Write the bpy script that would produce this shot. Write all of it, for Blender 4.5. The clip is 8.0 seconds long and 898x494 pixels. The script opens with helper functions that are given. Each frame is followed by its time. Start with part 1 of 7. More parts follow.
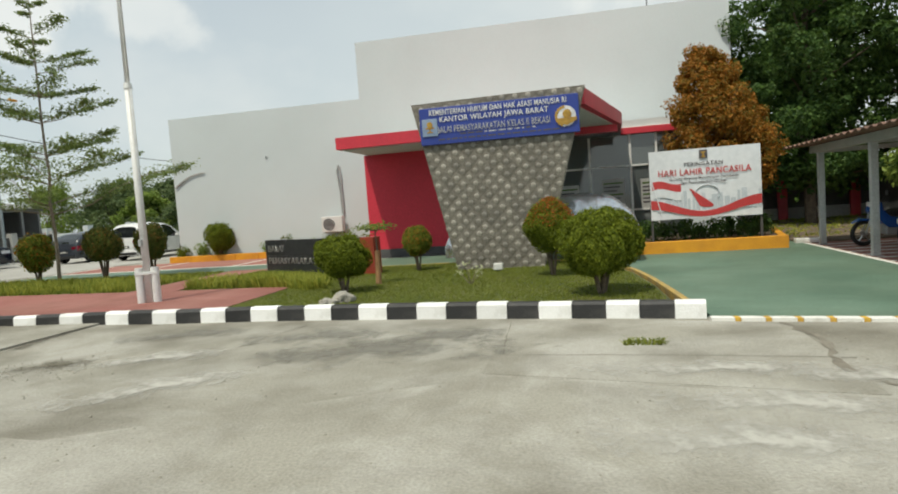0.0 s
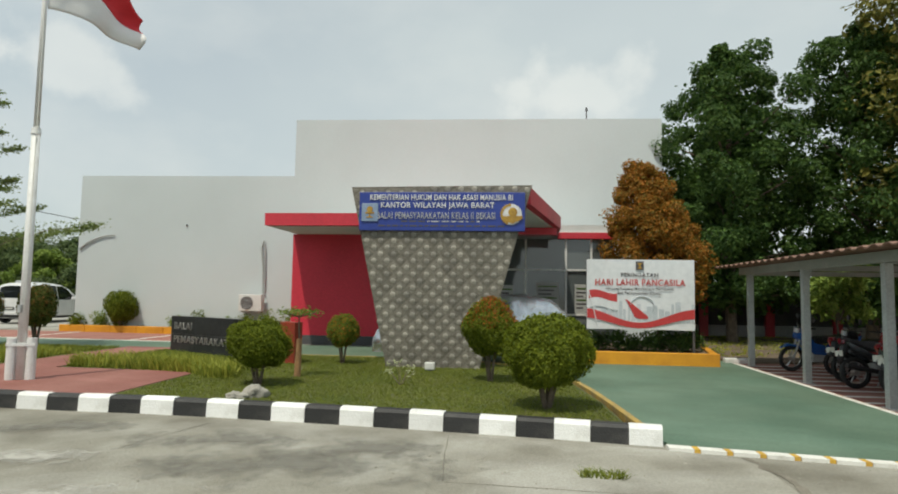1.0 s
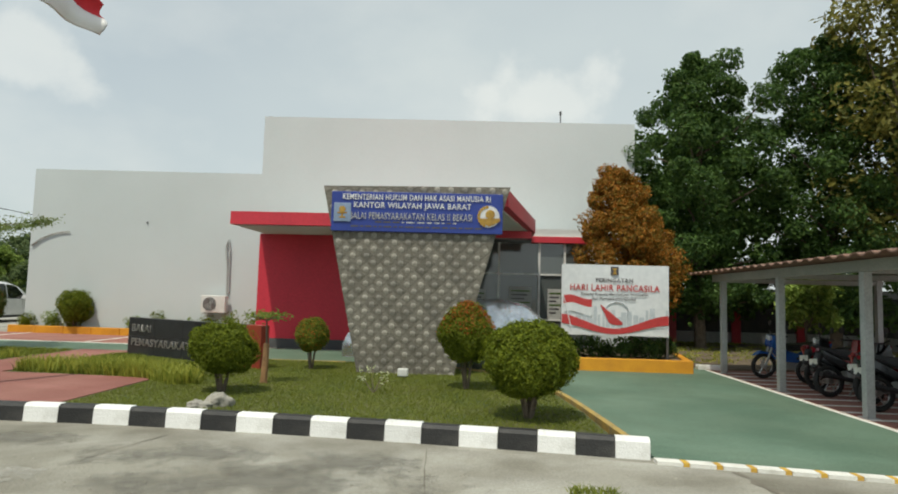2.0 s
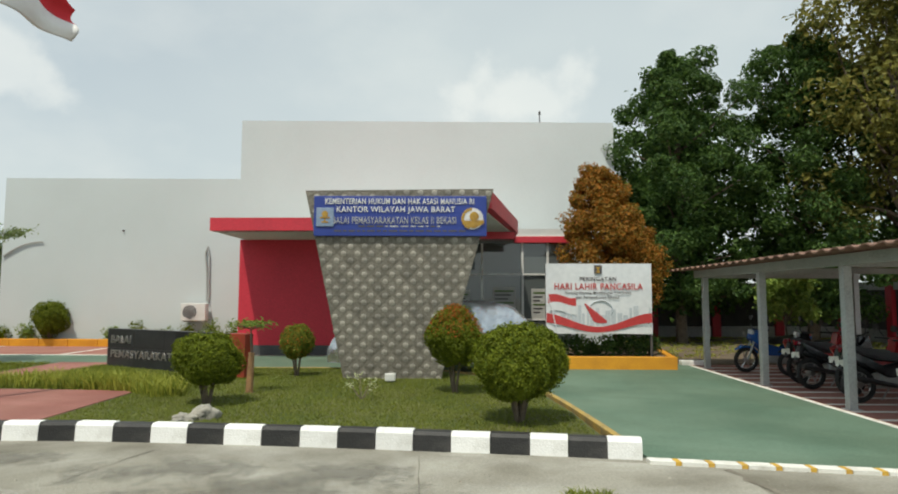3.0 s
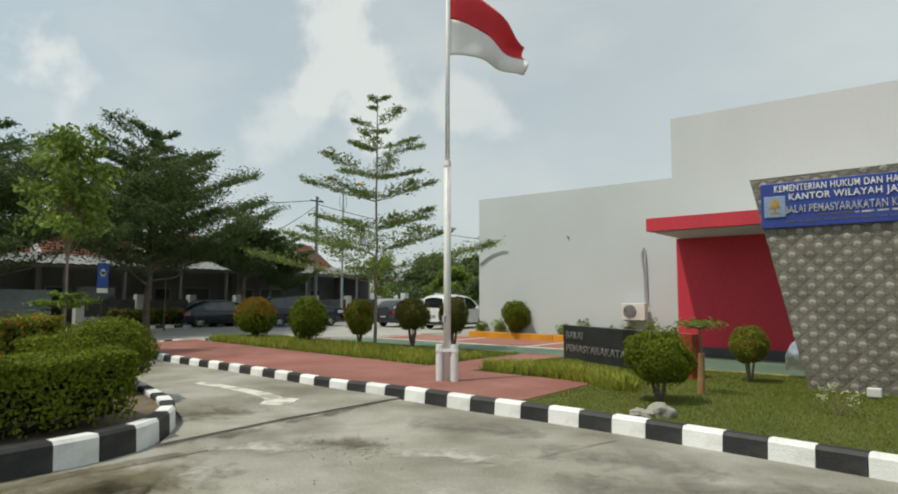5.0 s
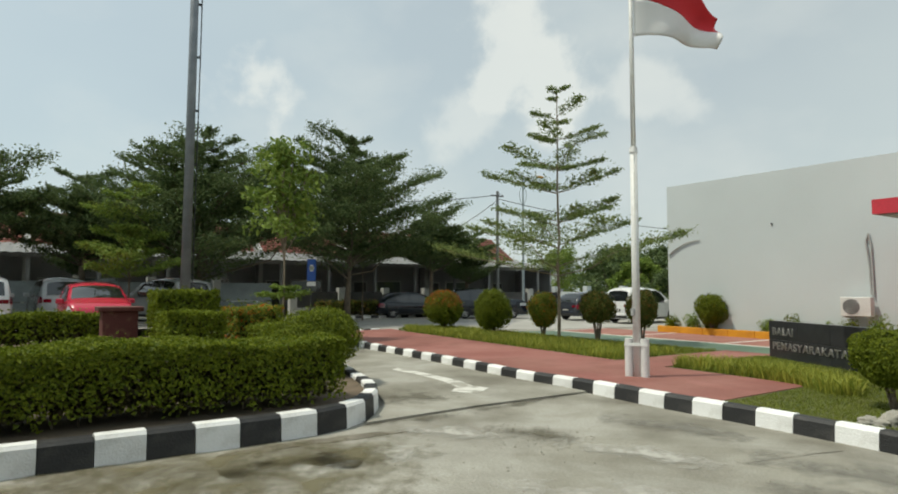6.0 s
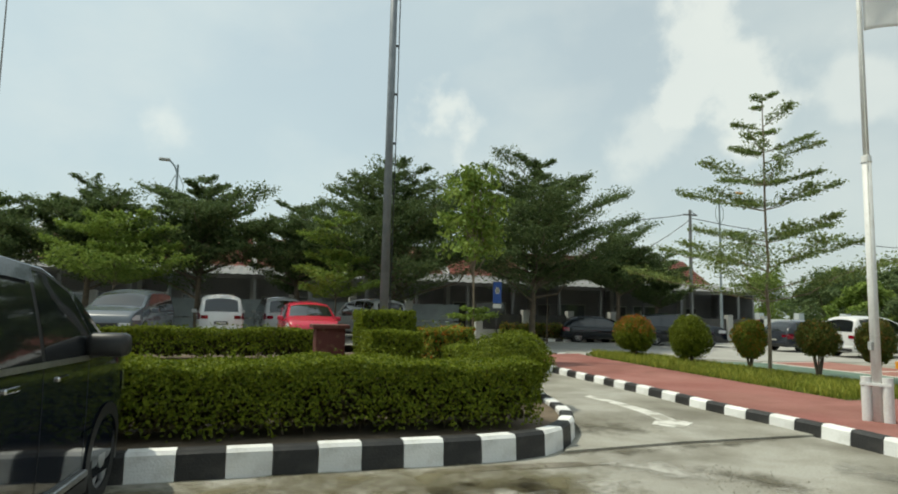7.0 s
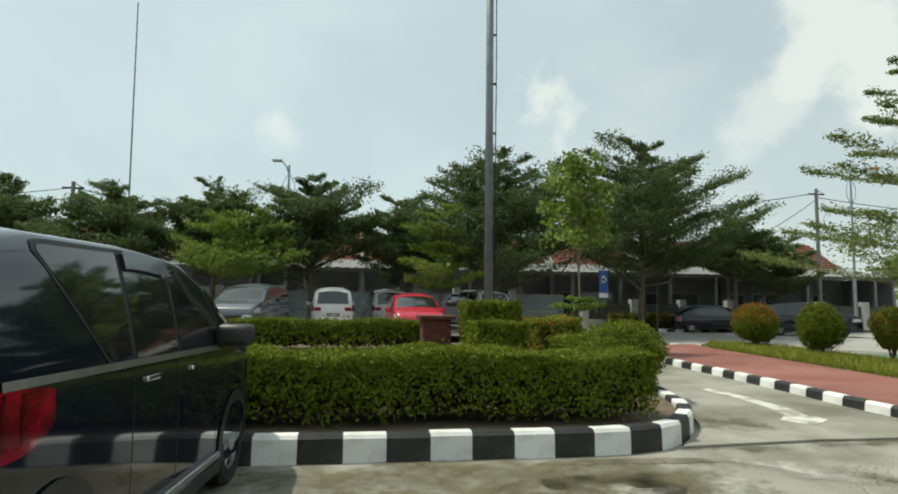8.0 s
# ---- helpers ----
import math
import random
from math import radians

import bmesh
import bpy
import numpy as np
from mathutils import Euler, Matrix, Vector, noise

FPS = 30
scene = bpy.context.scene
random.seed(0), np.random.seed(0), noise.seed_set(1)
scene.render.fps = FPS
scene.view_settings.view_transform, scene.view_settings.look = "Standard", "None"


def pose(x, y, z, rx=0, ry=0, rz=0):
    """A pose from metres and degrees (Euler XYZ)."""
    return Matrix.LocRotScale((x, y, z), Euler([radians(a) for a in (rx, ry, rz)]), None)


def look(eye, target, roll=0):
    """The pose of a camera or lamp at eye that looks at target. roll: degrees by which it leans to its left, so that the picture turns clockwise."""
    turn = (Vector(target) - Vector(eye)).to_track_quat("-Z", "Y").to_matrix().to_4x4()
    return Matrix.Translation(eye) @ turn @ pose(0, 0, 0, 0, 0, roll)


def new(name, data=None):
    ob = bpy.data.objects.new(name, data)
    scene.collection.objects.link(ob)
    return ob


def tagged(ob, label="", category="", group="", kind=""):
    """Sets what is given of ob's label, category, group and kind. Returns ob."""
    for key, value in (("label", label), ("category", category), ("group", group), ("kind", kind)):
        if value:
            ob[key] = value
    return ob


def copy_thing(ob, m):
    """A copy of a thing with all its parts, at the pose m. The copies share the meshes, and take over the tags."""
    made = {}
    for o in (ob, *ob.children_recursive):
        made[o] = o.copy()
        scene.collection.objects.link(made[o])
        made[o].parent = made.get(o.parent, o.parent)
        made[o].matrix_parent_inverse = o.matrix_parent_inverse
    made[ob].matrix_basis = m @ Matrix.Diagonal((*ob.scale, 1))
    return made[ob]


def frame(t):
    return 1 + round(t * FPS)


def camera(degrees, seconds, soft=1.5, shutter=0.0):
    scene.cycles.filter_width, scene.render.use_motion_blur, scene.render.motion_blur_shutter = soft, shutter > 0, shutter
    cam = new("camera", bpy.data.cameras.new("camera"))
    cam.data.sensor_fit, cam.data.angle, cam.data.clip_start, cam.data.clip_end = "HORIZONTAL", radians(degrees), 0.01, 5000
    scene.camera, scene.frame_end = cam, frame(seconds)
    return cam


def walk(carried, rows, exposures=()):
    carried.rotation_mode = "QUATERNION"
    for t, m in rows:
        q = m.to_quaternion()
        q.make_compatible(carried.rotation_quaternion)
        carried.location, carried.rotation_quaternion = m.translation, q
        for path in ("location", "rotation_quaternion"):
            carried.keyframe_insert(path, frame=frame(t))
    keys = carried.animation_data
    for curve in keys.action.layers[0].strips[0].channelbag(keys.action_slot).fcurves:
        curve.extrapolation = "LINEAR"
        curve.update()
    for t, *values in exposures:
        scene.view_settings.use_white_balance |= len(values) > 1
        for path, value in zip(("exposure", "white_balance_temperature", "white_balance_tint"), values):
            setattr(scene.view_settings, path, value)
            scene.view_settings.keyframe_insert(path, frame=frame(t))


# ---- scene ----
cam = camera(71.8, 8.0, soft=1.9)
PATH = [
    (0, (-1.135, 0.29, 1.497), (-1.603, 2.23, 1.367), -4.1),
    (0.5, (-1.301, 0.659, 1.507), (-1.631, 2.632, 1.537), -0.0),
    (1, (-1.504, 0.988, 1.566), (-1.722, 2.97, 1.717), 0.9),
    (1.5, (-1.617, 1.256, 1.591), (-1.881, 3.236, 1.691), -1.8),
    (1.7, (-1.648, 1.293, 1.581), (-1.83, 3.277, 1.749), 0.7),
    (2.8, (-1.78, 1.351, 1.627), (-1.768, 3.347, 1.765), -0.2),
    (3, (-1.781, 1.358, 1.637), (-1.828, 3.351, 1.8), 0.1),
    (3.5, (-1.811, 1.387, 1.627), (-2.21, 3.339, 1.802), -0.4),
    (4, (-1.874, 1.382, 1.611), (-2.579, 3.243, 1.81), 0.2),
    (4.5, (-1.945, 1.356, 1.628), (-2.972, 3.061, 1.818), 0.3),
    (5, (-1.993, 1.363, 1.605), (-3.264, 2.898, 1.769), 0.1),
    (5.2, (-1.981, 1.376, 1.576), (-3.357, 2.818, 1.745), -0.1),
    (6.3, (-2.088, 1.249, 1.594), (-3.816, 2.244, 1.752), 1.0),
    (6.5, (-2.121, 1.21, 1.601), (-3.894, 2.116, 1.786), 1.7),
    (7, (-2.159, 1.153, 1.607), (-4.059, 1.742, 1.812), 1.3),
    (7.5, (-2.223, 1.107, 1.605), (-4.187, 1.405, 1.834), 1.6),
    (8, (-2.232, 1.128, 1.597), (-4.206, 1.4, 1.767), 0.7),
]
walk(cam, [(t, look(eye, target, roll)) for t, eye, target, roll in PATH], [(0.0, 0.1, 6900, 6), (1.0, 0.0, 6850, 5), (2.0, 0.02, 6850, 5), (3.0, 0.1, 6850, 5), (3.5, -0.05, 6850, 5), (4.5, -0.1, 6850, 5), (5.2, -0.08, 6850, 5), (6.5, 0.0, 6900, 2), (8.0, 0.08, 6900, 0)])

# ---- world, sun ----
SUN_DIR = Vector((0.2, 0.45, -1.0)).normalized()
world = bpy.data.worlds.new("world")
scene.world = world
world.use_nodes = True
wn, wl = world.node_tree.nodes, world.node_tree.links
wn.clear()
w_out, w_bg = wn.new("ShaderNodeOutputWorld"), wn.new("ShaderNodeBackground")
sky = wn.new("ShaderNodeTexSky")
sky.sky_type, sky.sun_disc = "NISHITA", False
sky.sun_elevation, sky.sun_rotation = radians(63.8), radians(204)
sky.air_density, sky.dust_density, sky.ozone_density = 1.0, 2.5, 1.5
w_co, w_map = wn.new("ShaderNodeTexCoord"), wn.new("ShaderNodeMapping")
w_map.inputs["Scale"].default_value = (1.0, 1.0, 1.7)
w_n1, w_n2 = wn.new("ShaderNodeTexNoise"), wn.new("ShaderNodeTexNoise")
w_n1.inputs["Scale"].default_value, w_n1.inputs["Detail"].default_value, w_n1.inputs["Roughness"].default_value = 3.2, 8.0, 0.52
w_n2.inputs["Scale"].default_value, w_n2.inputs["Detail"].default_value = 1.3, 4.0
w_r1, w_r2 = wn.new("ShaderNodeValToRGB"), wn.new("ShaderNodeValToRGB")
w_r1.color_ramp.elements[0].position, w_r1.color_ramp.elements[1].position = 0.46, 0.78
w_r2.color_ramp.elements[0].position, w_r2.color_ramp.elements[1].position = 0.35, 0.68
w_haze, w_cloud = wn.new("ShaderNodeMixRGB"), wn.new("ShaderNodeMixRGB")
w_sep, w_side, w_tone = wn.new("ShaderNodeSeparateXYZ"), wn.new("ShaderNodeMapRange"), wn.new("ShaderNodeMixRGB")
w_side.inputs["From Min"].default_value, w_side.inputs["From Max"].default_value = 0.1, 0.85
w_tone.inputs["Color1"].default_value, w_tone.inputs["Color2"].default_value = (5.5, 6.45, 7.1, 1), (5.35, 5.95, 6.3, 1)
wl.new(w_co.outputs["Generated"], w_sep.inputs["Vector"])
wl.new(w_sep.outputs["Y"], w_side.inputs["Value"])
wl.new(w_side.outputs["Result"], w_tone.inputs["Fac"])
wl.new(w_tone.outputs["Color"], w_haze.inputs["Color2"])
w_cloud.inputs["Color2"].default_value = (7.0, 7.15, 7.25, 1)
w_f1, w_f2 = wn.new("ShaderNodeMath"), wn.new("ShaderNodeMath")
w_f1.operation = w_f2.operation = "MULTIPLY_ADD"
w_f1.inputs[1].default_value, w_f1.inputs[2].default_value = 0.22, 0.64
w_f2.inputs[1].default_value, w_f2.inputs[2].default_value = 0.42, 0.0
wl.new(w_co.outputs["Generated"], w_map.inputs["Vector"])
wl.new(w_map.outputs["Vector"], w_n1.inputs["Vector"])
wl.new(w_map.outputs["Vector"], w_n2.inputs["Vector"])
wl.new(w_n1.outputs["Fac"], w_r1.inputs["Fac"])
wl.new(w_n2.outputs["Fac"], w_r2.inputs["Fac"])
wl.new(w_r2.outputs["Color"], w_f1.inputs[0])
wl.new(w_r1.outputs["Color"], w_f2.inputs[0])
wl.new(w_f1.outputs[0], w_haze.inputs["Fac"])
wl.new(w_f2.outputs[0], w_cloud.inputs["Fac"])
wl.new(sky.outputs["Color"], w_haze.inputs["Color1"])
wl.new(w_haze.outputs["Color"], w_cloud.inputs["Color1"])
# towering cumulus heads, by their direction
w_n3 = wn.new("ShaderNodeTexNoise")
w_n3.inputs["Scale"].default_value, w_n3.inputs["Detail"].default_value, w_n3.inputs["Roughness"].default_value = 9.0, 10.0, 0.55
wl.new(w_co.outputs["Generated"], w_n3.inputs["Vector"])
towers = [(-0.906, 0.272, 0.32, 0.04), (-0.924, 0.248, 0.287, 0.04), (-0.908, 0.305, 0.275, 0.05), (-0.699, 0.592, 0.402, 0.06), (-0.745, 0.583, 0.324, 0.05), (-0.695, 0.629, 0.348, 0.06), (-0.685, 0.667, 0.293, 0.07), (-0.726, 0.563, 0.396, 0.035), (-0.66, 0.58, 0.48, 0.07)]
banks = [(-0.953, -0.142, 0.266, 0.035), (0.037, 0.932, 0.352, 0.038), (0.0, 0.948, 0.31, 0.045), (0.086, 0.943, 0.31, 0.05), (0.158, 0.923, 0.34, 0.04), (0.127, 0.94, 0.3, 0.05), (-0.78, 0.56, 0.27, 0.06), (-0.6, 0.75, 0.3, 0.07)]
cover = []
for group, full, soft_edge in ((towers, 0.56, 0.045), (banks, 0.4, 0.06)):
    last = None
    for cx, cy, cz, cr in group:
        dist, less = wn.new("ShaderNodeVectorMath"), wn.new("ShaderNodeMath")
        dist.operation, less.operation = "DISTANCE", "SUBTRACT"
        dist.inputs[1].default_value = (cx, cy, cz)
        less.inputs[1].default_value = cr
        wl.new(w_co.outputs["Generated"], dist.inputs[0])
        wl.new(dist.outputs["Value"], less.inputs[0])
        if last is None:
            last = less.outputs[0]
        else:
            join = wn.new("ShaderNodeMath")
            join.operation = "SMOOTH_MIN"
            join.inputs[2].default_value = 0.03
            wl.new(last, join.inputs[0])
            wl.new(less.outputs[0], join.inputs[1])
            last = join.outputs[0]
    rag, ramp = wn.new("ShaderNodeMath"), wn.new("ShaderNodeMapRange")
    rag.operation = "MULTIPLY_ADD"
    rag.inputs[1].default_value = -0.24
    wl.new(w_n3.outputs["Fac"], rag.inputs[0])
    wl.new(last, rag.inputs[2])
    wl.new(rag.outputs[0], ramp.inputs["Value"])
    ramp.interpolation_type = "SMOOTHSTEP"
    ramp.inputs["From Min"].default_value, ramp.inputs["From Max"].default_value = -0.11 - soft_edge, -0.11
    ramp.inputs["To Min"].default_value, ramp.inputs["To Max"].default_value = full, 0.0
    cover.append(ramp.outputs["Result"])
top = wn.new("ShaderNodeMath")
top.operation = "MAXIMUM"
wl.new(cover[0], top.inputs[0])
wl.new(cover[1], top.inputs[1])
last = top.outputs[0]
w_cumulus = wn.new("ShaderNodeMixRGB")
w_cumulus.inputs["Color2"].default_value = (7.75, 7.85, 7.85, 1)
wl.new(last, w_cumulus.inputs["Fac"])
wl.new(w_cloud.outputs["Color"], w_cumulus.inputs["Color1"])
wl.new(w_cumulus.outputs["Color"], w_bg.inputs["Color"])
w_bg.inputs["Strength"].default_value = 0.12
wl.new(w_bg.outputs["Background"], w_out.inputs["Surface"])

sun = new("sun", bpy.data.lights.new("sun", "SUN"))
sun.data.energy, sun.data.angle, sun.data.color = 3.0, radians(0.8), (1.0, 0.95, 0.86)
sun.matrix_world = look((0, 0, 30), Vector((0, 0, 30)) + SUN_DIR)


# ---- materials ----
def mat(name, c1, c2=None, scale=3.0, rough=0.7, bump=0.0, fine=40.0, metal=0.0, detail=6.0, coat=0.0, spread=(0.35, 0.65), vary=0.0, spec=0.5, broad=0.0, grain=0.35):
    """A principled surface whose colour drifts from c1 to c2 in patches, with fine grain in colour and relief."""
    m = bpy.data.materials.new(name)
    m.use_nodes = True
    nt = m.node_tree
    b = nt.nodes["Principled BSDF"]
    c2 = c2 or tuple(v * 0.85 for v in c1)
    co = nt.nodes.new("ShaderNodeTexCoord")
    n1, n2 = nt.nodes.new("ShaderNodeTexNoise"), nt.nodes.new("ShaderNodeTexNoise")
    n1.inputs["Scale"].default_value, n1.inputs["Detail"].default_value = scale, detail
    n2.inputs["Scale"].default_value, n2.inputs["Detail"].default_value = fine, 3.0
    r = nt.nodes.new("ShaderNodeValToRGB")
    r.color_ramp.elements[0].position, r.color_ramp.elements[1].position = spread
    r.color_ramp.elements[0].color, r.color_ramp.elements[1].color = (*c1, 1), (*c2, 1)
    mix = nt.nodes.new("ShaderNodeMixRGB")
    mix.blend_type = "OVERLAY"
    mix.inputs["Fac"].default_value = grain
    for n in (n1, n2):
        nt.links.new(co.outputs["Object"], n.inputs["Vector"])
    nt.links.new(n1.outputs["Fac"], r.inputs["Fac"])
    nt.links.new(r.outputs["Color"], mix.inputs["Color1"])
    nt.links.new(n2.outputs["Fac"], mix.inputs["Color2"])
    last = mix.outputs["Color"]
    if broad:
        n3, r3, mul = nt.nodes.new("ShaderNodeTexNoise"), nt.nodes.new("ShaderNodeValToRGB"), nt.nodes.new("ShaderNodeMixRGB")
        n3.inputs["Scale"].default_value, n3.inputs["Detail"].default_value, n3.inputs["Roughness"].default_value, n3.inputs["Distortion"].default_value = 0.33, 12.0, 0.68, 0.6
        r3.color_ramp.elements[0].position, r3.color_ramp.elements[1].position = 0.45, 0.56
        r3.color_ramp.elements[0].color, r3.color_ramp.elements[1].color = (1 - broad, 1 - broad * 1.06, 1 - broad * 1.25, 1), (1, 1, 1, 1)
        mul.blend_type = "MULTIPLY"
        mul.inputs["Fac"].default_value = 1.0
        nt.links.new(co.outputs["Object"], n3.inputs["Vector"])
        nt.links.new(n3.outputs["Fac"], r3.inputs["Fac"])
        nt.links.new(last, mul.inputs["Color1"])
        nt.links.new(r3.outputs["Color"], mul.inputs["Color2"])
        last = mul.outputs["Color"]
    if vary:
        info, hsv = nt.nodes.new("ShaderNodeObjectInfo"), nt.nodes.new("ShaderNodeHueSaturation")
        span = nt.nodes.new("ShaderNodeMapRange")
        span.inputs["To Min"].default_value, span.inputs["To Max"].default_value = 1 - vary, 1 + vary
        nt.links.new(info.outputs["Random"], span.inputs["Value"])
        nt.links.new(span.outputs["Result"], hsv.inputs["Value"])
        nt.links.new(last, hsv.inputs["Color"])
        last = hsv.outputs["Color"]
    nt.links.new(last, b.inputs["Base Color"])
    b.inputs["Roughness"].default_value, b.inputs["Metallic"].default_value = rough, metal
    b.inputs["Coat Weight"].default_value = coat
    b.inputs["Specular IOR Level"].default_value = spec
    if bump:
        bp = nt.nodes.new("ShaderNodeBump")
        bp.inputs["Strength"].default_value, bp.inputs["Distance"].default_value = min(1.0, bump), 0.02
        nt.links.new(n2.outputs["Fac"], bp.inputs["Height"])
        nt.links.new(bp.outputs["Normal"], b.inputs["Normal"])
    return m


def leaf_mat(name, dark, light, tip=None):
    """Leaves: each one its own shade, a little light shining through."""
    m = bpy.data.materials.new(name)
    m.use_nodes = True
    nt = m.node_tree
    b = nt.nodes["Principled BSDF"]
    g, r = nt.nodes.new("ShaderNodeNewGeometry"), nt.nodes.new("ShaderNodeValToRGB")
    r.color_ramp.elements[0].color, r.color_ramp.elements[1].color = (*dark, 1), (*light, 1)
    if tip:
        e = r.color_ramp.elements.new(0.8)
        e.color = (*light, 1)
        r.color_ramp.elements[-1].color = (*tip, 1)
    nt.links.new(g.outputs["Random Per Island"], r.inputs["Fac"])
    nt.links.new(r.outputs["Color"], b.inputs["Base Color"])
    b.inputs["Roughness"].default_value = 0.55
    b.inputs["Specular IOR Level"].default_value = 0.22
    tr, mx = nt.nodes.new("ShaderNodeBsdfTranslucent"), nt.nodes.new("ShaderNodeMixShader")
    nt.links.new(r.outputs["Color"], tr.inputs["Color"])
    mx.inputs["Fac"].default_value = 0.32
    nt.links.new(b.outputs["BSDF"], mx.inputs[1])
    nt.links.new(tr.outputs["BSDF"], mx.inputs[2])
    nt.links.new(mx.outputs["Shader"], nt.nodes["Material Output"].inputs["Surface"])
    return m


M_CONCRETE = mat("concrete_road", (0.355, 0.343, 0.3), (0.2, 0.187, 0.152), 0.8, 0.9, 0.6, 38, detail=14, spread=(0.42, 0.66), broad=0.2)
M_ASPHALT = mat("street_concrete", (0.40, 0.39, 0.36), (0.31, 0.3, 0.27), 0.4, 0.9, 0.3, 30)
M_PATCH = mat("newer_concrete", (0.375, 0.362, 0.318), (0.25, 0.237, 0.2), 1.1, 0.9, 0.6, 42, detail=14, spread=(0.42, 0.68), broad=0.2)
M_JOINT = mat("joint_dirt", (0.13, 0.115, 0.09), (0.22, 0.2, 0.16), 3, 0.95, 0.4, 60)
M_ARROW = mat("worn_arrow_paint", (0.62, 0.61, 0.56), (0.33, 0.315, 0.27), 3.5, 0.85, 0.3, 50, detail=12, spread=(0.47, 0.6))
M_STAIN = mat("damp_stain", (0.24, 0.225, 0.18), (0.31, 0.295, 0.25), 1.5, 0.9, 0.3, 50)
M_WHITE_KERB = mat("white_kerb_paint", (0.8, 0.8, 0.78), (0.58, 0.57, 0.53), 3.0, 0.7, 0.35, 45, detail=12, spread=(0.48, 0.7), vary=0.08)
M_BLACK_KERB = mat("black_kerb_paint", (0.022, 0.022, 0.022), (0.07, 0.065, 0.06), 3.5, 0.6, 0.35, 45, detail=10, spread=(0.5, 0.8), vary=0.2)
M_ORANGE = mat("orange_kerb_paint", (0.72, 0.33, 0.02), (0.58, 0.25, 0.02), 2.0, 0.65, 0.2, 40)
M_EDGE = mat("faded_yellow_edging", (0.5, 0.33, 0.07), (0.3, 0.23, 0.1), 3.0, 0.8, 0.4, 40, detail=10)
M_PINK = mat("red_paving_paint", (0.255, 0.09, 0.073), (0.33, 0.145, 0.12), 0.8, 0.85, 0.3, 50, detail=10, broad=0.18)
M_PARK_RED = mat("parking_red_paint", (0.27, 0.11, 0.085), (0.34, 0.16, 0.125), 0.9, 0.85, 0.25, 50)
M_GREEN = mat("green_floor_paint", (0.092, 0.16, 0.112), (0.135, 0.208, 0.15), 0.7, 0.7, 0.2, 45, detail=9, broad=0.14)
M_LINE = mat("line_paint", (0.72, 0.71, 0.66), (0.5, 0.48, 0.42), 4.0, 0.75, 0.2, 50, detail=9, spread=(0.5, 0.75))
M_YELLOW = mat("yellow_line_paint", (0.62, 0.38, 0.05), (0.5, 0.3, 0.06), 4.0, 0.75, 0.2, 50)
M_SOIL = mat("soil", (0.10, 0.075, 0.05), (0.16, 0.12, 0.08), 3.0, 0.95, 0.8, 30)
M_TURF = mat("turf_soil", (0.065, 0.09, 0.024), (0.13, 0.13, 0.05), 1.2, 0.95, 0.8, 60, detail=9, broad=0.2)
M_WALL = mat("white_wall_paint", (0.56, 0.605, 0.61), (0.52, 0.562, 0.565), 0.3, 0.85, 0.02, 25, detail=8, grain=0.06)
M_RED = mat("red_wall_paint", (0.62, 0.028, 0.055), (0.55, 0.025, 0.05), 0.8, 0.6, 0.1, 35)
M_RED_DARK = mat("red_fascia_paint", (0.60, 0.035, 0.055), (0.50, 0.03, 0.05), 0.9, 0.45, 0.05, 35)
M_SOFFIT = mat("soffit", (0.62, 0.62, 0.6), (0.55, 0.55, 0.53), 1.0, 0.8)
M_DARK = mat("dark_plinth", (0.06, 0.06, 0.065), (0.09, 0.09, 0.09), 2.0, 0.6)
M_STONE = mat("grey_stone_tile", (0.13, 0.119, 0.095), (0.2, 0.183, 0.149), 5.0, 0.75, 0.7, 40, detail=9, vary=0.18)
M_STONE_BASE = mat("stone_backing", (0.14, 0.127, 0.103), (0.19, 0.172, 0.142), 5.0, 0.85, 0.5, 40)
M_BLUE = mat("blue_sign_panel", (0.018, 0.04, 0.235), (0.024, 0.05, 0.27), 2.0, 0.4, 0.05, 40)
M_LETTER = mat("white_letters", (0.72, 0.72, 0.72), (0.55, 0.55, 0.56), 9.0, 0.4)
M_LETTER_WORN = mat("tarnished_letters", (0.5, 0.5, 0.52), (0.16, 0.17, 0.22), 30.0, 0.4)
M_STEEL = mat("steel_letters", (0.5, 0.5, 0.5), (0.4, 0.4, 0.4), 6.0, 0.35, metal=0.8)
M_GOLD = mat("gold_emblem", (0.5, 0.3, 0.06), (0.35, 0.2, 0.05), 8.0, 0.4, metal=0.5)
M_EMB_BLUE = mat("pale_blue_plaque", (0.23, 0.3, 0.42), (0.18, 0.25, 0.36), 6.0, 0.5)
M_BLACK_STONE = mat("black_granite", (0.022, 0.024, 0.027), (0.035, 0.037, 0.04), 5.0, 0.35, 0.1, 90, vary=0.12)
M_RUST_PANEL = mat("red_brown_panel", (0.3, 0.045, 0.02), (0.22, 0.035, 0.02), 3.0, 0.5)
M_POLE = mat("white_pole_paint", (0.7, 0.7, 0.68), (0.55, 0.53, 0.49), 3.0, 0.5, 0.1, 40, detail=8, spread=(0.5, 0.8))
M_GREY_STEEL = mat("grey_steel_paint", (0.42, 0.43, 0.42), (0.36, 0.37, 0.36), 3.0, 0.5, 0.1, 40)
M_GALV = mat("galvanised_pole", (0.23, 0.25, 0.27), (0.18, 0.2, 0.22), 3.0, 0.5, 0.05, 40, metal=0.3)
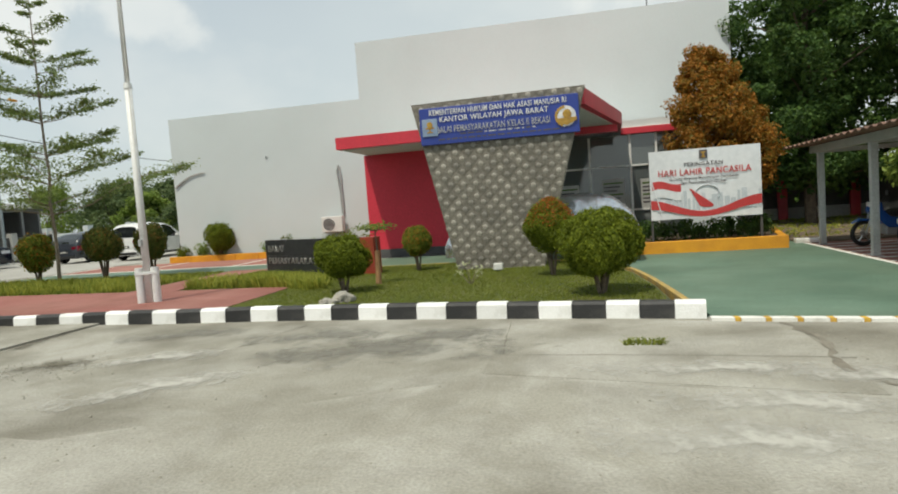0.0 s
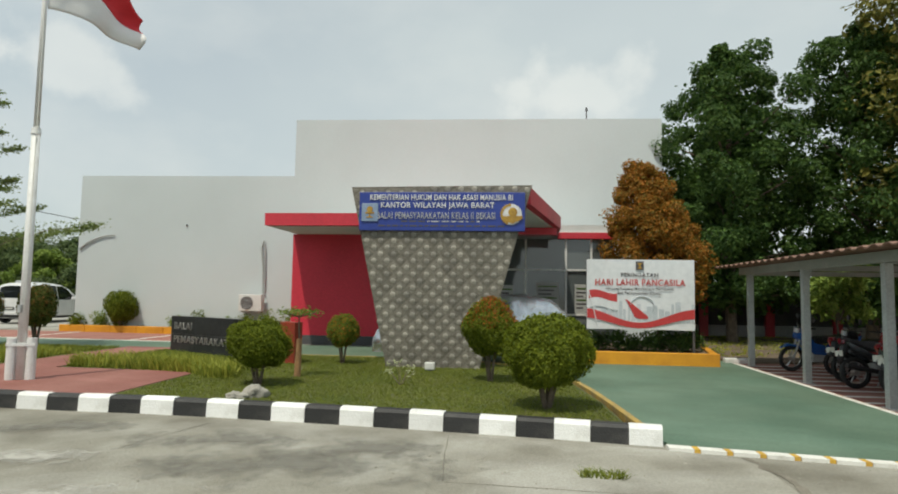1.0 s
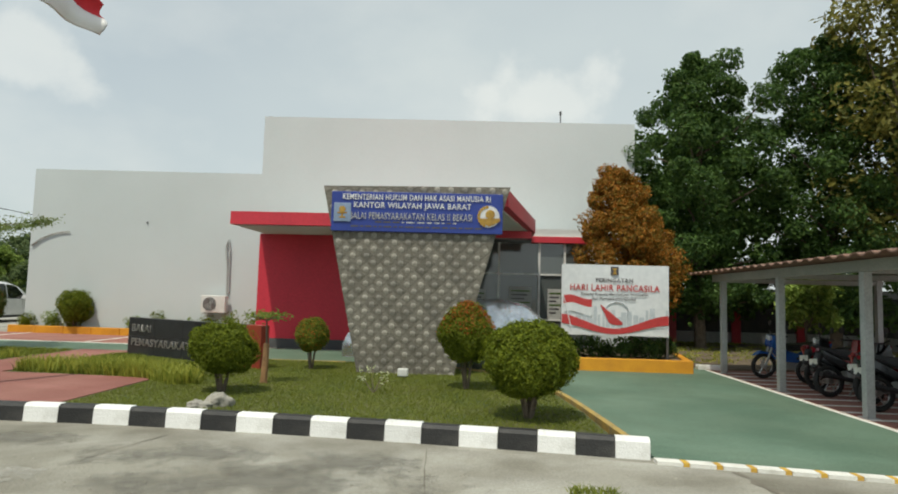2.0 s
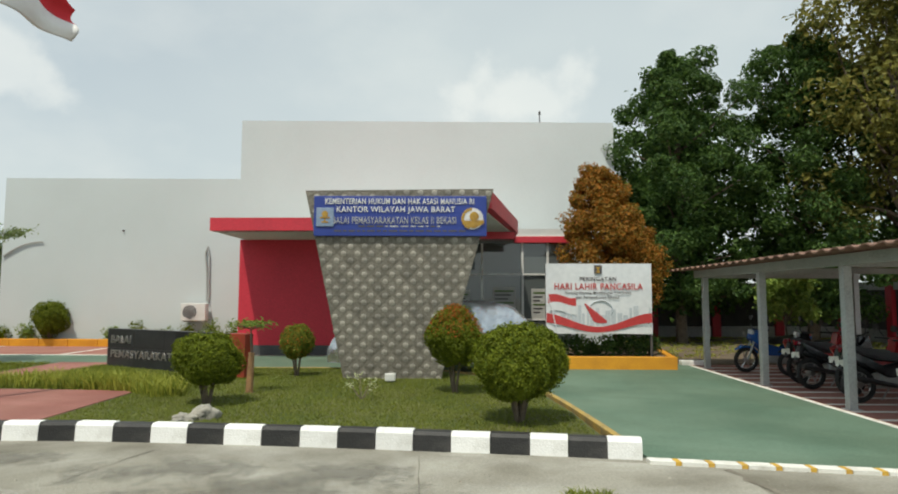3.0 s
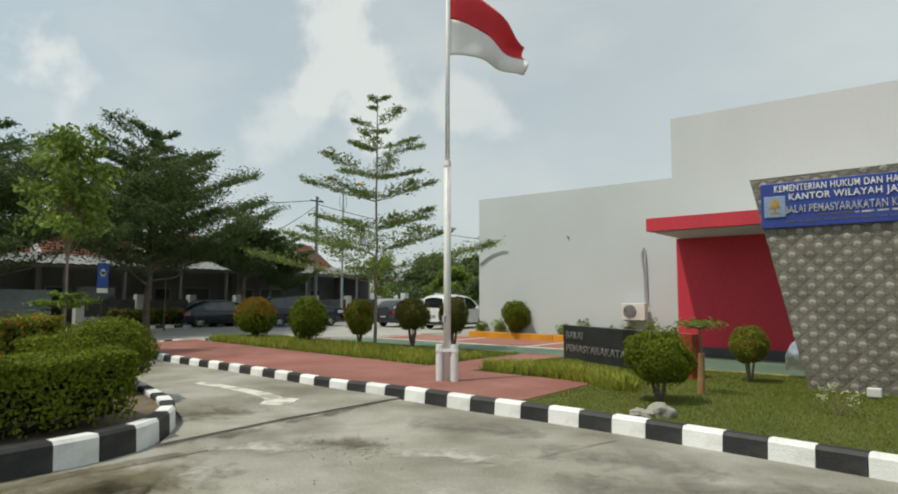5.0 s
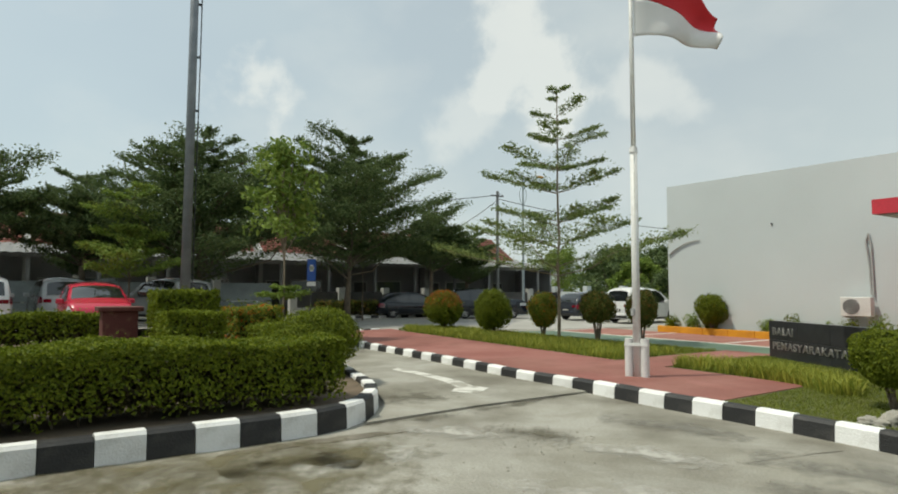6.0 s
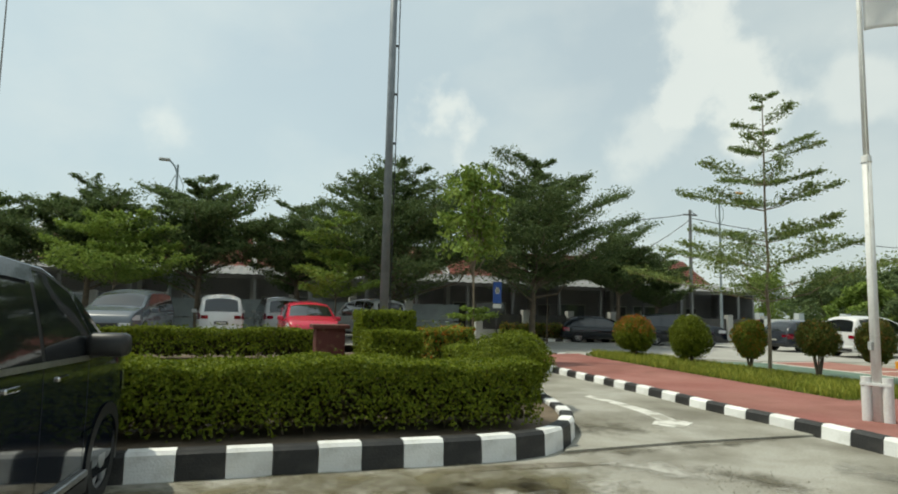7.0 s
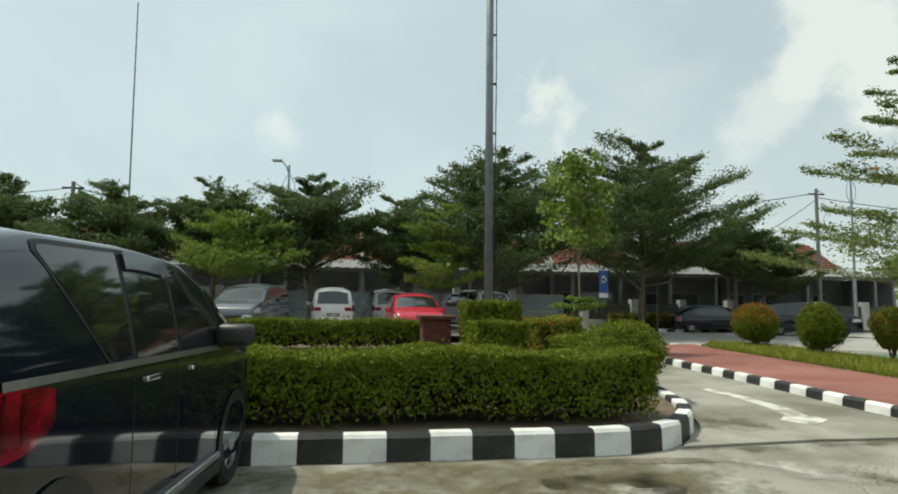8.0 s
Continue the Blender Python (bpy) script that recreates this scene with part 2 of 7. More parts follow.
M_FLAG_RED = mat("flag_red_cloth", (0.62, 0.03, 0.04), (0.52, 0.025, 0.035), 2.0, 0.8, 0.2, 120)
M_FLAG_WHITE = mat("flag_white_cloth", (0.75, 0.74, 0.72), (0.68, 0.67, 0.65), 2.0, 0.8, 0.2, 120)
M_BANNER = mat("banner_vinyl", (0.70, 0.71, 0.72), (0.64, 0.655, 0.67), 1.5, 0.5, 0.08, 8)
M_PRINT_RED = mat("print_red", (0.52, 0.045, 0.045), (0.45, 0.04, 0.04), 3.0, 0.5)
M_PRINT_DARK = mat("print_dark", (0.06, 0.055, 0.06), (0.09, 0.08, 0.085), 3.0, 0.5)
M_PRINT_PALE = mat("print_pale_grey", (0.52, 0.55, 0.58), (0.46, 0.5, 0.53), 3.0, 0.5)
M_SILVER_COVER = mat("silver_car_cover", (0.66, 0.68, 0.7), (0.5, 0.52, 0.55), 3.0, 0.27, 0.6, 9, metal=0.8)
M_BARK = mat("bark", (0.17, 0.13, 0.09), (0.10, 0.08, 0.06), 6.0, 0.95, 0.9, 30)
M_BARK_PALE = mat("pale_bark", (0.26, 0.21, 0.15), (0.17, 0.14, 0.1), 6.0, 0.9, 0.7, 30)
M_STUMP_BARK = mat("orange_brown_bark", (0.36, 0.2, 0.09), (0.24, 0.14, 0.07), 6.0, 0.9, 0.7, 30)
M_ROCK = mat("pale_rock", (0.36, 0.34, 0.29), (0.22, 0.21, 0.18), 4.0, 0.9, 1.0, 18, detail=9)
M_ROOF_TILE = mat("red_clay_tile", (0.19, 0.06, 0.042), (0.13, 0.045, 0.035), 2.0, 0.85, 0.4, 30, vary=0.2)
M_ROOF_GREY = mat("grey_metal_roof", (0.21, 0.21, 0.205), (0.165, 0.165, 0.16), 1.0, 0.6, 0.1, 20)
M_ROOF_BROWN = mat("brown_metal_roof", (0.23, 0.13, 0.09), (0.18, 0.1, 0.07), 2.0, 0.6, 0.1, 20)
M_HOUSE = mat("house_wall_paint", (0.5, 0.5, 0.48), (0.38, 0.38, 0.36), 0.6, 0.85, 0.1, 20)
# Much greyer than M_HOUSE: the verandas' shade is put into this colour.
M_HOUSE_DIM = mat("shaded_grey_house_wall", (0.2, 0.2, 0.2), (0.26, 0.26, 0.255), 0.6, 0.85, 0.1, 20)
M_FENCE_DARK = mat("dark_fence", (0.05, 0.05, 0.05), (0.08, 0.075, 0.07), 2.0, 0.7)
M_FENCE_BLUE = mat("grey_blue_fence", (0.3, 0.35, 0.37), (0.25, 0.29, 0.31), 2.0, 0.7)
M_TYRE = mat("rubber", (0.016, 0.016, 0.016), (0.025, 0.025, 0.025), 8.0, 0.8, 0.2, 60)
M_RIM = mat("alloy", (0.5, 0.5, 0.5), (0.4, 0.4, 0.4), 5.0, 0.3, metal=0.9)
M_CHROME = mat("chrome", (0.7, 0.7, 0.7), (0.62, 0.62, 0.62), 5.0, 0.12, metal=1.0)
M_TRIM = mat("black_trim", (0.015, 0.015, 0.016), (0.022, 0.022, 0.022), 6.0, 0.45)
M_LAMP_RED = mat("red_lamp_glass", (0.3, 0.004, 0.022), (0.1, 0.002, 0.008), 7.0, 0.1, coat=1.0, grain=0.1)
M_LAMP_DEEP = mat("deep_red_lamp_glass", (0.05, 0.001, 0.004), (0.09, 0.002, 0.006), 9.0, 0.12, coat=1.0)
M_LAMP_CLEAR = mat("clear_lamp_glass", (0.62, 0.63, 0.65), (0.5, 0.5, 0.52), 12.0, 0.1, coat=1.0)
M_PLATE = mat("number_plate", (0.04, 0.04, 0.04), (0.05, 0.05, 0.05), 5.0, 0.5)
M_AC = mat("ac_casing", (0.68, 0.68, 0.65), (0.6, 0.6, 0.57), 3.0, 0.5)
M_PLASTIC_BLUE = mat("blue_bodywork", (0.02, 0.1, 0.35), (0.02, 0.08, 0.3), 4.0, 0.25, coat=0.6)
M_PLASTIC_RED = mat("red_bodywork", (0.4, 0.02, 0.02), (0.3, 0.015, 0.02), 4.0, 0.25, coat=0.6)
M_PLASTIC_BLACK = mat("black_bodywork", (0.014, 0.014, 0.016), (0.02, 0.02, 0.022), 4.0, 0.25, coat=0.6)
M_SIGN_BLUE = mat("sign_blue", (0.02, 0.09, 0.36), (0.02, 0.08, 0.3), 4.0, 0.4)
M_RUST_BOX = mat("rusty_red_box", (0.1, 0.026, 0.02), (0.17, 0.085, 0.05), 5.0, 0.8, 0.4, 30, detail=9, spread=(0.5, 0.72))
M_GRASS = leaf_mat("grass_blades", (0.11, 0.15, 0.02), (0.26, 0.28, 0.045))
M_TALL = leaf_mat("tall_grass_blades", (0.16, 0.215, 0.03), (0.46, 0.45, 0.08))
M_LEAF = leaf_mat("bush_leaves", (0.08, 0.115, 0.009), (0.22, 0.258, 0.021))
M_LEAF_RED = leaf_mat("red_tipped_leaves", (0.088, 0.145, 0.019), (0.280, 0.306, 0.039), (0.595, 0.128, 0.026))
M_LEAF_DULL = leaf_mat("dull_bush_leaves", (0.061, 0.093, 0.018), (0.175, 0.196, 0.039), (0.350, 0.136, 0.039))
M_LEAF_ORANGE = leaf_mat("orange_tree_leaves", (0.12, 0.1, 0.016), (0.46, 0.18, 0.028), (0.24, 0.2, 0.035))
M_LEAF_DEEP = leaf_mat("deep_green_leaves", (0.03, 0.07, 0.02), (0.1, 0.175, 0.036))
M_LEAF_OLIVE = leaf_mat("olive_leaves", (0.088, 0.102, 0.023), (0.263, 0.238, 0.052))
# Haze of distance is put into this green as extra blue and dullness.
M_LEAF_FEATHER = leaf_mat("fine_green_leaves", (0.06, 0.1, 0.04), (0.17, 0.222, 0.082))
M_LEAF_WHORL = leaf_mat("small_yellow_green_leaves", (0.105, 0.16, 0.05), (0.26, 0.32, 0.1))
M_LEAF_LIGHT = leaf_mat("light_green_leaves", (0.12, 0.195, 0.035), (0.28, 0.36, 0.075))
# Brown of dead leaves, darkened to put the hedge's inner shade into colour.
M_LEAF_DRY_SHADE = leaf_mat("shaded_dry_brown_leaves", (0.045, 0.04, 0.016), (0.09, 0.075, 0.03))
M_LEAF_PALE = leaf_mat("pale_variegated_leaves", (0.3, 0.36, 0.16), (0.6, 0.6, 0.4))


def paint(name, c, rough=0.22):
    m = mat(name, c, tuple(v * 0.92 for v in c), 2.0, rough, 0, 60, coat=0.5, spec=0.4)
    return m


def glass(name, tint):
    m = bpy.data.materials.new(name)
    m.use_nodes = True
    nt = m.node_tree
    b = nt.nodes["Principled BSDF"]
    b.inputs["Base Color"].default_value = (*tint, 1)
    b.inputs["Roughness"].default_value = 0.04
    b.inputs["Specular IOR Level"].default_value = 0.8
    b.inputs["Coat Weight"].default_value = 0.5
    n = nt.nodes.new("ShaderNodeTexNoise")
    n.inputs["Scale"].default_value = 2.0
    bp = nt.nodes.new("ShaderNodeBump")
    bp.inputs["Strength"].default_value, bp.inputs["Distance"].default_value = 0.05, 0.02
    nt.links.new(n.outputs["Fac"], bp.inputs["Height"])
    nt.links.new(bp.outputs["Normal"], b.inputs["Normal"])
    return m


M_CAR_GLASS = glass("tinted_car_glass", (0.012, 0.014, 0.016))
M_WINDOW = glass("window_glass", (0.10, 0.115, 0.115))
M_P_BLACK = paint("black_car_paint", (0.008, 0.012, 0.02), 0.06)
M_P_WHITE = paint("white_car_paint", (0.68, 0.68, 0.67))
M_P_SILVER = paint("silver_car_paint", (0.42, 0.43, 0.43))
M_P_GREY = paint("grey_car_paint", (0.1, 0.118, 0.14))
M_P_RED = paint("red_car_paint", (0.5, 0.028, 0.06))
M_P_DARK = paint("dark_grey_car_paint", (0.03, 0.035, 0.045))


# ---- mesh helpers ----
def link(name, bm, material, parent=None, label="", smooth=False):
    me = bpy.data.meshes.new(name)
    bm.normal_update()
    bm.to_mesh(me)
    bm.free()
    if material:
        me.materials.append(material)
    if smooth:
        me.shade_smooth()
    ob = new(name, me)
    if parent:
        ob.parent = parent
    if label:
        tagged(ob, label)
    return ob


def part(name, bm, material, parent, label="", smooth=False):
    return link(name, bm, material, parent, label, smooth)


def piece(name, me, parent, m):
    """One more object on a shared mesh, under its parent."""
    ob = new(name, me)
    ob.parent = parent
    ob.matrix_basis = m
    return ob


def empty(name, m, label, category, group="", kind=""):
    ob = new(name)
    ob.empty_display_size = 0.2
    ob.matrix_basis = m
    return tagged(ob, label, category, group, kind)


def box(bm, lo, hi, bevel=0.0, m=None):
    c = [(a + b) / 2 for a, b in zip(lo, hi)]
    s = [abs(b - a) for a, b in zip(lo, hi)]
    mm = Matrix.Translation(c) @ Matrix.Diagonal((*s, 1))
    if m is not None:
        mm = m @ mm
    vs = bmesh.ops.create_cube(bm, size=1, matrix=mm)["verts"]
    if bevel:
        es = list({e for v in vs for e in v.link_edges})
        bmesh.ops.bevel(bm, geom=es, offset=bevel, segments=2, affect="EDGES", profile=0.5)
    return bm


def boxed(lo, hi, bevel=0.0):
    return box(bmesh.new(), lo, hi, bevel)


def tube(bm, p0, p1, r0, r1=None, n=10, caps=True):
    """A tapered round bar from p0 to p1."""
    p0, p1 = Vector(p0), Vector(p1)
    r1 = r0 if r1 is None else r1
    q = (p1 - p0).to_track_quat("Z", "Y").to_matrix()
    rings = []
    for p, r in ((p0, r0), (p1, r1)):
        rings.append([bm.verts.new(p + q @ Vector((r * math.cos(a), r * math.sin(a), 0))) for a in (2 * math.pi * k / n for k in range(n))])
    for k in range(n):
        bm.faces.new((rings[0][k], rings[0][(k + 1) % n], rings[1][(k + 1) % n], rings[1][k]))
    if caps:
        bm.faces.new(rings[0][::-1])
        bm.faces.new(rings[1])
    return bm


def bar(bm, pts, r, n=6):
    for a, b in zip(pts, pts[1:]):
        tube(bm, a, b, r, r, n)
    return bm


def prism(bm, poly, z0, z1):
    """An upright block over a plan polygon, counter-clockwise."""
    lo = [bm.verts.new((x, y, z0)) for x, y in poly]
    hi = [bm.verts.new((x, y, z1)) for x, y in poly]
    n = len(poly)
    bm.faces.new(hi)
    bm.faces.new(lo[::-1])
    for k in range(n):
        bm.faces.new((lo[k], lo[(k + 1) % n], hi[(k + 1) % n], hi[k]))
    return bm


def plate(bm, poly, y0, y1):
    """A block over an outline in x and z, from y0 (front) to y1 (back)."""
    a = [bm.verts.new((x, y0, z)) for x, z in poly]
    b = [bm.verts.new((x, y1, z)) for x, z in poly]
    n = len(poly)
    bm.faces.new(a)
    bm.faces.new(b[::-1])
    for k in range(n):
        bm.faces.new((a[(k + 1) % n], a[k], b[k], b[(k + 1) % n]))
    return bm


def disc(bm, c, r, y0, y1, n=24):
    return plate(bm, [(c[0] + r * math.cos(2 * math.pi * k / n), c[1] + r * math.sin(2 * math.pi * k / n)) for k in range(n)], y0, y1)


def text_mesh(words, size, depth, spread=1.0):
    """Words as a solid mesh, upright in x and z, standing out towards -y, from the left end of the base line."""
    cu = bpy.data.curves.new("words", "FONT")
    cu.body, cu.size, cu.extrude, cu.space_character, cu.offset = words, size, depth / 2, spread, 0.014
    ob = bpy.data.objects.new("words", cu)
    scene.collection.objects.link(ob)
    bpy.context.view_layer.update()
    me = bpy.data.meshes.new_from_object(ob.evaluated_get(bpy.context.evaluated_depsgraph_get()))
    bpy.data.objects.remove(ob)
    bm = bmesh.new()
    bm.from_mesh(me)
    bpy.data.meshes.remove(me)
    bmesh.ops.transform(bm, matrix=pose(0, 0, 0, 90, 0, 0), verts=bm.verts)
    return bm


def fit_text(words, x0, x1, z0, z1, y, depth):
    """Words that fill the given box."""
    bm = text_mesh(words, 1.0, depth, 1.1)
    xs, zs = [v.co.x for v in bm.verts], [v.co.z for v in bm.verts]
    ax, az = min(xs), min(zs)
    kx, kz = (x1 - x0) / (max(xs) - ax), (z1 - z0) / (max(zs) - az)
    for v in bm.verts:
        v.co = Vector((x0 + (v.co.x - ax) * kx, y + v.co.y, z0 + (v.co.z - az) * kz))
    return bm


def raw(name, verts, faces, material, parent=None, label="", smooth=False):
    me = bpy.data.meshes.new(name)
    me.from_pydata(verts, [], faces)
    me.materials.append(material)
    if smooth:
        me.shade_smooth()
    ob = new(name, me)
    if parent:
        ob.parent = parent
    if label:
        tagged(ob, label)
    return ob


def unit(a):
    return a / np.maximum(np.linalg.norm(a, axis=1, keepdims=True), 1e-6)


def leaves(P, N, size, rng, aspect=0.5, wild=0.6):
    """Folded leaves at the points P, facing about N. Gives vertices and faces."""
    n = len(P)
    N = unit(N + wild * rng.normal(size=(n, 3)))
    T = unit(np.cross(N, rng.normal(size=(n, 3))))
    B = np.cross(N, T)
    s = (size * (0.65 + 0.7 * rng.random(n)))[:, None]
    V = np.empty((n, 4, 3))
    V[:, 0] = P - T * s * 0.5
    V[:, 1] = P + B * s * aspect * 0.5 + N * s * 0.12
    V[:, 2] = P + T * s * 0.5 - N * s * 0.08
    V[:, 3] = P - B * s * aspect * 0.5 + N * s * 0.12
    k = np.arange(n)[:, None] * 4
    F = np.concatenate([k + np.array([[0, 1, 2]]), k + np.array([[0, 2, 3]])], axis=0)
    return V.reshape(-1, 3), F


def leafy(name, P, N, size, rng, material, parent, label="", aspect=0.5, wild=0.6):
    V, F = leaves(P, N, size, rng, aspect, wild)
    return raw(name, V.tolist(), F.tolist(), material, parent, label)


# ---- ground ----
def sheet(name, poly, z0, z1, material, label, category="ground"):
    return tagged(link(name, prism(bmesh.new(), poly, z0, z1), material), label, category, kind="structure")


def catmull(pts, step):
    """Points at even steps along a smooth line through pts."""
    out = []
    for i in range(len(pts) - 1):
        p = [Vector(pts[max(0, min(len(pts) - 1, i + k))]) for k in (-1, 0, 1, 2)]
        for j in range(24):
            t = j / 24
            out.append(0.5 * (2 * p[1] + (p[2] - p[0]) * t + (2 * p[0] - 5 * p[1] + 4 * p[2] - p[3]) * t * t + (3 * p[1] - p[0] - 3 * p[2] + p[3]) * t ** 3))
    out.append(Vector(pts[-1]))
    res, left = [out[0]], step
    for a, b in zip(out, out[1:]):
        d = (b - a).length
        while d >= left and d > 1e-9:
            a = a + (b - a) * (left / d)
            d = (b - a).length
            res.append(a)
            left = step
        left -= d
    return res


KERB = [(-0.31, 7.88), (-1.09, 8.0), (-1.92, 8.1), (-2.73, 8.2), (-3.58, 8.29), (-4.46, 8.37), (-5.32, 8.44), (-6.22, 8.48), (-7.0, 8.48), (-7.93, 8.5), (-8.9, 8.58), (-9.8, 8.58),
        (-10.6, 8.55), (-11.5, 8.58), (-12.4, 8.66), (-15.5, 8.8), (-17.4, 8.85), (-19.3, 9.25), (-21.2, 10.1), (-22.6, 11.2), (-23.0, 12.3)]
fine_run = catmull(KERB, 0.005)
pairs = [0.79, 0.835, 0.825, 0.855, 0.88, 0.865, 0.895, 0.85, 0.875, 0.94] + [0.9] * 17
kerb_run, at_k = [fine_run[0]], 0.0
for half_pair in [p / 2 for p in pairs for _ in (0, 1)]:
    at_k += half_pair / 0.005
    if at_k < len(fine_run):
        kerb_run.append(fine_run[int(at_k)])
ISLAND = [(-8.5, -9.35), (-8.48, -4.0), (-8.47, 0.0), (-8.5, 2.0), (-8.54, 3.6), (-8.75, 4.45), (-9.2, 4.95), (-9.9, 5.4), (-11.0, 5.75), (-14.0, 6.4), (-18.0, 7.4), (-21.0, 8.0)]
island_run = catmull(ISLAND, 0.43)

G = 6000.0
ground = tagged(link("ground", prism(bmesh.new(), [(-G, -G), (G, -G), (G, G), (-G, G)], -0.3, 0.0), M_CONCRETE), "worn grey concrete driveway with dust and stains", "ground", kind="structure")
inner = [(p.x, p.y + 0.1) for p in kerb_run]
paving_poly = [(x, y) for x, y in inner if x > -22.3]
sheet("pavement", [(-6.87, 11.1)] + [(-9.55, 11.2), (-9.6, 15.2), (-10.8, 15.2), (-10.75, 11.3), (-20.9, 12.1), (-22.4, 12.4)]
      + [p for p in reversed(paving_poly) if p[0] < -6.8] + [(-6.82, 8.58)], -0.05, 0.185, M_PINK, "faded red painted footpath beside the kerb", "pavement")
sheet("lawn", [(-6.865, 11.1), (-6.815, 8.59)] + [p for p in reversed(paving_poly) if p[0] > -6.8] + [(-0.3, 8.0), (-0.38, 9.4), (-0.58, 11.0), (-1.0, 12.6), (-2.2, 13.9), (-4.4, 14.35), (-7.2, 14.4), (-9.54, 15.1), (-9.54, 11.2)],
      -0.05, 0.175, M_TURF, "short green lawn inside the kerbs", "lawn")
sheet("planting_strip", [(-10.81, 15.2), (-23.2, 15.2), (-22.9, 13.0), (-21.0, 12.11), (-10.76, 11.31)], -0.05, 0.17, M_TURF, "grassy planting strip along the red footpath", "lawn")
sheet("green_floor", [(0.1, 7.84), (3.6, 7.28), (3.65, 16.0), (3.4, 18.6), (-20.0, 18.6), (-21.5, 15.3), (-10.8, 15.3), (-9.5, 15.3), (-7.2, 14.55), (-4.3, 14.5), (-2.1, 14.05), (-0.85, 12.7), (-0.42, 11.1), (-0.22, 9.4), (-0.12, 8.06), (0.05, 8.06)],
      -0.1, 0.03, M_GREEN, "green painted concrete driveway, slightly dusty", "driveway")
sheet("parking_floor", [(-20.2, 18.65), (-9.0, 18.65), (-9.0, 21.3), (-17.8, 21.6), (-20.6, 21.6)], -0.1, 0.034, M_PARK_RED, "red painted parking bays with white lines", "parking")
for lo, hi in (((-16.86, 18.7), (-16.74, 21.5)), ((-13.1, 18.7), (-12.98, 21.4)), ((-20.2, 18.5), (-9.2, 18.62)), ((-20.3, 18.7), (-20.18, 21.5))):
    tagged(link("bay_line", boxed((*lo, 0.0), (*hi, 0.039)), M_LINE), "worn white painted parking line", "road marking", kind="structure")
cpk = bmesh.new()
rows_p = [(-60.0, 0.33), (6.5, 0.33), (9.0, 0.2), (12.5, 0.02)]
cv = [[cpk.verts.new((x, y, z)) for x in (-24.4, -33.9)] for y, z in rows_p]
for a0, b0 in zip(cv, cv[1:]):
    cpk.faces.new((a0[0], b0[0], b0[1], a0[1]))
tagged(link("car_park", cpk, M_ASPHALT), "pale concrete car park rising gently beyond the hedge", "road", kind="structure")
sheet("street", [(-60, -60), (-24.5, -60), (-24.5, 9), (-23.6, 12.5), (-23.6, 15.6), (-21.0, 19), (-20.8, 21.8), (-19.6, 26), (-18.5, 60), (-60, 60)], -0.1, 0.012, M_ASPHALT, "pale concrete street with parked cars", "road")
sheet("carport_floor", [(3.66, 8.2), (9.5, 6.8), (9.5, 17.2), (3.66, 16.6)], -0.1, 0.025, M_PARK_RED, "red painted floor of the motorcycle parking", "parking")
for k in range(12):
    y = 9.2 + 0.62 * k
    tagged(link("bay_line", boxed((3.75, y, 0.0), (5.9, y + 0.1, 0.031)), M_LINE), "white painted motorcycle bay line", "road marking", kind="structure")
tagged(link("bay_line", boxed((3.6, 8.2, 0.0), (3.7, 16.5, 0.033)), M_LINE), "white painted edge line of the motorcycle bays", "road marking", kind="structure")
sheet("verge", [(3.4, 18.7), (3.67, 16.65), (12, 17.3), (30, 17.5), (30, 45), (3.8, 45), (3.5, 22)], -0.05, 0.06, M_SOIL, "bare earth and dry grass under the trees", "ground")
sheet("green_wild", [(-60, 60.2), (-18.3, 60.2), (-19.0, 30), (30, 50), (30, 200), (-60, 200)], -0.05, 0.05, M_TURF, "rough grass beyond the building", "ground")

# entrance threshold line with yellow dashes
thr = empty("threshold_line", pose(0, 0, 0), "white threshold strip with yellow dashes across the driveway", "road marking", kind="structure")
sl = (7.1 - 7.72) / 3.9
for k in range(13):
    x0 = 0.06 + 0.3 * k
    part("line_segment", prism(bmesh.new(), [(x0, 7.68 + sl * x0), (x0 + 0.235, 7.68 + sl * (x0 + 0.235)), (x0 + 0.235, 7.83 + sl * (x0 + 0.235)), (x0, 7.83 + sl * x0)], 0, 0.036), M_LINE, thr)
    x0 += 0.24
    part("yellow_dash", prism(bmesh.new(), [(x0, 7.69 + sl * x0), (x0 + 0.055, 7.69 + sl * (x0 + 0.055)), (x0 + 0.055, 7.82 + sl * (x0 + 0.055)), (x0, 7.82 + sl * x0)], 0, 0.037), M_YELLOW, thr)

# newer concrete patches, joints and the painted arrow
sheet("concrete_patch", [(-2.2, 5.6), (0.75, 5.0), (0.8, 7.4), (0.0, 7.72), (-2.25, 7.98)], -0.05, 0.004, M_PATCH, "paler repaired concrete slab", "road patch")
sheet("concrete_patch", [(5, -12), (6, 4.2), (0.9, 4.9), (-2.1, 5.5), (-5.2, 3.9), (-8.3, 4.2)], -0.05, 0.0025, M_PATCH, "paler concrete slab of the driveway", "road patch")


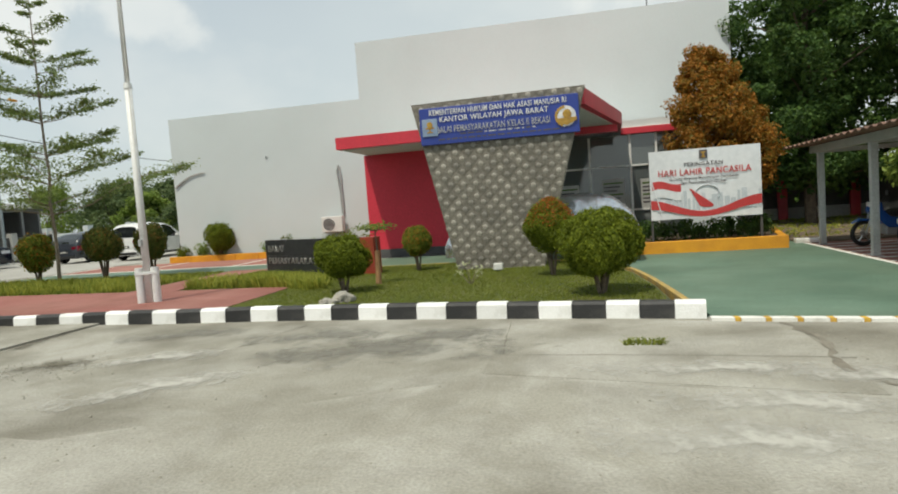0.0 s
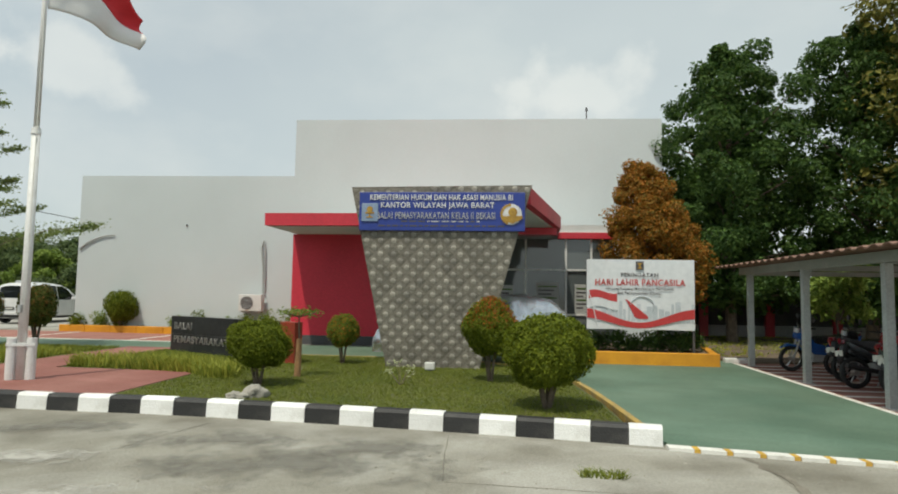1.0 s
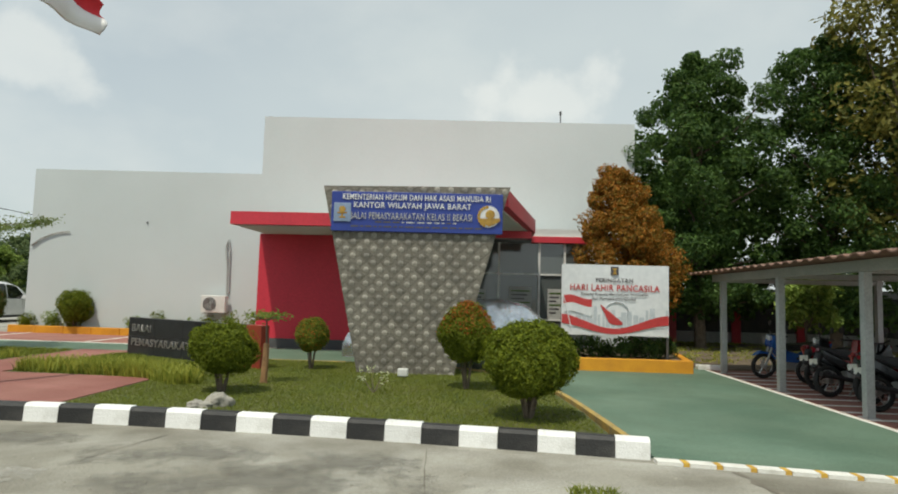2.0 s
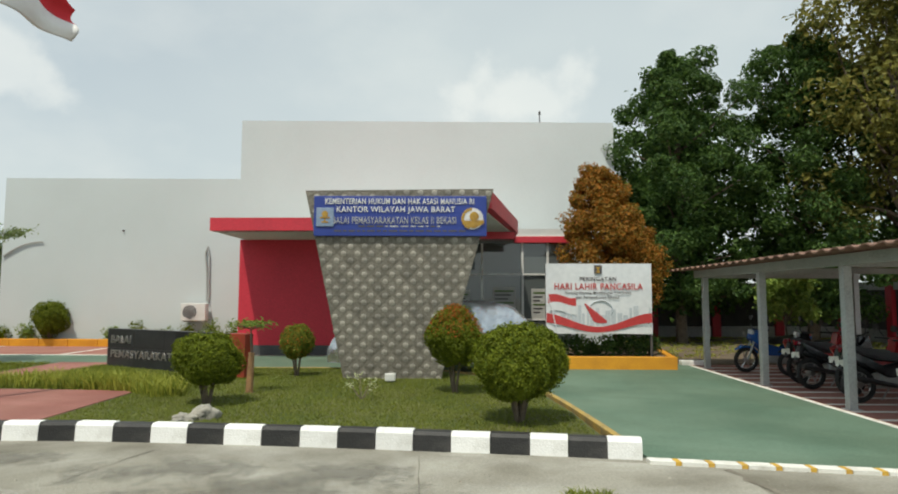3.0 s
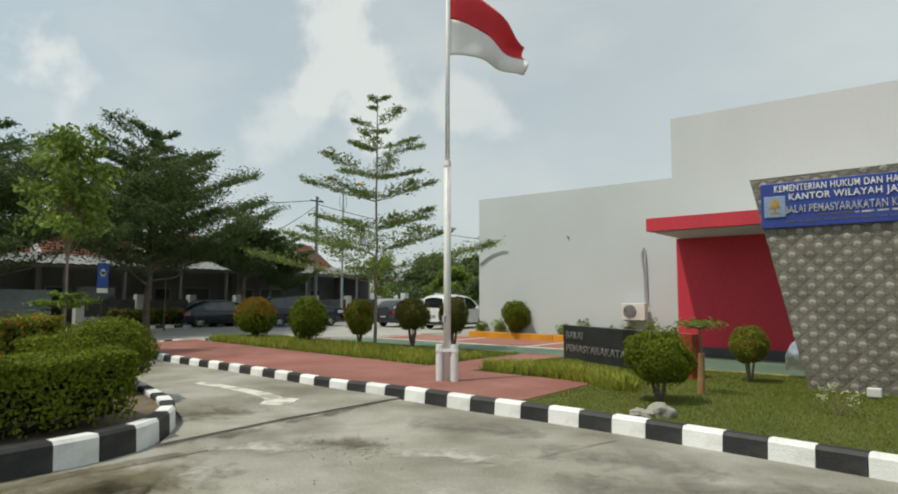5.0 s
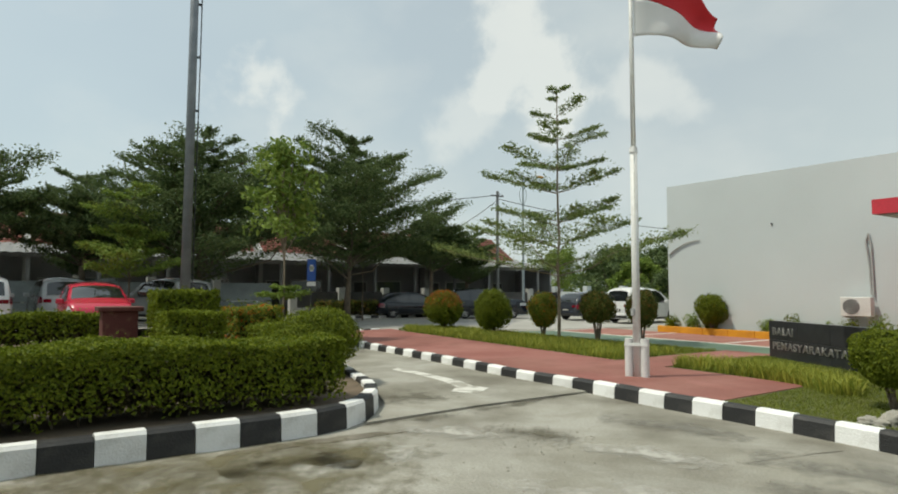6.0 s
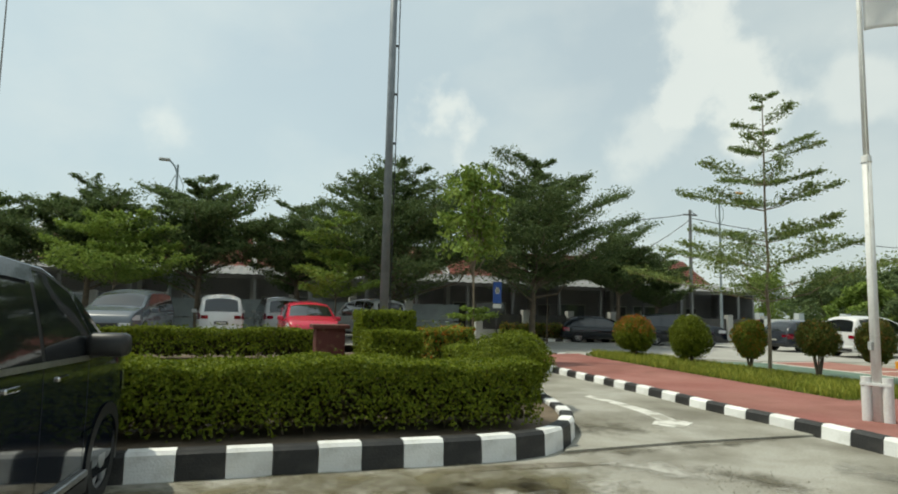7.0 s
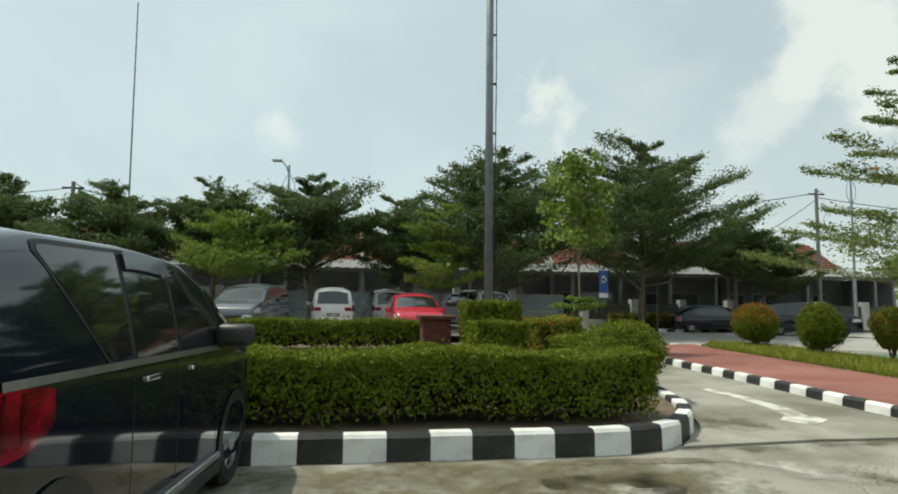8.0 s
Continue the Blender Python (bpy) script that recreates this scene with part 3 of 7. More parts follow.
def crack(pts, w, seed, label="dirt-filled crack in the concrete"):
    rng = random.Random(seed)
    line = catmull(pts, 0.12)
    a, b = [], []
    for p, q in zip(line, line[1:] + [line[-1] * 2 - line[-2]]):
        t = (q - p).normalized()
        nrm = Vector((-t.y, t.x))
        j = rng.uniform(-1, 1) * w * 0.6
        h = w * rng.uniform(0.25, 0.9)
        a.append(p + nrm * (j + h))
        b.append(p + nrm * (j - h))
    bm = bmesh.new()
    va = [bm.verts.new((p.x, p.y, 0.006)) for p in a]
    vb = [bm.verts.new((p.x, p.y, 0.006)) for p in b]
    for k in range(len(a) - 1):
        bm.faces.new((va[k + 1], va[k], vb[k], vb[k + 1]))
    return tagged(link("crack", bm, M_JOINT), label, "crack", kind="structure")


crack([(-8.75, 4.6), (-8.95, 6.4), (-9.0, 8.5)], 0.02, 1)
crack([(-9.0, 6.6), (-8.9, 7.6), (-9.15, 8.5)], 0.028, 2)
crack([(0.75, 7.5), (0.85, 6.6), (0.7, 5.7), (1.1, 5.0), (2.0, 4.4)], 0.06, 3)
crack([(-2.24, 7.95), (-2.18, 7.0), (-2.1, 6.2)], 0.008, 4)
crack([(-5.1, 8.1), (-5.25, 7.5), (-5.4, 6.7)], 0.01, 5)
crack([(0.9, 6.0), (-0.4, 6.15), (-2.1, 6.25)], 0.012, 6)


def blotch(c, r, seed, material, label):
    """A stain with a ragged outline."""
    rng = np.random.default_rng(seed)
    ph = rng.random(6) * 6.28
    poly = []
    for k in range(40):
        a = 2 * math.pi * k / 40
        q = 1 + sum(0.22 / (j + 1) * math.sin((j + 2) * a + ph[j]) for j in range(6))
        poly.append((c[0] + r[0] * q * math.cos(a), c[1] + r[1] * q * math.sin(a)))
    return tagged(link("stain", prism(bmesh.new(), poly, 0.0, 0.0055 + 0.0002 * (seed % 7)), material), label, "stain", kind="structure")


blotch((-8.3, 3.9), (0.12, 0.9), 13, M_JOINT, "brown dirt washed along the island kerb")


def stain_mat(name, c1, c2, fine, soft, rough=0.92):
    """A film of dirt or cement that thins out raggedly towards its rim."""
    m = bpy.data.materials.new(name)
    m.use_nodes = True
    nt = m.node_tree
    b = nt.nodes["Principled BSDF"]
    b.inputs["Roughness"].default_value = rough
    co, sep = nt.nodes.new("ShaderNodeTexCoord"), nt.nodes.new("ShaderNodeVectorMath")
    sep.operation = "DISTANCE"
    flat = nt.nodes.new("ShaderNodeVectorMath")
    flat.operation = "MULTIPLY"
    flat.inputs[1].default_value, sep.inputs[1].default_value = (1, 1, 0), (0.5, 0.5, 0)
    nt.links.new(co.outputs["Generated"], flat.inputs[0])
    nt.links.new(flat.outputs["Vector"], sep.inputs[0])
    n1, n2 = nt.nodes.new("ShaderNodeTexNoise"), nt.nodes.new("ShaderNodeTexNoise")
    for n, sc in ((n1, fine), (n2, fine * 4)):
        n.inputs["Scale"].default_value, n.inputs["Detail"].default_value, n.inputs["Roughness"].default_value = sc, 9.0, 0.65
        nt.links.new(co.outputs["Object"], n.inputs["Vector"])
    add, span = nt.nodes.new("ShaderNodeMath"), nt.nodes.new("ShaderNodeMapRange")
    add.operation = "MULTIPLY_ADD"
    add.inputs[1].default_value = 1.5
    nt.links.new(n1.outputs["Fac"], add.inputs[0])
    nt.links.new(sep.outputs["Value"], add.inputs[2])
    span.inputs["From Min"].default_value, span.inputs["From Max"].default_value = 1.08 - soft, 1.08
    span.inputs["To Min"].default_value, span.inputs["To Max"].default_value = 0.85, 0.0
    nt.links.new(add.outputs[0], span.inputs["Value"])
    nt.links.new(span.outputs["Result"], b.inputs["Alpha"])
    r = nt.nodes.new("ShaderNodeValToRGB")
    r.color_ramp.elements[0].position, r.color_ramp.elements[1].position = 0.38, 0.62
    r.color_ramp.elements[0].color, r.color_ramp.elements[1].color = (*c1, 1), (*c2, 1)
    nt.links.new(n2.outputs["Fac"], r.inputs["Fac"])
    nt.links.new(r.outputs["Color"], b.inputs["Base Color"])
    return m


M_DAMP = stain_mat("damp_film", (0.165, 0.158, 0.133), (0.25, 0.239, 0.203), 1.6, 0.42)
M_MOSS = stain_mat("brown_moss_film", (0.115, 0.1, 0.05), (0.2, 0.178, 0.105), 2.2, 0.4)
M_MUD = stain_mat("dark_mud_film", (0.1, 0.092, 0.064), (0.17, 0.155, 0.115), 2.5, 0.4)
M_CEMENT = stain_mat("pale_cement_film", (0.5, 0.487, 0.44), (0.4, 0.387, 0.34), 1.7, 0.36)
stain_level = [0]


def stain(c, r, ang, material, label, lift=0.0):
    """A thin irregular film lying on the concrete."""
    stain_level[0] += 1
    bm = bmesh.new()
    bmesh.ops.create_circle(bm, cap_ends=True, segments=36, radius=1, matrix=Matrix.Diagonal((r[0] * 1.5, r[1] * 1.5, 1, 1)))
    o = tagged(link("stain", bm, material), label, "stain", kind="structure")
    o.matrix_basis = pose(c[0], c[1], lift + 0.0085 + 0.0003 * stain_level[0], 0, 0, ang)
    return o


for c, r, ang in (((-3.0, 7.15), (1.0, 0.5), 8), ((-4.5, 7.3), (1.0, 0.5), -4), ((-3.6, 6.5), (1.7, 0.55), 0), ((-6.6, 7.6), (1.0, 0.4), 5)):
    stain(c, r, ang, M_DAMP, "damp grey stain on the concrete")
for c, r, ang in (((0.1, 4.8), (0.9, 0.35), -18), ((-0.3, 4.1), (0.9, 0.4), -12), ((0.9, 5.4), (0.9, 0.3), -25), ((-0.2, 5.7), (1.2, 0.25), -5), ((-6.1, 6.3), (0.9, 0.35), 12), ((-7.35, 3.2), (0.35, 0.8), 8), ((-7.5, 4.2), (0.3, 0.5), -10), ((-5.2, 5.2), (1.0, 0.4), 30), ((-7.9, 5.2), (0.6, 0.4), 20)):
    stain(c, r, ang, M_CEMENT, "pale cement laitance smeared on the concrete")
for c, r, ang in (((-8.1, 2.7), (0.5, 1.5), 0), ((-8.0, 0.8), (0.5, 1.3), 0), ((-7.4, 2.0), (0.6, 1.4), 10), ((-7.7, 3.9), (0.6, 0.8), 0), ((-7.0, 3.2), (0.6, 1.0), -15)):
    stain(c, r, ang, M_MOSS, "brown mossy film along the island kerb")
for c, r, ang in (((-8.72, 5.3), (0.2, 0.75), -8), ((-7.3, 6.0), (0.55, 0.3), 12), ((-8.8, 6.9), (0.12, 0.8), 3)):
    stain(c, r, ang, M_MUD, "dark mud gathered on the rough concrete")
# Same film laid as a darker oval on the raised lane.
stain((-9.9, 6.0), (0.6, 0.5), 30, M_MUD, "dark patch on the lane beside the island", 0.026)
lane_in = [(p.x - 0.05, p.y + 0.1) for p in island_run if p.y > 4.62 and p.x < -8.85]
lane_out = [(p.x, p.y + 0.05) for p in kerb_run if -22.5 < p.x < -9.05]
sheet("lane", [(-9.0, 8.65)] + lane_out + [(-23.6, 12.5), (-24.4, 9.0), (-22.0, 8.2)] + lane_in[::-1] + [(-8.78, 4.66), (-8.96, 6.4)], -0.05, 0.03, M_CONCRETE, "slightly raised worn concrete lane beside the island", "road")
crack([(-9.0, 6.55), (-8.97, 7.5), (-9.05, 8.55)], 0.022, 8)
sheet("arrow_marking", [(-10.05, 6.72), (-9.75, 7.05), (-10.1, 7.5), (-10.35, 7.38), (-11.0, 7.52), (-12.0, 7.56), (-13.1, 7.5), (-12.95, 7.28), (-12.0, 7.33), (-11.1, 7.26), (-10.45, 7.1)], 0.025, 0.035, M_ARROW, "worn white painted direction arrow on the road", "road marking")

# ---- kerbs: one block after another ----
def kerb_block(length, h, w):
    """A kerb stone along x from 0, its front towards -y leaning back, edges rounded."""
    bm = bmesh.new()
    prof = [(-0.0, 0.0), (0.012, h - 0.035), (0.04, h), (w - 0.02, h), (w, h - 0.02), (w, -0.05), (0.0, -0.05)]
    a = [bm.verts.new((0.004, y, z)) for y, z in prof]
    b = [bm.verts.new((length - 0.004, y, z)) for y, z in prof]
    bm.faces.new(a)
    bm.faces.new(b[::-1])
    for k in range(len(prof)):
        bm.faces.new((a[(k + 1) % len(prof)], a[k], b[k], b[(k + 1) % len(prof)]))
    bmesh.ops.recalc_face_normals(bm, faces=bm.faces)
    return bm


def kerb(name, run, length, h, w, flip, label, first=0):
    """Alternating black and white stones along a run of points, the front on the run's right (flip: left) side."""
    top = empty(name, pose(0, 0, 0), label, "kerb", kind="structure")
    meshes = []
    for material in (M_BLACK_KERB, M_WHITE_KERB):
        me = bpy.data.meshes.new("kerb_stone")
        bm = kerb_block(length, h, w)
        bm.to_mesh(me)
        bm.free()
        me.materials.append(material)
        meshes.append(me)
    rng = random.Random(3)
    for k, (a, b) in enumerate(zip(run, run[1:])):
        d = b - a
        low = -0.02 if flip and -30 < b.x < -9.0 else 0.0
        ang = math.degrees(math.atan2(d.y, d.x))
        m = pose(b.x, b.y, low + rng.uniform(-0.006, 0.006), 0, 0, ang + 180 + rng.uniform(-0.6, 0.6)) if flip else pose(a.x, a.y, rng.uniform(-0.006, 0.006), 0, 0, ang)
        piece("kerb_stone", meshes[(k + first) % 2], top, m @ Matrix.Diagonal((d.length / length, 1, 1, 1)))
    return top


k_front = kerb("kerb", kerb_run, 0.43, 0.205, 0.17, True, "black and white painted concrete kerb along the lawn and footpath")
end_bm = kerb_block(0.35, 0.205, 0.17)
end_stone = part("kerb_stone", end_bm, M_WHITE_KERB, k_front, "chipped white end stone")
end_stone.matrix_basis = pose(-0.31, 7.88, 0, 0, 0, -7)
kerb("kerb", island_run, 0.43, 0.27, 0.2, False, "black and white painted concrete kerb round the hedge island", 1)
tagged(link("planting_bed", prism(bmesh.new(), [(p.x - 0.15, p.y - 0.05) for p in island_run] + [(-22.5, 8.0), (-22.5, -9.0)], -0.05, 0.2), M_SOIL), "soil bed inside the hedge island", "planting bed", kind="structure")
lk = empty("kerb", pose(0, 0, 0), "narrow orange painted kerb edging the lawn", "kerb", kind="structure")
edge = catmull([(-0.13, 8.05), (-0.25, 9.35), (-0.46, 11.05), (-0.88, 12.65), (-2.1, 13.97), (-4.3, 14.42), (-7.2, 14.46), (-9.4, 15.2)], 0.6)
for a, b in zip(edge, edge[1:]):
    d = b - a
    o = part("edge_stone", box(bmesh.new(), (0, -0.04, -0.05), (0.592, 0.04, 0.18), 0.008), M_EDGE, lk)
    o.matrix_basis = pose(a.x, a.y, 0, 0, 0, math.degrees(math.atan2(d.y, d.x)))

# ---- main building ----
B = pose(-9.42, 22.2, 0, 0, 0, 2.2)
TALL = 7.72


def bld(name, lo, hi, material, label, category="wall", bevel=0.0):
    o = tagged(link(name, boxed(lo, hi, bevel), material), label, category, kind="structure")
    o.matrix_basis = B
    return o


bld("wall_low", (-7.95, 0, 0), (-0.004, 14, 5.68), M_WALL, "plain off-white rendered wall of the lower wing")
bld("wall_tall", (0, -0.02, 0), (12.85, 14, TALL), M_WALL, "tall plain off-white rendered front wall")
mast = tagged(link("roof_fixture", tube(tube(bmesh.new(), (10.3, 0.3, TALL), (10.3, 0.3, TALL + 0.3), 0.02), (10.3, 0.3, TALL + 0.3), (10.3, 0.3, TALL + 0.42), 0.05, 0.03), M_DARK), "small dark lightning rod stub on the roof edge", "fixture")
mast.matrix_basis = B @ pose(0, -0.26, 0)

# entry block: red wall, glazed front, red fascia
EY = 19.1
bld_red = tagged(link("wall_red", boxed((-8.25, EY, 0.28), (-3.6, EY + 0.2, 3.3)), M_RED), "bright red painted entrance wall", "wall", kind="structure")
tagged(link("wall_red", boxed((-8.25, EY + 0.204, 0.0), (-8.05, 22.15, 3.3)), M_RED), "red painted side wall of the entrance", "wall", kind="structure")
tagged(link("plinth", boxed((-8.27, EY - 0.02, 0.0), (-3.6, EY + 0.2, 0.277)), M_DARK), "dark grey plinth under the red wall", "trim", kind="structure")
CAN = [(-8.24, 16.9), (-4.45, 16.9), (-4.3, 13.02), (-1.25, 13.02), (-0.35, 17.6), (-0.35, 19.6), (-8.24, 19.6)]
canopy = empty("canopy", pose(0, 0, 0), "red entrance canopy with a pale soffit, joined to the sign wall", "canopy", kind="structure")
part("fascia", prism(bmesh.new(), CAN, 3.33, 3.66), M_RED_DARK, canopy)
soff = [(-8.12, 17.05), (-4.3, 17.05), (-4.15, 13.1), (-1.4, 13.1), (-0.5, 17.6), (-0.5, 19.09), (-8.12, 19.09)]
part("soffit", prism(bmesh.new(), soff, 3.30, 3.327), M_SOFFIT, canopy)
part("beam", boxed((-4.2, 16.95, 3.12), (-0.5, 17.1, 3.298)), M_RED_DARK, canopy)
tagged(link("roof_slab", boxed((-8.3, 19.05, 3.36), (1.35, 22.1, 3.6)), M_SOFFIT), "flat roof slab over the entrance", "roof", kind="structure")
tagged(link("fascia_strip", boxed((-0.34, EY - 0.12, 3.2), (1.4, EY + 0.1, 3.38), 0.01), M_RED_DARK), "red fascia strip above the glazing", "trim", kind="structure")
tagged(link("flashing", boxed((-0.34, EY - 0.1, 3.383), (1.38, EY + 0.1, 3.402), 0.004), M_POLE), "white flashing on the fascia", "trim", kind="structure")
glz = empty("window_1", pose(0, 0, 0), "tall glazed entrance front with white aluminium mullions", "window", kind="structure")
gx = (-3.55, -2.4, -1.25, -0.1, 0.62, 1.3)
for k in range(5):
    for z0, z1 in ((0.1, 1.0), (1.05, 2.28), (2.33, 3.2)):
        part("pane", boxed((gx[k] + 0.03, EY + 0.06, z0), (gx[k + 1] - 0.03, EY + 0.08, z1)), M_WINDOW, glz)
for x in gx:
    part("mullion", boxed((x - 0.03, EY, 0.05), (x + 0.03, EY + 0.1, 3.2)), M_POLE, glz)
for z in (0.05, 1.0, 2.28):
    for k in range(5):
        part("transom", boxed((gx[k] + 0.032, EY + 0.01, z), (gx[k + 1] - 0.032, EY + 0.09, z + 0.05)), M_POLE, glz)
tagged(link("wall_side", boxed((1.2, EY + 0.12, 0), (1.34, 22.1, 3.2)), M_WALL), "off-white side wall of the entrance", "wall", kind="structure")
for x0, x1, z0, z1 in ((-2.2, -1.6, 1.15, 1.85), (-0.95, -0.3, 1.1, 1.95), (0.15, 0.6, 1.05, 1.9)):
    po = empty("notice", pose(0, 0, 0), "pale paper notice with grey lines of print on the glass", "notice", "notices on the glass")
    part("sheet", boxed((x0, EY + 0.035, z0), (x1, EY + 0.045, z1)), M_HOUSE, po)
    for k in range(6):
        zz = z1 - 0.1 - k * 0.11
        part("print_bar", boxed((x0 + 0.05, EY + 0.028, zz - 0.045), (x1 - 0.05 - 0.08 * (k % 3), EY + 0.034, zz)), M_PRINT_DARK if k % 3 else M_LEAF_DEEP, po)
# steps of the porch
tagged(link("porch_floor", boxed((-3.6, 18.7, 0.0), (1.3, EY - 0.025, 0.1), 0.01), M_SOFFIT), "pale porch step before the entrance", "step", kind="structure")

# planter along the low wall, air conditioner, pipes, wall lamp
pk = empty("planter_kerb", pose(0, 0, 0), "orange painted planter kerb along the wall", "kerb", kind="structure")
for k in range(9):
    o = part("kerb_stone", boxed((0, 0, 0), (0.99, 0.18, 0.27), 0.015), M_ORANGE, pk)
    o.matrix_basis = pose(-17.7 + k, 21.6 - 0.035 * k, 0, 0, 0, -2)
tagged(link("planting_bed", prism(bmesh.new(), [(-17.7, 21.75), (-8.4, 21.45), (-8.4, 22.16), (-17.6, 21.9)], 0, 0.2), M_SOIL), "soil in the planter along the wall", "planting bed", kind="structure")


def ac_unit():
    o = empty("air_conditioner", B @ pose(-1.72, -0.42, 0.86), "white outdoor air conditioner unit on wall brackets", "air conditioner")
    part("casing", box(bmesh.new(), (0, 0, 0), (0.82, 0.3, 0.58), 0.02), M_AC, o)
    bm = bmesh.new()
    disc(bm, (0.3, 0.29), 0.23, -0.012, -0.001)
    part("fan_grille", bm, M_DARK, o, "dark round fan grille")
    for k in range(5):
        bm = bmesh.new()
        r = 0.05 + 0.042 * k
        n = 20
        bar(bm, [(0.3 + r * math.cos(2 * math.pi * j / n), -0.016, 0.29 + r * math.sin(2 * math.pi * j / n)) for j in range(n + 1)], 0.004, 4)
        part("grille_ring", bm, M_AC, o)
    for x in (0.1, 0.7):
        part("bracket", boxed((x - 0.02, 0.0, -0.04), (x + 0.02, 0.42, -0.002)), M_GREY_STEEL, o)
    return o


ac_unit()
pipe = tagged(link("pipe", bar(bmesh.new(), [(-1.0, -0.06, 1.5), (-1.02, -0.05, 2.4), (-1.1, -0.05, 3.1), (-1.02, -0.05, 3.35), (-0.96, -0.05, 3.0), (-0.94, -0.06, 1.5)], 0.03, 6), M_GREY_STEEL), "grey insulated air conditioner pipes on the wall", "pipe")
pipe.matrix_basis = B
lamp = empty("wall_lamp", B @ pose(-7.9, -0.02, 3.0), "grey curved wall lamp arm on the corner of the wall", "lamp")
arm_pts = [(0.03 + 1.3 * u, -0.022, 0.5 * (1 - (1 - u) ** 2.2)) for u in [k / 9 for k in range(10)]]
for p, q, r in zip(arm_pts, arm_pts[1:], [0.034 - 0.0015 * k for k in range(9)]):
    part("arm_section", tube(bmesh.new(), p, q, r, r - 0.0015, 8), M_GREY_STEEL, lamp)
stub = tagged(link("wall_hook", tube(bmesh.new(), (-3.9, 0.0, 3.88), (-3.9, -0.05, 3.89), 0.03), M_DARK), "small dark pipe stub in the wall", "fixture")
stub.matrix_basis = B

# ---- sign wall (monument) ----
SW = pose(-2.96, 12.7, 0, 0, 0, 1.5)
sign_wall = empty("sign_wall", SW, "tapered grey stone-tiled sign wall with a blue name panel", "sign wall")
outline = [(-0.98, 0.1), (0.75, 0.1), (1.73, 3.62), (-1.74, 3.58)]
part("core", plate(bmesh.new(), outline, 0.0, 0.42), M_STONE_BASE, sign_wall)


def panel(x0, x1, z0, z1, y0, y1, material, parent, name="panel", label="", bevel=0.01):
    return part(name, box(bmesh.new(), (x0, y0, z0), (x1, y1, z1), bevel), material, parent, label)


blue = panel(-1.57, 1.6, 2.76, 3.5, -0.075, -0.001, M_BLUE, sign_wall, "name_panel", "blue painted name panel", 0.008)
part("lettering", fit_text("KEMENTERIAN HUKUM DAN HAK ASASI MANUSIA RI", -1.36, 1.37, 3.345, 3.455, -0.085, 0.02), M_LETTER, blue, "raised white capitals")
part("lettering", fit_text("KANTOR WILAYAH JAWA BARAT", -1.15, 1.02, 3.165, 3.305, -0.085, 0.02), M_LETTER, blue, "raised white capitals")
part("lettering", fit_text("BALAI PEMASYARAKATAN KELAS II BEKASI", -1.22, 1.04, 2.985, 3.115, -0.085, 0.02), M_LETTER_WORN, blue, "tarnished raised capitals")
rb = random.Random(5)
for row, (xa, xb, z) in enumerate(((-0.75, 0.75, 2.925), (-1.2, 1.25, 2.84))):
    x = xa
    while x < xb:
        w = rb.uniform(0.05, 0.16)
        part("print_bar", boxed((x, -0.081, z), (min(xb, x + w), -0.0755, z + 0.028)), M_LETTER_WORN if row == 0 and rb.random() < 0.7 else M_PRINT_DARK, blue)
        x += w + 0.035
plaque = panel(-1.52, -1.2, 2.93, 3.28, -0.1, -0.0755, M_EMB_BLUE, blue, "plaque", "pale blue square emblem plaque")
bm = bmesh.new()
disc(bm, (-1.36, 3.16), 0.06, -0.108, -0.101, 16)
box(bm, (-1.375, -0.107, 3.02), (-1.345, -0.101, 3.15))
box(bm, (-1.45, -0.107, 3.08), (-1.27, -0.101, 3.11))
box(bm, (-1.42, -0.107, 3.0), (-1.3, -0.101, 3.025))
part("emblem_shape", bm, M_GOLD, blue, "gold emblem")
bm = bmesh.new()
disc(bm, (1.34, 3.08), 0.2, -0.095, -0.076, 28)
part("seal_disc", bm, M_LETTER, blue, "round white and gold seal")
bm = bmesh.new()
disc(bm, (1.37, 3.12), 0.085, -0.112, -0.096, 16)
plate(bm, [(1.17, 2.98), (1.36, 2.9), (1.55, 2.99), (1.55, 3.05), (1.17, 3.04)], -0.11, -0.096)
for k in range(9):
    a = math.radians(100 + 18 * k)
    disc(bm, (1.34 + 0.18 * math.cos(a), 3.08 + 0.18 * math.sin(a)), 0.03, -0.104, -0.096, 8)
part("seal_relief", bm, M_GOLD, blue, "gold relief")
part("cap", plate(bmesh.new(), [(-1.74, 3.583), (1.73, 3.623), (1.74, 3.65), (-1.75, 3.61)], 0.0, 0.43), M_STONE, sign_wall)

# spot lamp at its foot
spot = empty("spot_lamp", pose(-3.05, 12.2, 0.17), "small white floodlight standing in the lawn", "lamp")
part("housing", box(bmesh.new(), (-0.09, -0.05, 0.03), (0.09, 0.06, 0.16), 0.015), M_AC, spot)
part("foot", boxed((-0.05, -0.03, 0.0), (0.05, 0.05, 0.032)), M_DARK, spot)
part("lens", boxed((-0.075, 0.061, 0.05), (0.075, 0.066, 0.145)), M_LAMP_CLEAR, spot)

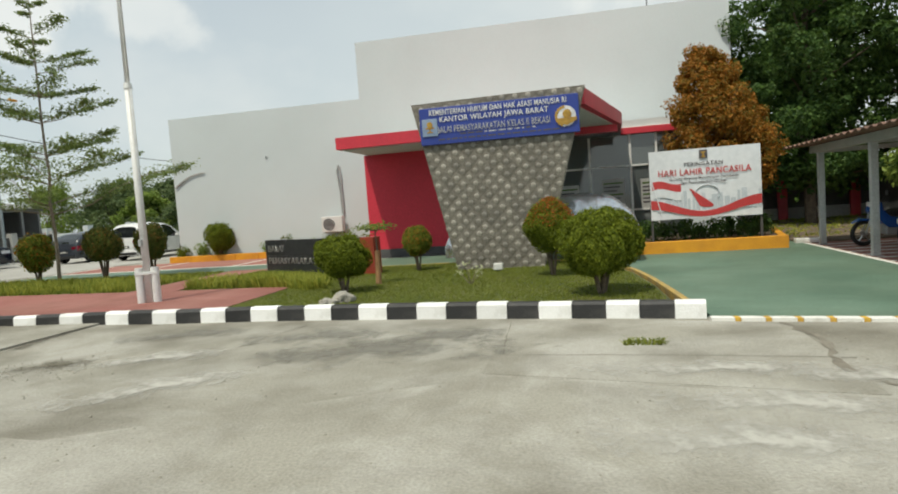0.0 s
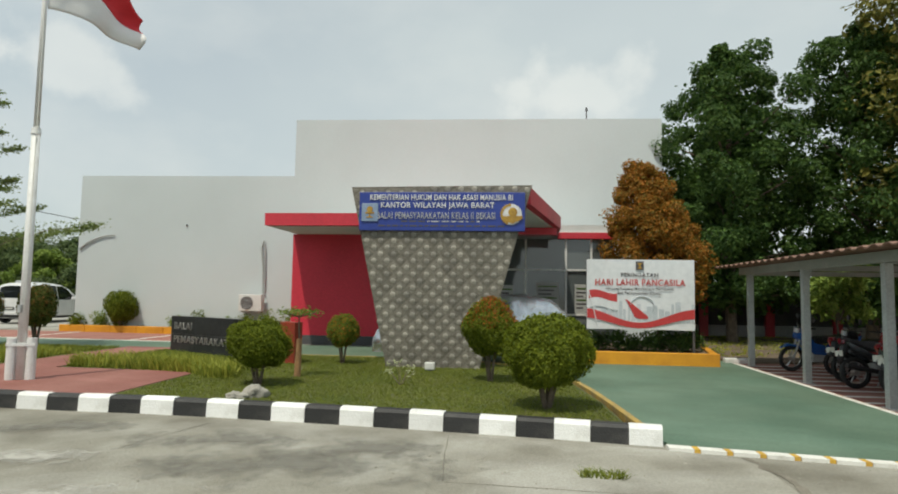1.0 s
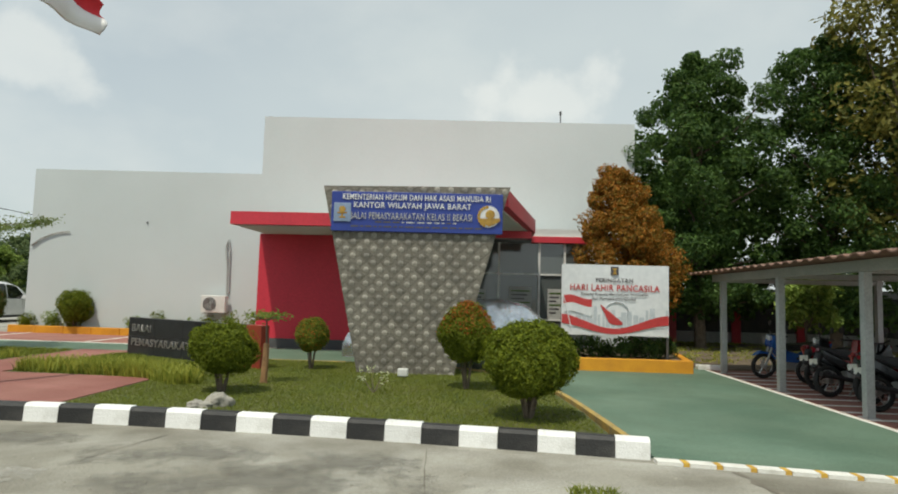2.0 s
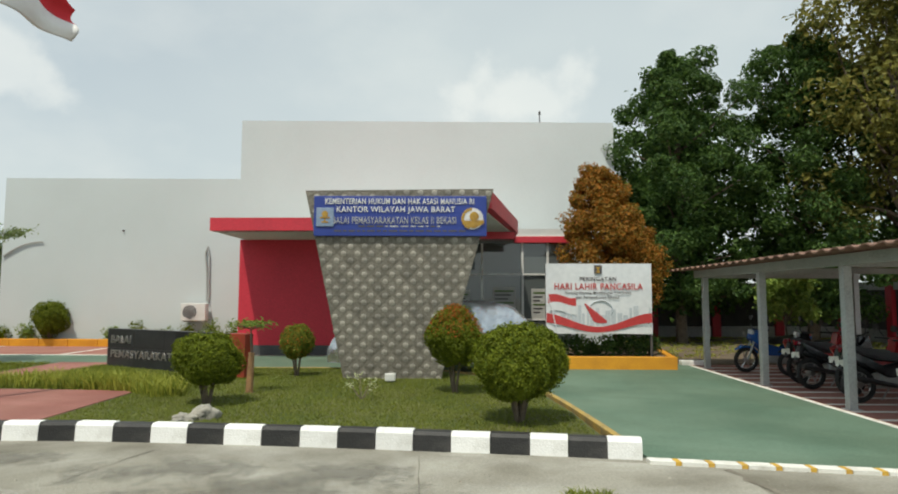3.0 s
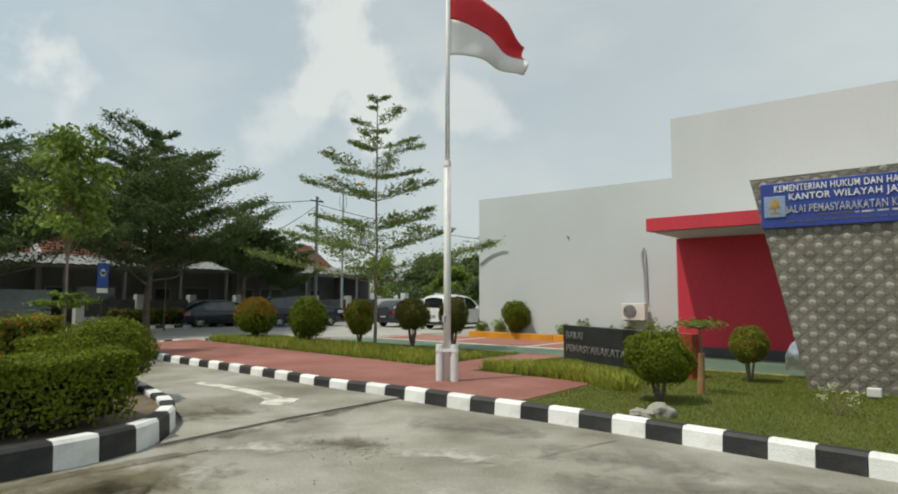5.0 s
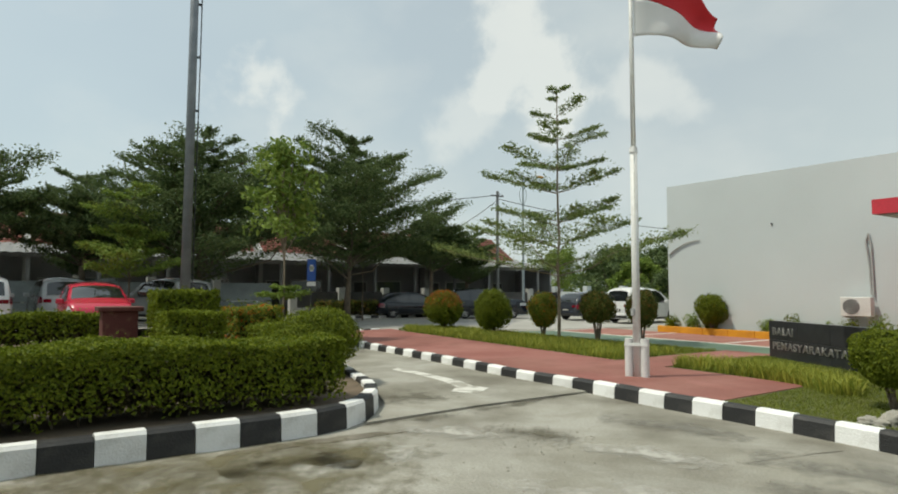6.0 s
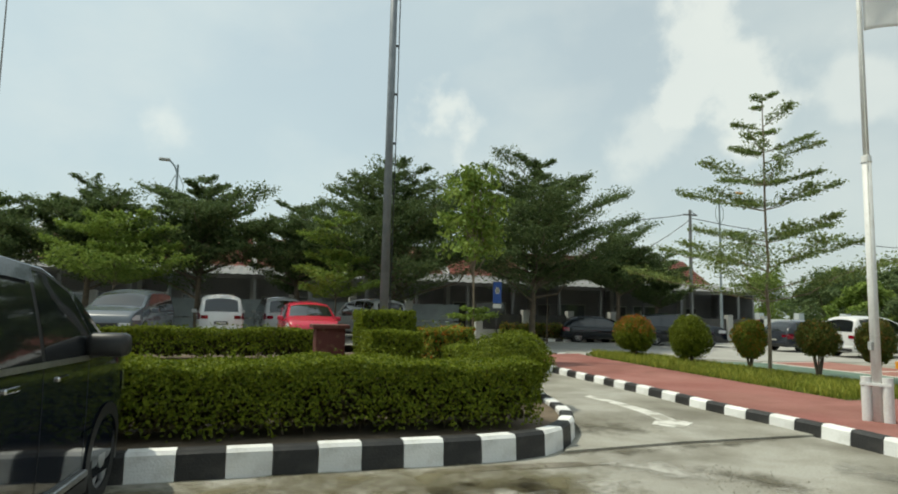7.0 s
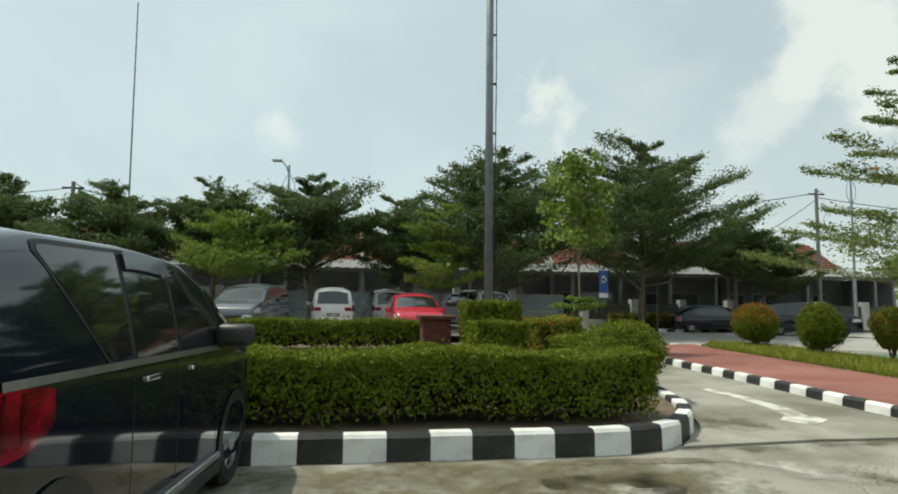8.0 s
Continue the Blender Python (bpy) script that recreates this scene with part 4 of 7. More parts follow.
# ---- angled name wall in black granite ----
NW = pose(-9.42, 14.62, 0.17, 0, 0, math.degrees(math.atan2(12.68 - 14.62, -5.75 + 9.42)))
L = 4.15
name_wall = empty("name_wall", NW, "low black granite name wall with steel letters and a red-brown end", "sign wall")
for k in range(4):
    for j in range(2):
        part("slab", boxed((k * 0.93 + 0.003, 0, j * 0.4 + 0.003), ((k + 1) * 0.93 - 0.003, 0.16, (j + 1) * 0.4 - 0.002), 0.004), M_BLACK_STONE, name_wall)
part("end_panel", boxed((3.73, -0.02, 0), (L, 0.18, 0.8), 0.005), M_RUST_PANEL, name_wall, "red-brown end panel")
part("lettering", fit_text("BALAI", 0.14, 0.8, 0.5, 0.66, -0.008, 0.014), M_STEEL, name_wall, "raised steel capitals")
part("lettering", fit_text("PEMASYARAKATAN", 0.14, 2.5, 0.2, 0.36, -0.008, 0.014), M_STEEL, name_wall, "raised steel capitals")

# ---- flagpole with flag ----
pole = empty("flagpole", pose(-8.91, 9.67, 0.185), "white painted steel flagpole in a concrete-filled footing", "flagpole")
bm = bmesh.new()
tube(bm, (0, 0, 0), (0, 0, 3.8), 0.065, 0.06, 16)
part("lower_pole", bm, M_POLE, pole, smooth=True)
part("upper_pole", tube(bmesh.new(), (0, 0, 3.8), (0, 0, 7.5), 0.042, 0.035, 14), M_POLE, pole, smooth=True)
part("collar", tube(bmesh.new(), (0, 0, 3.74), (0, 0, 3.84), 0.072, 0.06, 16), M_POLE, pole)
part("finial", tube(bmesh.new(), (0, 0, 7.5), (0, 0, 7.62), 0.06, 0.02, 12), M_POLE, pole)
part("cleat", boxed((-0.03, -0.11, 1.0), (0.03, -0.06, 1.12), 0.01), M_GREY_STEEL, pole)
part("halyard", bar(bmesh.new(), [(0.05, -0.06, 1.05), (0.06, -0.06, 4.0), (0.045, -0.05, 7.45)], 0.006, 5), M_LINE, pole)
for dx, dy in ((-0.118, -0.055), (0.118, 0.055)):
    part("support_post", tube(bmesh.new(), (dx, dy, 0), (dx, dy, 0.62), 0.07, 0.07, 14), M_POLE, pole)
part("clamp", box(bmesh.new(), (-0.19, -0.074, 0.5), (0.19, 0.074, 0.54), 0, pose(0, 0, 0, 0, 0, 25)), M_POLE, pole)


def flag():
    o = empty("flag", pose(-8.87, 9.69, 7.28), "red and white national flag drooping in a light wind", "flag")
    d, side = Vector((0.40, 0.92, 0)), Vector((0.92, -0.40, 0))
    n, mz = 34, 22

    def at(u, v):
        s = u * 1.72
        wave = 0.16 * math.sin(5.2 * u + 1.2 * v) * u ** 0.6 + 0.07 * math.sin(11 * u + 3.1 * v + 0.6) * u
        drop = 0.8 * u ** 1.3
        fold = 0.1 * u * math.sin(7 * v + 3 * u)
        return d * (s * (1 - 0.1 * v * u)) + side * (wave + fold) + Vector((0.0, 0.0, -v * 1.34 * (1 - 0.42 * u) - drop * (1 - 0.15 * v)))
    for name, v0, v1, material in (("red_band", 0.0, 0.5, M_FLAG_RED), ("white_band", 0.5, 1.0, M_FLAG_WHITE)):
        bm = bmesh.new()
        g = [[bm.verts.new(at(i / n, v0 + (v1 - v0) * j / (mz // 2))) for i in range(n + 1)] for j in range(mz // 2 + 1)]
        for j in range(mz // 2):
            for i in range(n):
                bm.faces.new((g[j][i], g[j + 1][i], g[j + 1][i + 1], g[j][i + 1]))
        f = part(name, bm, material, o, smooth=True)
        s = f.modifiers.new("thick", "SOLIDIFY")
        s.thickness = 0.004
    return o


flag()

# ---- banner on its frame, in an orange planter ----
tagged(link("planting_bed", prism(bmesh.new(), [(-1.2, 15.7), (2.9, 15.77), (3.4, 18.7), (1.5, 18.9), (-0.9, 18.6)], 0, 0.27), M_SOIL), "soil in the planter below the banner", "planting bed", kind="structure")
pb = empty("planter_kerb", pose(0, 0, 0), "orange painted planter wall below the banner", "kerb", kind="structure")
part("front_wall", boxed((-1.3, 15.6, 0), (3.04, 15.76, 0.31), 0.012), M_ORANGE, pb)
o = part("side_wall", boxed((0, 0, 0), (0.16, 3.0, 0.31), 0.012), M_ORANGE, pb)
o.matrix_basis = pose(2.88, 15.765, 0, 0, 0, -10)
banner = empty("banner", pose(0.14, 15.95, 0), "white vinyl banner with red print, stretched on a steel frame", "banner")
for x in (0.02, 2.44):
    part("post", boxed((x - 0.025, 0.03, 0.15), (x + 0.025, 0.08, 2.44)), M_FENCE_DARK, banner)
for z in (0.84, 2.4):
    part("rail", boxed((0.047, 0.03, z - 0.02), (2.413, 0.07, z + 0.02)), M_FENCE_DARK, banner)
bm = bmesh.new()
n = 28
g = [[bm.verts.new((2.46 * i / n, 0.012 * math.sin(9 * i / n + 3 * j / 16) * math.sin(math.pi * i / n), 0.80 + 1.64 * j / 16 + 0.015 * math.sin(math.pi * i / n) * (1 if j == 0 else 0))) for i in range(n + 1)] for j in range(17)]
for j in range(16):
    for i in range(n):
        bm.faces.new((g[j][i], g[j][i + 1], g[j + 1][i + 1], g[j + 1][i]))
cloth = part("cloth", bm, M_BANNER, banner, smooth=True)
bm = bmesh.new()
plate(bm, [(1.13, 2.2), (1.31, 2.2), (1.31, 2.4), (1.13, 2.4)], -0.022, -0.018)
part("emblem", bm, M_PRINT_DARK, cloth)
bm = bmesh.new()
plate(bm, [(1.17, 2.22), (1.27, 2.22), (1.235, 2.3), (1.28, 2.36), (1.16, 2.36), (1.205, 2.3)], -0.026, -0.023)
part("emblem_shape", bm, M_GOLD, cloth)
part("lettering", fit_text("PERINGATAN", 0.79, 1.64, 2.035, 2.13, -0.02, 0.004), M_PRINT_DARK, cloth)
part("lettering", fit_text("HARI LAHIR PANCASILA", 0.2, 2.25, 1.83, 1.98, -0.02, 0.004), M_PRINT_RED, cloth)
part("lettering", fit_text("Gotong Royong Membangun Peradaban", 0.45, 1.98, 1.715, 1.785, -0.02, 0.004), M_PRINT_DARK, cloth)
part("lettering", fit_text("dan Pertumbuhan Global", 0.7, 1.7, 1.62, 1.69, -0.02, 0.004), M_PRINT_DARK, cloth)


def wave_band(fn_lo, fn_hi, x0, x1, y, name, material):
    bm = bmesh.new()
    k = 30
    up = [(x0 + (x1 - x0) * i / k) for i in range(k + 1)]
    a = [bm.verts.new((x, y, fn_lo(x))) for x in up]
    b = [bm.verts.new((x, y, fn_hi(x))) for x in up]
    for i in range(k):
        bm.faces.new((a[i], a[i + 1], b[i + 1], b[i]))
    return part(name, bm, material, cloth)


rt = random.Random(8)
bm = bmesh.new()
x = 0.15
while x < 2.4:
    w = rt.uniform(0.05, 0.12)
    h = rt.uniform(0.12, 0.42)
    box(bm, (x, -0.0165, 1.0), (min(2.44, x + w), -0.016, 1.08 + h))
    x += w + rt.uniform(0.0, 0.05)
part("skyline_print", bm, M_PRINT_PALE, cloth)
wave_band(lambda x: 0.955 - 0.115 * math.cos(2.417 * (x - 1.2)), lambda x: 1.13 - 0.16 * math.cos(2.417 * (x - 1.2)), 0.01, 2.45, -0.02, "ribbon_print", M_PRINT_RED)
wave_band(lambda x: 1.5 + 0.05 * math.sin(7 * x), lambda x: 1.68 + 0.05 * math.sin(7 * x + 0.3), 0.05, 0.7, -0.022, "flag_print", M_PRINT_RED)
wave_band(lambda x: 1.3 + 0.05 * math.sin(7 * x), lambda x: 1.497 + 0.05 * math.sin(7 * x), 0.07, 0.7, -0.022, "flag_print", M_BANNER)
for k in range(6):
    tip, mid, root = Vector((0.9 + 0.035 * k, 1.5 - 0.07 * k)), Vector((1.1 + 0.01 * k, 1.3 - 0.045 * k)), Vector((1.4, 1.1 - 0.006 * k))
    line_f = [tip * (1 - u) ** 2 + mid * 2 * u * (1 - u) + root * u * u for u in [q / 8 for q in range(9)]]
    wide = [0.004 + 0.026 * math.sin(math.pi * min(1, 0.12 + 0.8 * q / 8)) for q in range(9)]
    bm = bmesh.new()
    plate(bm, [(p.x - 0.4 * w, p.y - w) for p, w in zip(line_f, wide)] + [(p.x + 0.4 * w, p.y + w) for p, w in zip(reversed(line_f), reversed(wide))], -0.03 + 0.001 * k, -0.0205 + 0.0001 * k)
    part("feather_print", bm, M_PRINT_RED, cloth)
bm = bmesh.new()
bar(bm, [(1.27 + 0.27 * math.cos(0.22 * k - 0.5), -0.022, 1.36 + 0.22 * math.sin(0.22 * k - 0.5)) for k in range(17)], 0.014, 4)
part("gear_print", bm, M_PRINT_PALE, cloth)
bar_bm = bar(bmesh.new(), [(0.05, -0.024, 1.7), (0.25, -0.024, 0.88)], 0.012, 5)
part("flagstaff_print", bar_bm, M_BANNER, cloth)


# grit and pebbles lying on the concrete
rng_g = np.random.default_rng(77)
ng = 1500
gx_, gy_ = rng_g.uniform(-8.2, 3.0, ng), rng_g.uniform(2.6, 8.0, ng)
heap = rng_g.random(ng) < 0.3
gx_[heap], gy_[heap] = rng_g.normal(-7.2, 0.35, heap.sum()), rng_g.normal(5.9, 0.22, heap.sum())
free = (gy_ < 7.6 - 0.06 * gx_ * (gx_ < 0)) & (gy_ < 7.5)
gx_, gy_ = gx_[free], gy_[free]
ng = len(gx_)
gr = 0.004 + 0.012 * rng_g.random(ng) ** 3
shape = np.array([(-1, -0.6, 0), (0.9, -0.8, 0), (0.7, 0.9, 0), (-0.8, 0.7, 0), (0.1, 0.0, 0.8)])
GV = (np.column_stack([gx_, gy_, np.full(ng, 0.003)])[:, None] + shape[None] * (gr[:, None, None] * (0.7 + 0.6 * rng_g.random((ng, 5, 1))))).reshape(-1, 3)
gk = np.arange(ng)[:, None] * 5
GF = np.concatenate([gk + np.array([[a, b, 4]]) for a, b in ((0, 1), (1, 2), (2, 3), (3, 0))])
tagged(raw("grit", GV.tolist(), GF.tolist(), M_STAIN), "scattered grit and small pebbles on the concrete", "gravel", kind="stuff")


# ---- plants ----
M_SHOOT = leaf_mat("young_red_leaves", (0.2, 0.13, 0.02), (0.5, 0.12, 0.025))


def sphere_points(n, rng):
    v = rng.normal(size=(n, 3))
    return unit(v)


def lumpy(d, seed, amt):
    """A factor for each direction: an uneven outline."""
    s = seed * 1.7
    return 1 + amt * (np.sin(3.1 * d[:, 0] + 2.3 * d[:, 1] + s) * np.sin(2.7 * d[:, 2] - 1.9 * d[:, 0] + s) + 0.6 * np.sin(6.7 * d[:, 1] + 5.1 * d[:, 2] + 2 * s) * np.sin(7.3 * d[:, 0] - s))


def clump(c, r, n, rng, seed, amt=0.12, fill=0.35):
    """Points and outward normals of leaves on and in a lumpy ellipsoid."""
    d = sphere_points(n, rng)
    depth = 1 - fill * rng.random(n) ** 2
    k = (lumpy(d, seed, amt) * depth)[:, None]
    return np.asarray(c) + d * np.asarray(r) * k, d


def ball_bush(loc, r, zc, rz, label, material=M_LEAF, n=5200, size=0.062, seed=1, stem=0.03, shoots=False, peak=0.0):
    n, size = int(n * 2.0), size * 0.7
    rng = np.random.default_rng(seed)
    o = empty("topiary_bush", pose(*loc), label, "bush")
    bm = bmesh.new()
    top = zc - loc[2]
    for k in range(5):
        a = 1.25 * k + seed
        tube(bm, (0.02 * math.cos(a), 0.02 * math.sin(a), -0.02), (0.4 * r * math.cos(a), 0.4 * r * math.sin(a), top), stem, stem * 0.4, 7)
    part("stem", bm, M_BARK, o)
    P, N = clump((0, 0, top), (r, r, rz), n, rng, seed, 0.1, 0.4)
    dd = unit(P - np.array((0, 0, top)))
    P = np.array((0, 0, top)) + (P - np.array((0, 0, top))) * (1 + 0.06 * np.sin(7 * dd[:, 0] + seed) * np.sin(8 * dd[:, 2] + 11 * dd[:, 1]) + 0.02 * np.sin(21 * dd[:, 0]) * np.sin(19 * dd[:, 2] + 17 * dd[:, 1]))[:, None]
    if peak:
        hz = np.clip((P[:, 2] - top) / rz, -1, 1)
        P[:, :2] *= (1 + peak * (0.25 - 0.75 * np.maximum(0, hz) - 0.12 * np.maximum(0, -hz)))[:, None]
    V, F = leaves(P, N + np.array((0, 0, 0.25)), size, rng, 0.6, 0.65)
    P2, N2 = clump((0, 0, top), (r * 0.78, r * 0.78, rz * 0.78), n // 4, rng, seed, 0.06, 0.7)
    V2, F2 = leaves(P2, N2, size * 1.9, rng, 0.8, 0.9)
    d = sphere_points(n // 22, rng)
    P3 = np.array((0, 0, top)) + d * np.array((r, r, rz)) * (1.0 + 0.13 * rng.random((len(d), 1)))
    V3, F3 = leaves(P3, d, size * 1.2, rng, 0.45, 0.5)
    if shoots:
        d = sphere_points(n // 4, rng)
        d = d[d[:, 2] > -0.1 + 0.75 * rng.random(len(d))]
        P4 = np.array((0, 0, top)) + d * np.column_stack([r * (1 + peak * (0.25 - 0.75 * np.maximum(0, d[:, 2])))] * 2 + [np.full(len(d), rz)]) * (0.97 + 0.14 * rng.random((len(d), 1)))
        tagged(leafy("new_shoots", P4, d, size * 1.15, rng, M_SHOOT, o, aspect=0.5), kind="stuff")
    crown = raw("crown", V.tolist() + V2.tolist() + V3.tolist(), F.tolist() + (F2 + len(V)).tolist() + (F3 + len(V) + len(V2)).tolist(), material, o)
    return o


ball_bush((-5.31, 9.95, 0.17), 0.44, 0.79, 0.37, "round clipped green bush on the lawn", n=11000, size=0.05, seed=1)
ball_bush((-4.88, 12.95, 0.17), 0.3, 0.82, 0.31, "small round clipped bush near the sign wall", M_LEAF_RED, 6000, 0.045, 2, 0.018)
ball_bush((-1.92, 11.08, 0.17), 0.4, 1.04, 0.46, "egg-shaped bush with red young leaves on top", M_LEAF, 9000, 0.05, 3, 0.02, shoots=True, peak=0.5)
ball_bush((-1.12, 8.86, 0.17), 0.54, 0.88, 0.43, "large round clipped green bush on the lawn", n=15000, size=0.052, seed=4)
ball_bush((-20.5, 13.47, 0.17), 0.66, 0.98, 0.6, "clipped bush with red tips on the planting strip", M_LEAF, 5000, 0.08, 5, shoots=True, peak=0.2)
ball_bush((-18.02, 13.74, 0.17), 0.58, 0.98, 0.66, "egg-shaped clipped bush on the planting strip", M_LEAF, 5000, 0.08, 6, peak=0.25)
ball_bush((-16.57, 14.6, 0.17), 0.45, 1.02, 0.54, "clipped bush with reddish leaves on the planting strip", M_LEAF_RED, 4200, 0.08, 7)
ball_bush((-14.23, 14.5, 0.17), 0.48, 1.14, 0.46, "dark round clipped bush on the planting strip", M_LEAF_DULL, 4600, 0.07, 8)
ball_bush((-13.19, 15.1, 0.17), 0.4, 1.12, 0.5, "dull green clipped bush on the planting strip", M_LEAF_DULL, 4200, 0.07, 9)
ball_bush((-15.45, 21.72, 0.2), 0.55, 0.95, 0.55, "round bush in the planter against the wall", M_LEAF, 4000, 0.08, 10)

# small plants in the planter
rngp = np.random.default_rng(21)
for k, x in enumerate((-17.2, -16.3, -15.6, -13.4, -12.6, -11.6, -10.9, -10.1, -9.3)):
    h = 0.28 + 0.2 * ((k * 7) % 5) / 5
    o = empty("shrub", pose(x, 21.8, 0.18), "small leafy shrub in the wall planter", "shrub", "shrubs along the wall")
    P, N = clump((0, 0, h * 0.7), (0.3, 0.2, h), 500, rngp, k, 0.3, 0.8)
    leafy("foliage", P, N, 0.09, rngp, M_LEAF_LIGHT if k % 2 else M_LEAF, o, aspect=0.4)
    part("stem", tube(bmesh.new(), (0, 0, 0), (0, 0, h), 0.012, 0.006, 5), M_BARK, o)

for k in range(10):
    h = 0.26 + 0.16 * ((k * 7) % 5) / 5
    o = empty("shrub", pose(-0.5 + 0.36 * k, 16.45 + 0.25 * (k % 2), 0.26), "low dark leafy shrub in the planter below the banner", "shrub", "shrubs below the banner")
    P, N = clump((0, 0, h * 0.75), (0.27, 0.24, h * 0.8), 520, rngp, k + 40, 0.3, 0.8)
    leafy("foliage", P, N, 0.085, rngp, M_LEAF_DEEP, o, aspect=0.45)
    part("stem", tube(bmesh.new(), (0, 0, -0.02), (0, 0, h), 0.012, 0.006, 5), M_BARK, o)

# sapling with a flat top
sap = empty("sapling", pose(-5.07, 10.95, 0.17), "young tree with a thick cut trunk and flat leafy twigs", "tree")
part("trunk", tube(bmesh.new(), (0, 0, 0), (0.02, 0, 0.62), 0.055, 0.045, 10), M_STUMP_BARK, sap)
bm = bmesh.new()
tube(bm, (0.02, 0, 0.6), (0.0, 0.0, 1.0), 0.018, 0.012, 6)
for a in range(7):
    t = a * 0.9
    tube(bm, (0, 0, 0.98), (0.33 * math.cos(t), 0.33 * math.sin(t), 1.06), 0.008, 0.004, 5)
part("twig", bm, M_BARK, sap)
rng = np.random.default_rng(31)
P = np.column_stack([rng.normal(0, 0.17, 190), rng.normal(0, 0.17, 190), 1.05 + 0.035 * rng.normal(size=190)])
leafy("foliage", P, np.tile((0, 0, 1.0), (190, 1)), 0.085, rng, M_LEAF_LIGHT, sap, aspect=0.4, wild=0.35)

# pale wispy plant
wisp = empty("shrub", pose(-3.25, 10.4, 0.17), "thin wispy plant with pale leaves on the lawn", "shrub")
bm = bmesh.new()
tips = []
for k in range(7):
    a = k * 0.9
    p = (0.2 * math.cos(a), 0.14 * math.sin(a), 0.2 + 0.08 * (k % 3))
    tube(bm, (0, 0, 0), p, 0.006, 0.003, 5)
    tips.append(p)
part("stem", bm, M_BARK_PALE, wisp)
P = np.repeat(np.array(tips), 7, axis=0) + rng.normal(0, 0.035, (49, 3))
leafy("foliage", P, np.tile((0, -0.4, 1.0), (49, 1)), 0.06, rng, M_LEAF_PALE, wisp, aspect=0.4)


def rock(loc, r, seed, label):
    bm = bmesh.new()
    bmesh.ops.create_icosphere(bm, subdivisions=4, radius=1)
    for v in bm.verts:
        n1 = noise.noise(v.co * 1.3 + Vector((seed, 0, 0))) * 0.45 + noise.noise(v.co * 3.7 + Vector((seed, 5, 0))) * 0.2 + noise.noise(v.co * 9 + Vector((seed, 0, 9))) * 0.06
        v.co = Vector((v.co.x * r[0], v.co.y * r[1], v.co.z * r[2])) * (1 + n1)
    o = tagged(link("rock", bm, M_ROCK, smooth=True), label, "rock")
    o.matrix_basis = pose(*loc)
    return o


rock((-5.12, 8.8, 0.19), (0.15, 0.1, 0.07), 1, "weathered pale stone on the lawn")
rock((-4.92, 8.93, 0.21), (0.17, 0.11, 0.12), 4, "larger weathered pale stone on the lawn")


def in_poly(x, y, poly):
    ins = np.zeros(len(x), bool)
    n = len(poly)
    for i in range(n):
        (x0, y0), (x1, y1) = poly[i], poly[(i + 1) % n]
        cross = ((y0 > y) != (y1 > y)) & (x < (x1 - x0) * (y - y0) / (y1 - y0 + 1e-12) + x0)
        ins ^= cross
    return ins


def grass(name, poly, n, h, w, z, seed, material, label, lean=0.5, clumps=0):
    """Blades of grass over a plan polygon, as one mesh."""
    rng = np.random.default_rng(seed)
    xs, ys = [p[0] for p in poly], [p[1] for p in poly]
    x = rng.uniform(min(xs), max(xs), n * 2)
    y = rng.uniform(min(ys), max(ys), n * 2)
    if clumps:
        cx, cy = rng.uniform(min(xs), max(xs), clumps), rng.uniform(min(ys), max(ys), clumps)
        k = rng.integers(0, clumps, n * 2)
        x, y = cx[k] + rng.normal(0, 0.09, n * 2), cy[k] + rng.normal(0, 0.09, n * 2)
    keep = in_poly(x, y, poly)
    x, y = x[keep][:n], y[keep][:n]
    n = len(x)
    a = rng.random(n) * 6.283
    hh = h * (0.5 + 0.8 * rng.random(n))
    base = np.column_stack([x, y, np.full(n, z)])
    s = np.column_stack([np.cos(a), np.sin(a), np.zeros(n)]) * (w * 0.5)
    b = rng.normal(0, lean, (n, 2)) * hh[:, None]
    mid = base + np.column_stack([b * 0.35, hh * 0.6])
    tip = base + np.column_stack([b, hh])
    V = np.stack([base - s, base + s, mid + s * 0.7, mid - s * 0.7, tip], axis=1).reshape(-1, 3)
    k = np.arange(n)[:, None] * 5
    F = (k + np.array([[0, 1, 2, 3]])).tolist() + (k + np.array([[3, 2, 4]])).tolist()
    return tagged(raw(name, V.tolist(), F, material), label, "grass", kind="stuff")


LAWN = [(-6.8, 11.1), (-6.75, 8.68), (-4.4, 8.6), (-2.0, 8.36), (-0.35, 8.2), (-0.42, 9.4), (-0.64, 11.0), (-1.1, 12.6), (-2.3, 13.8), (-4.4, 14.25), (-7.2, 14.3), (-9.4, 14.9), (-9.4, 13.0)]
grass("lawn_grass", LAWN, 120000, 0.03, 0.007, 0.172, 1, M_GRASS, "short mown grass of the front lawn", 0.7)
BED = [(-9.45, 11.3), (-7.0, 11.2), (-6.3, 10.5), (-5.9, 10.6), (-6.2, 11.5), (-7.4, 12.6), (-8.7, 14.0), (-9.5, 14.4)]
grass("bed_grass", BED, 16000, 0.075, 0.012, 0.17, 2, M_GRASS, "short grass and weeds before the name wall", 0.6)
EDGE_BED = [(-9.45, 11.35), (-8.5, 11.25), (-7.0, 11.0), (-6.35, 10.45), (-5.95, 10.55), (-6.15, 11.2), (-6.9, 11.75), (-8.3, 12.1), (-9.45, 12.2)]
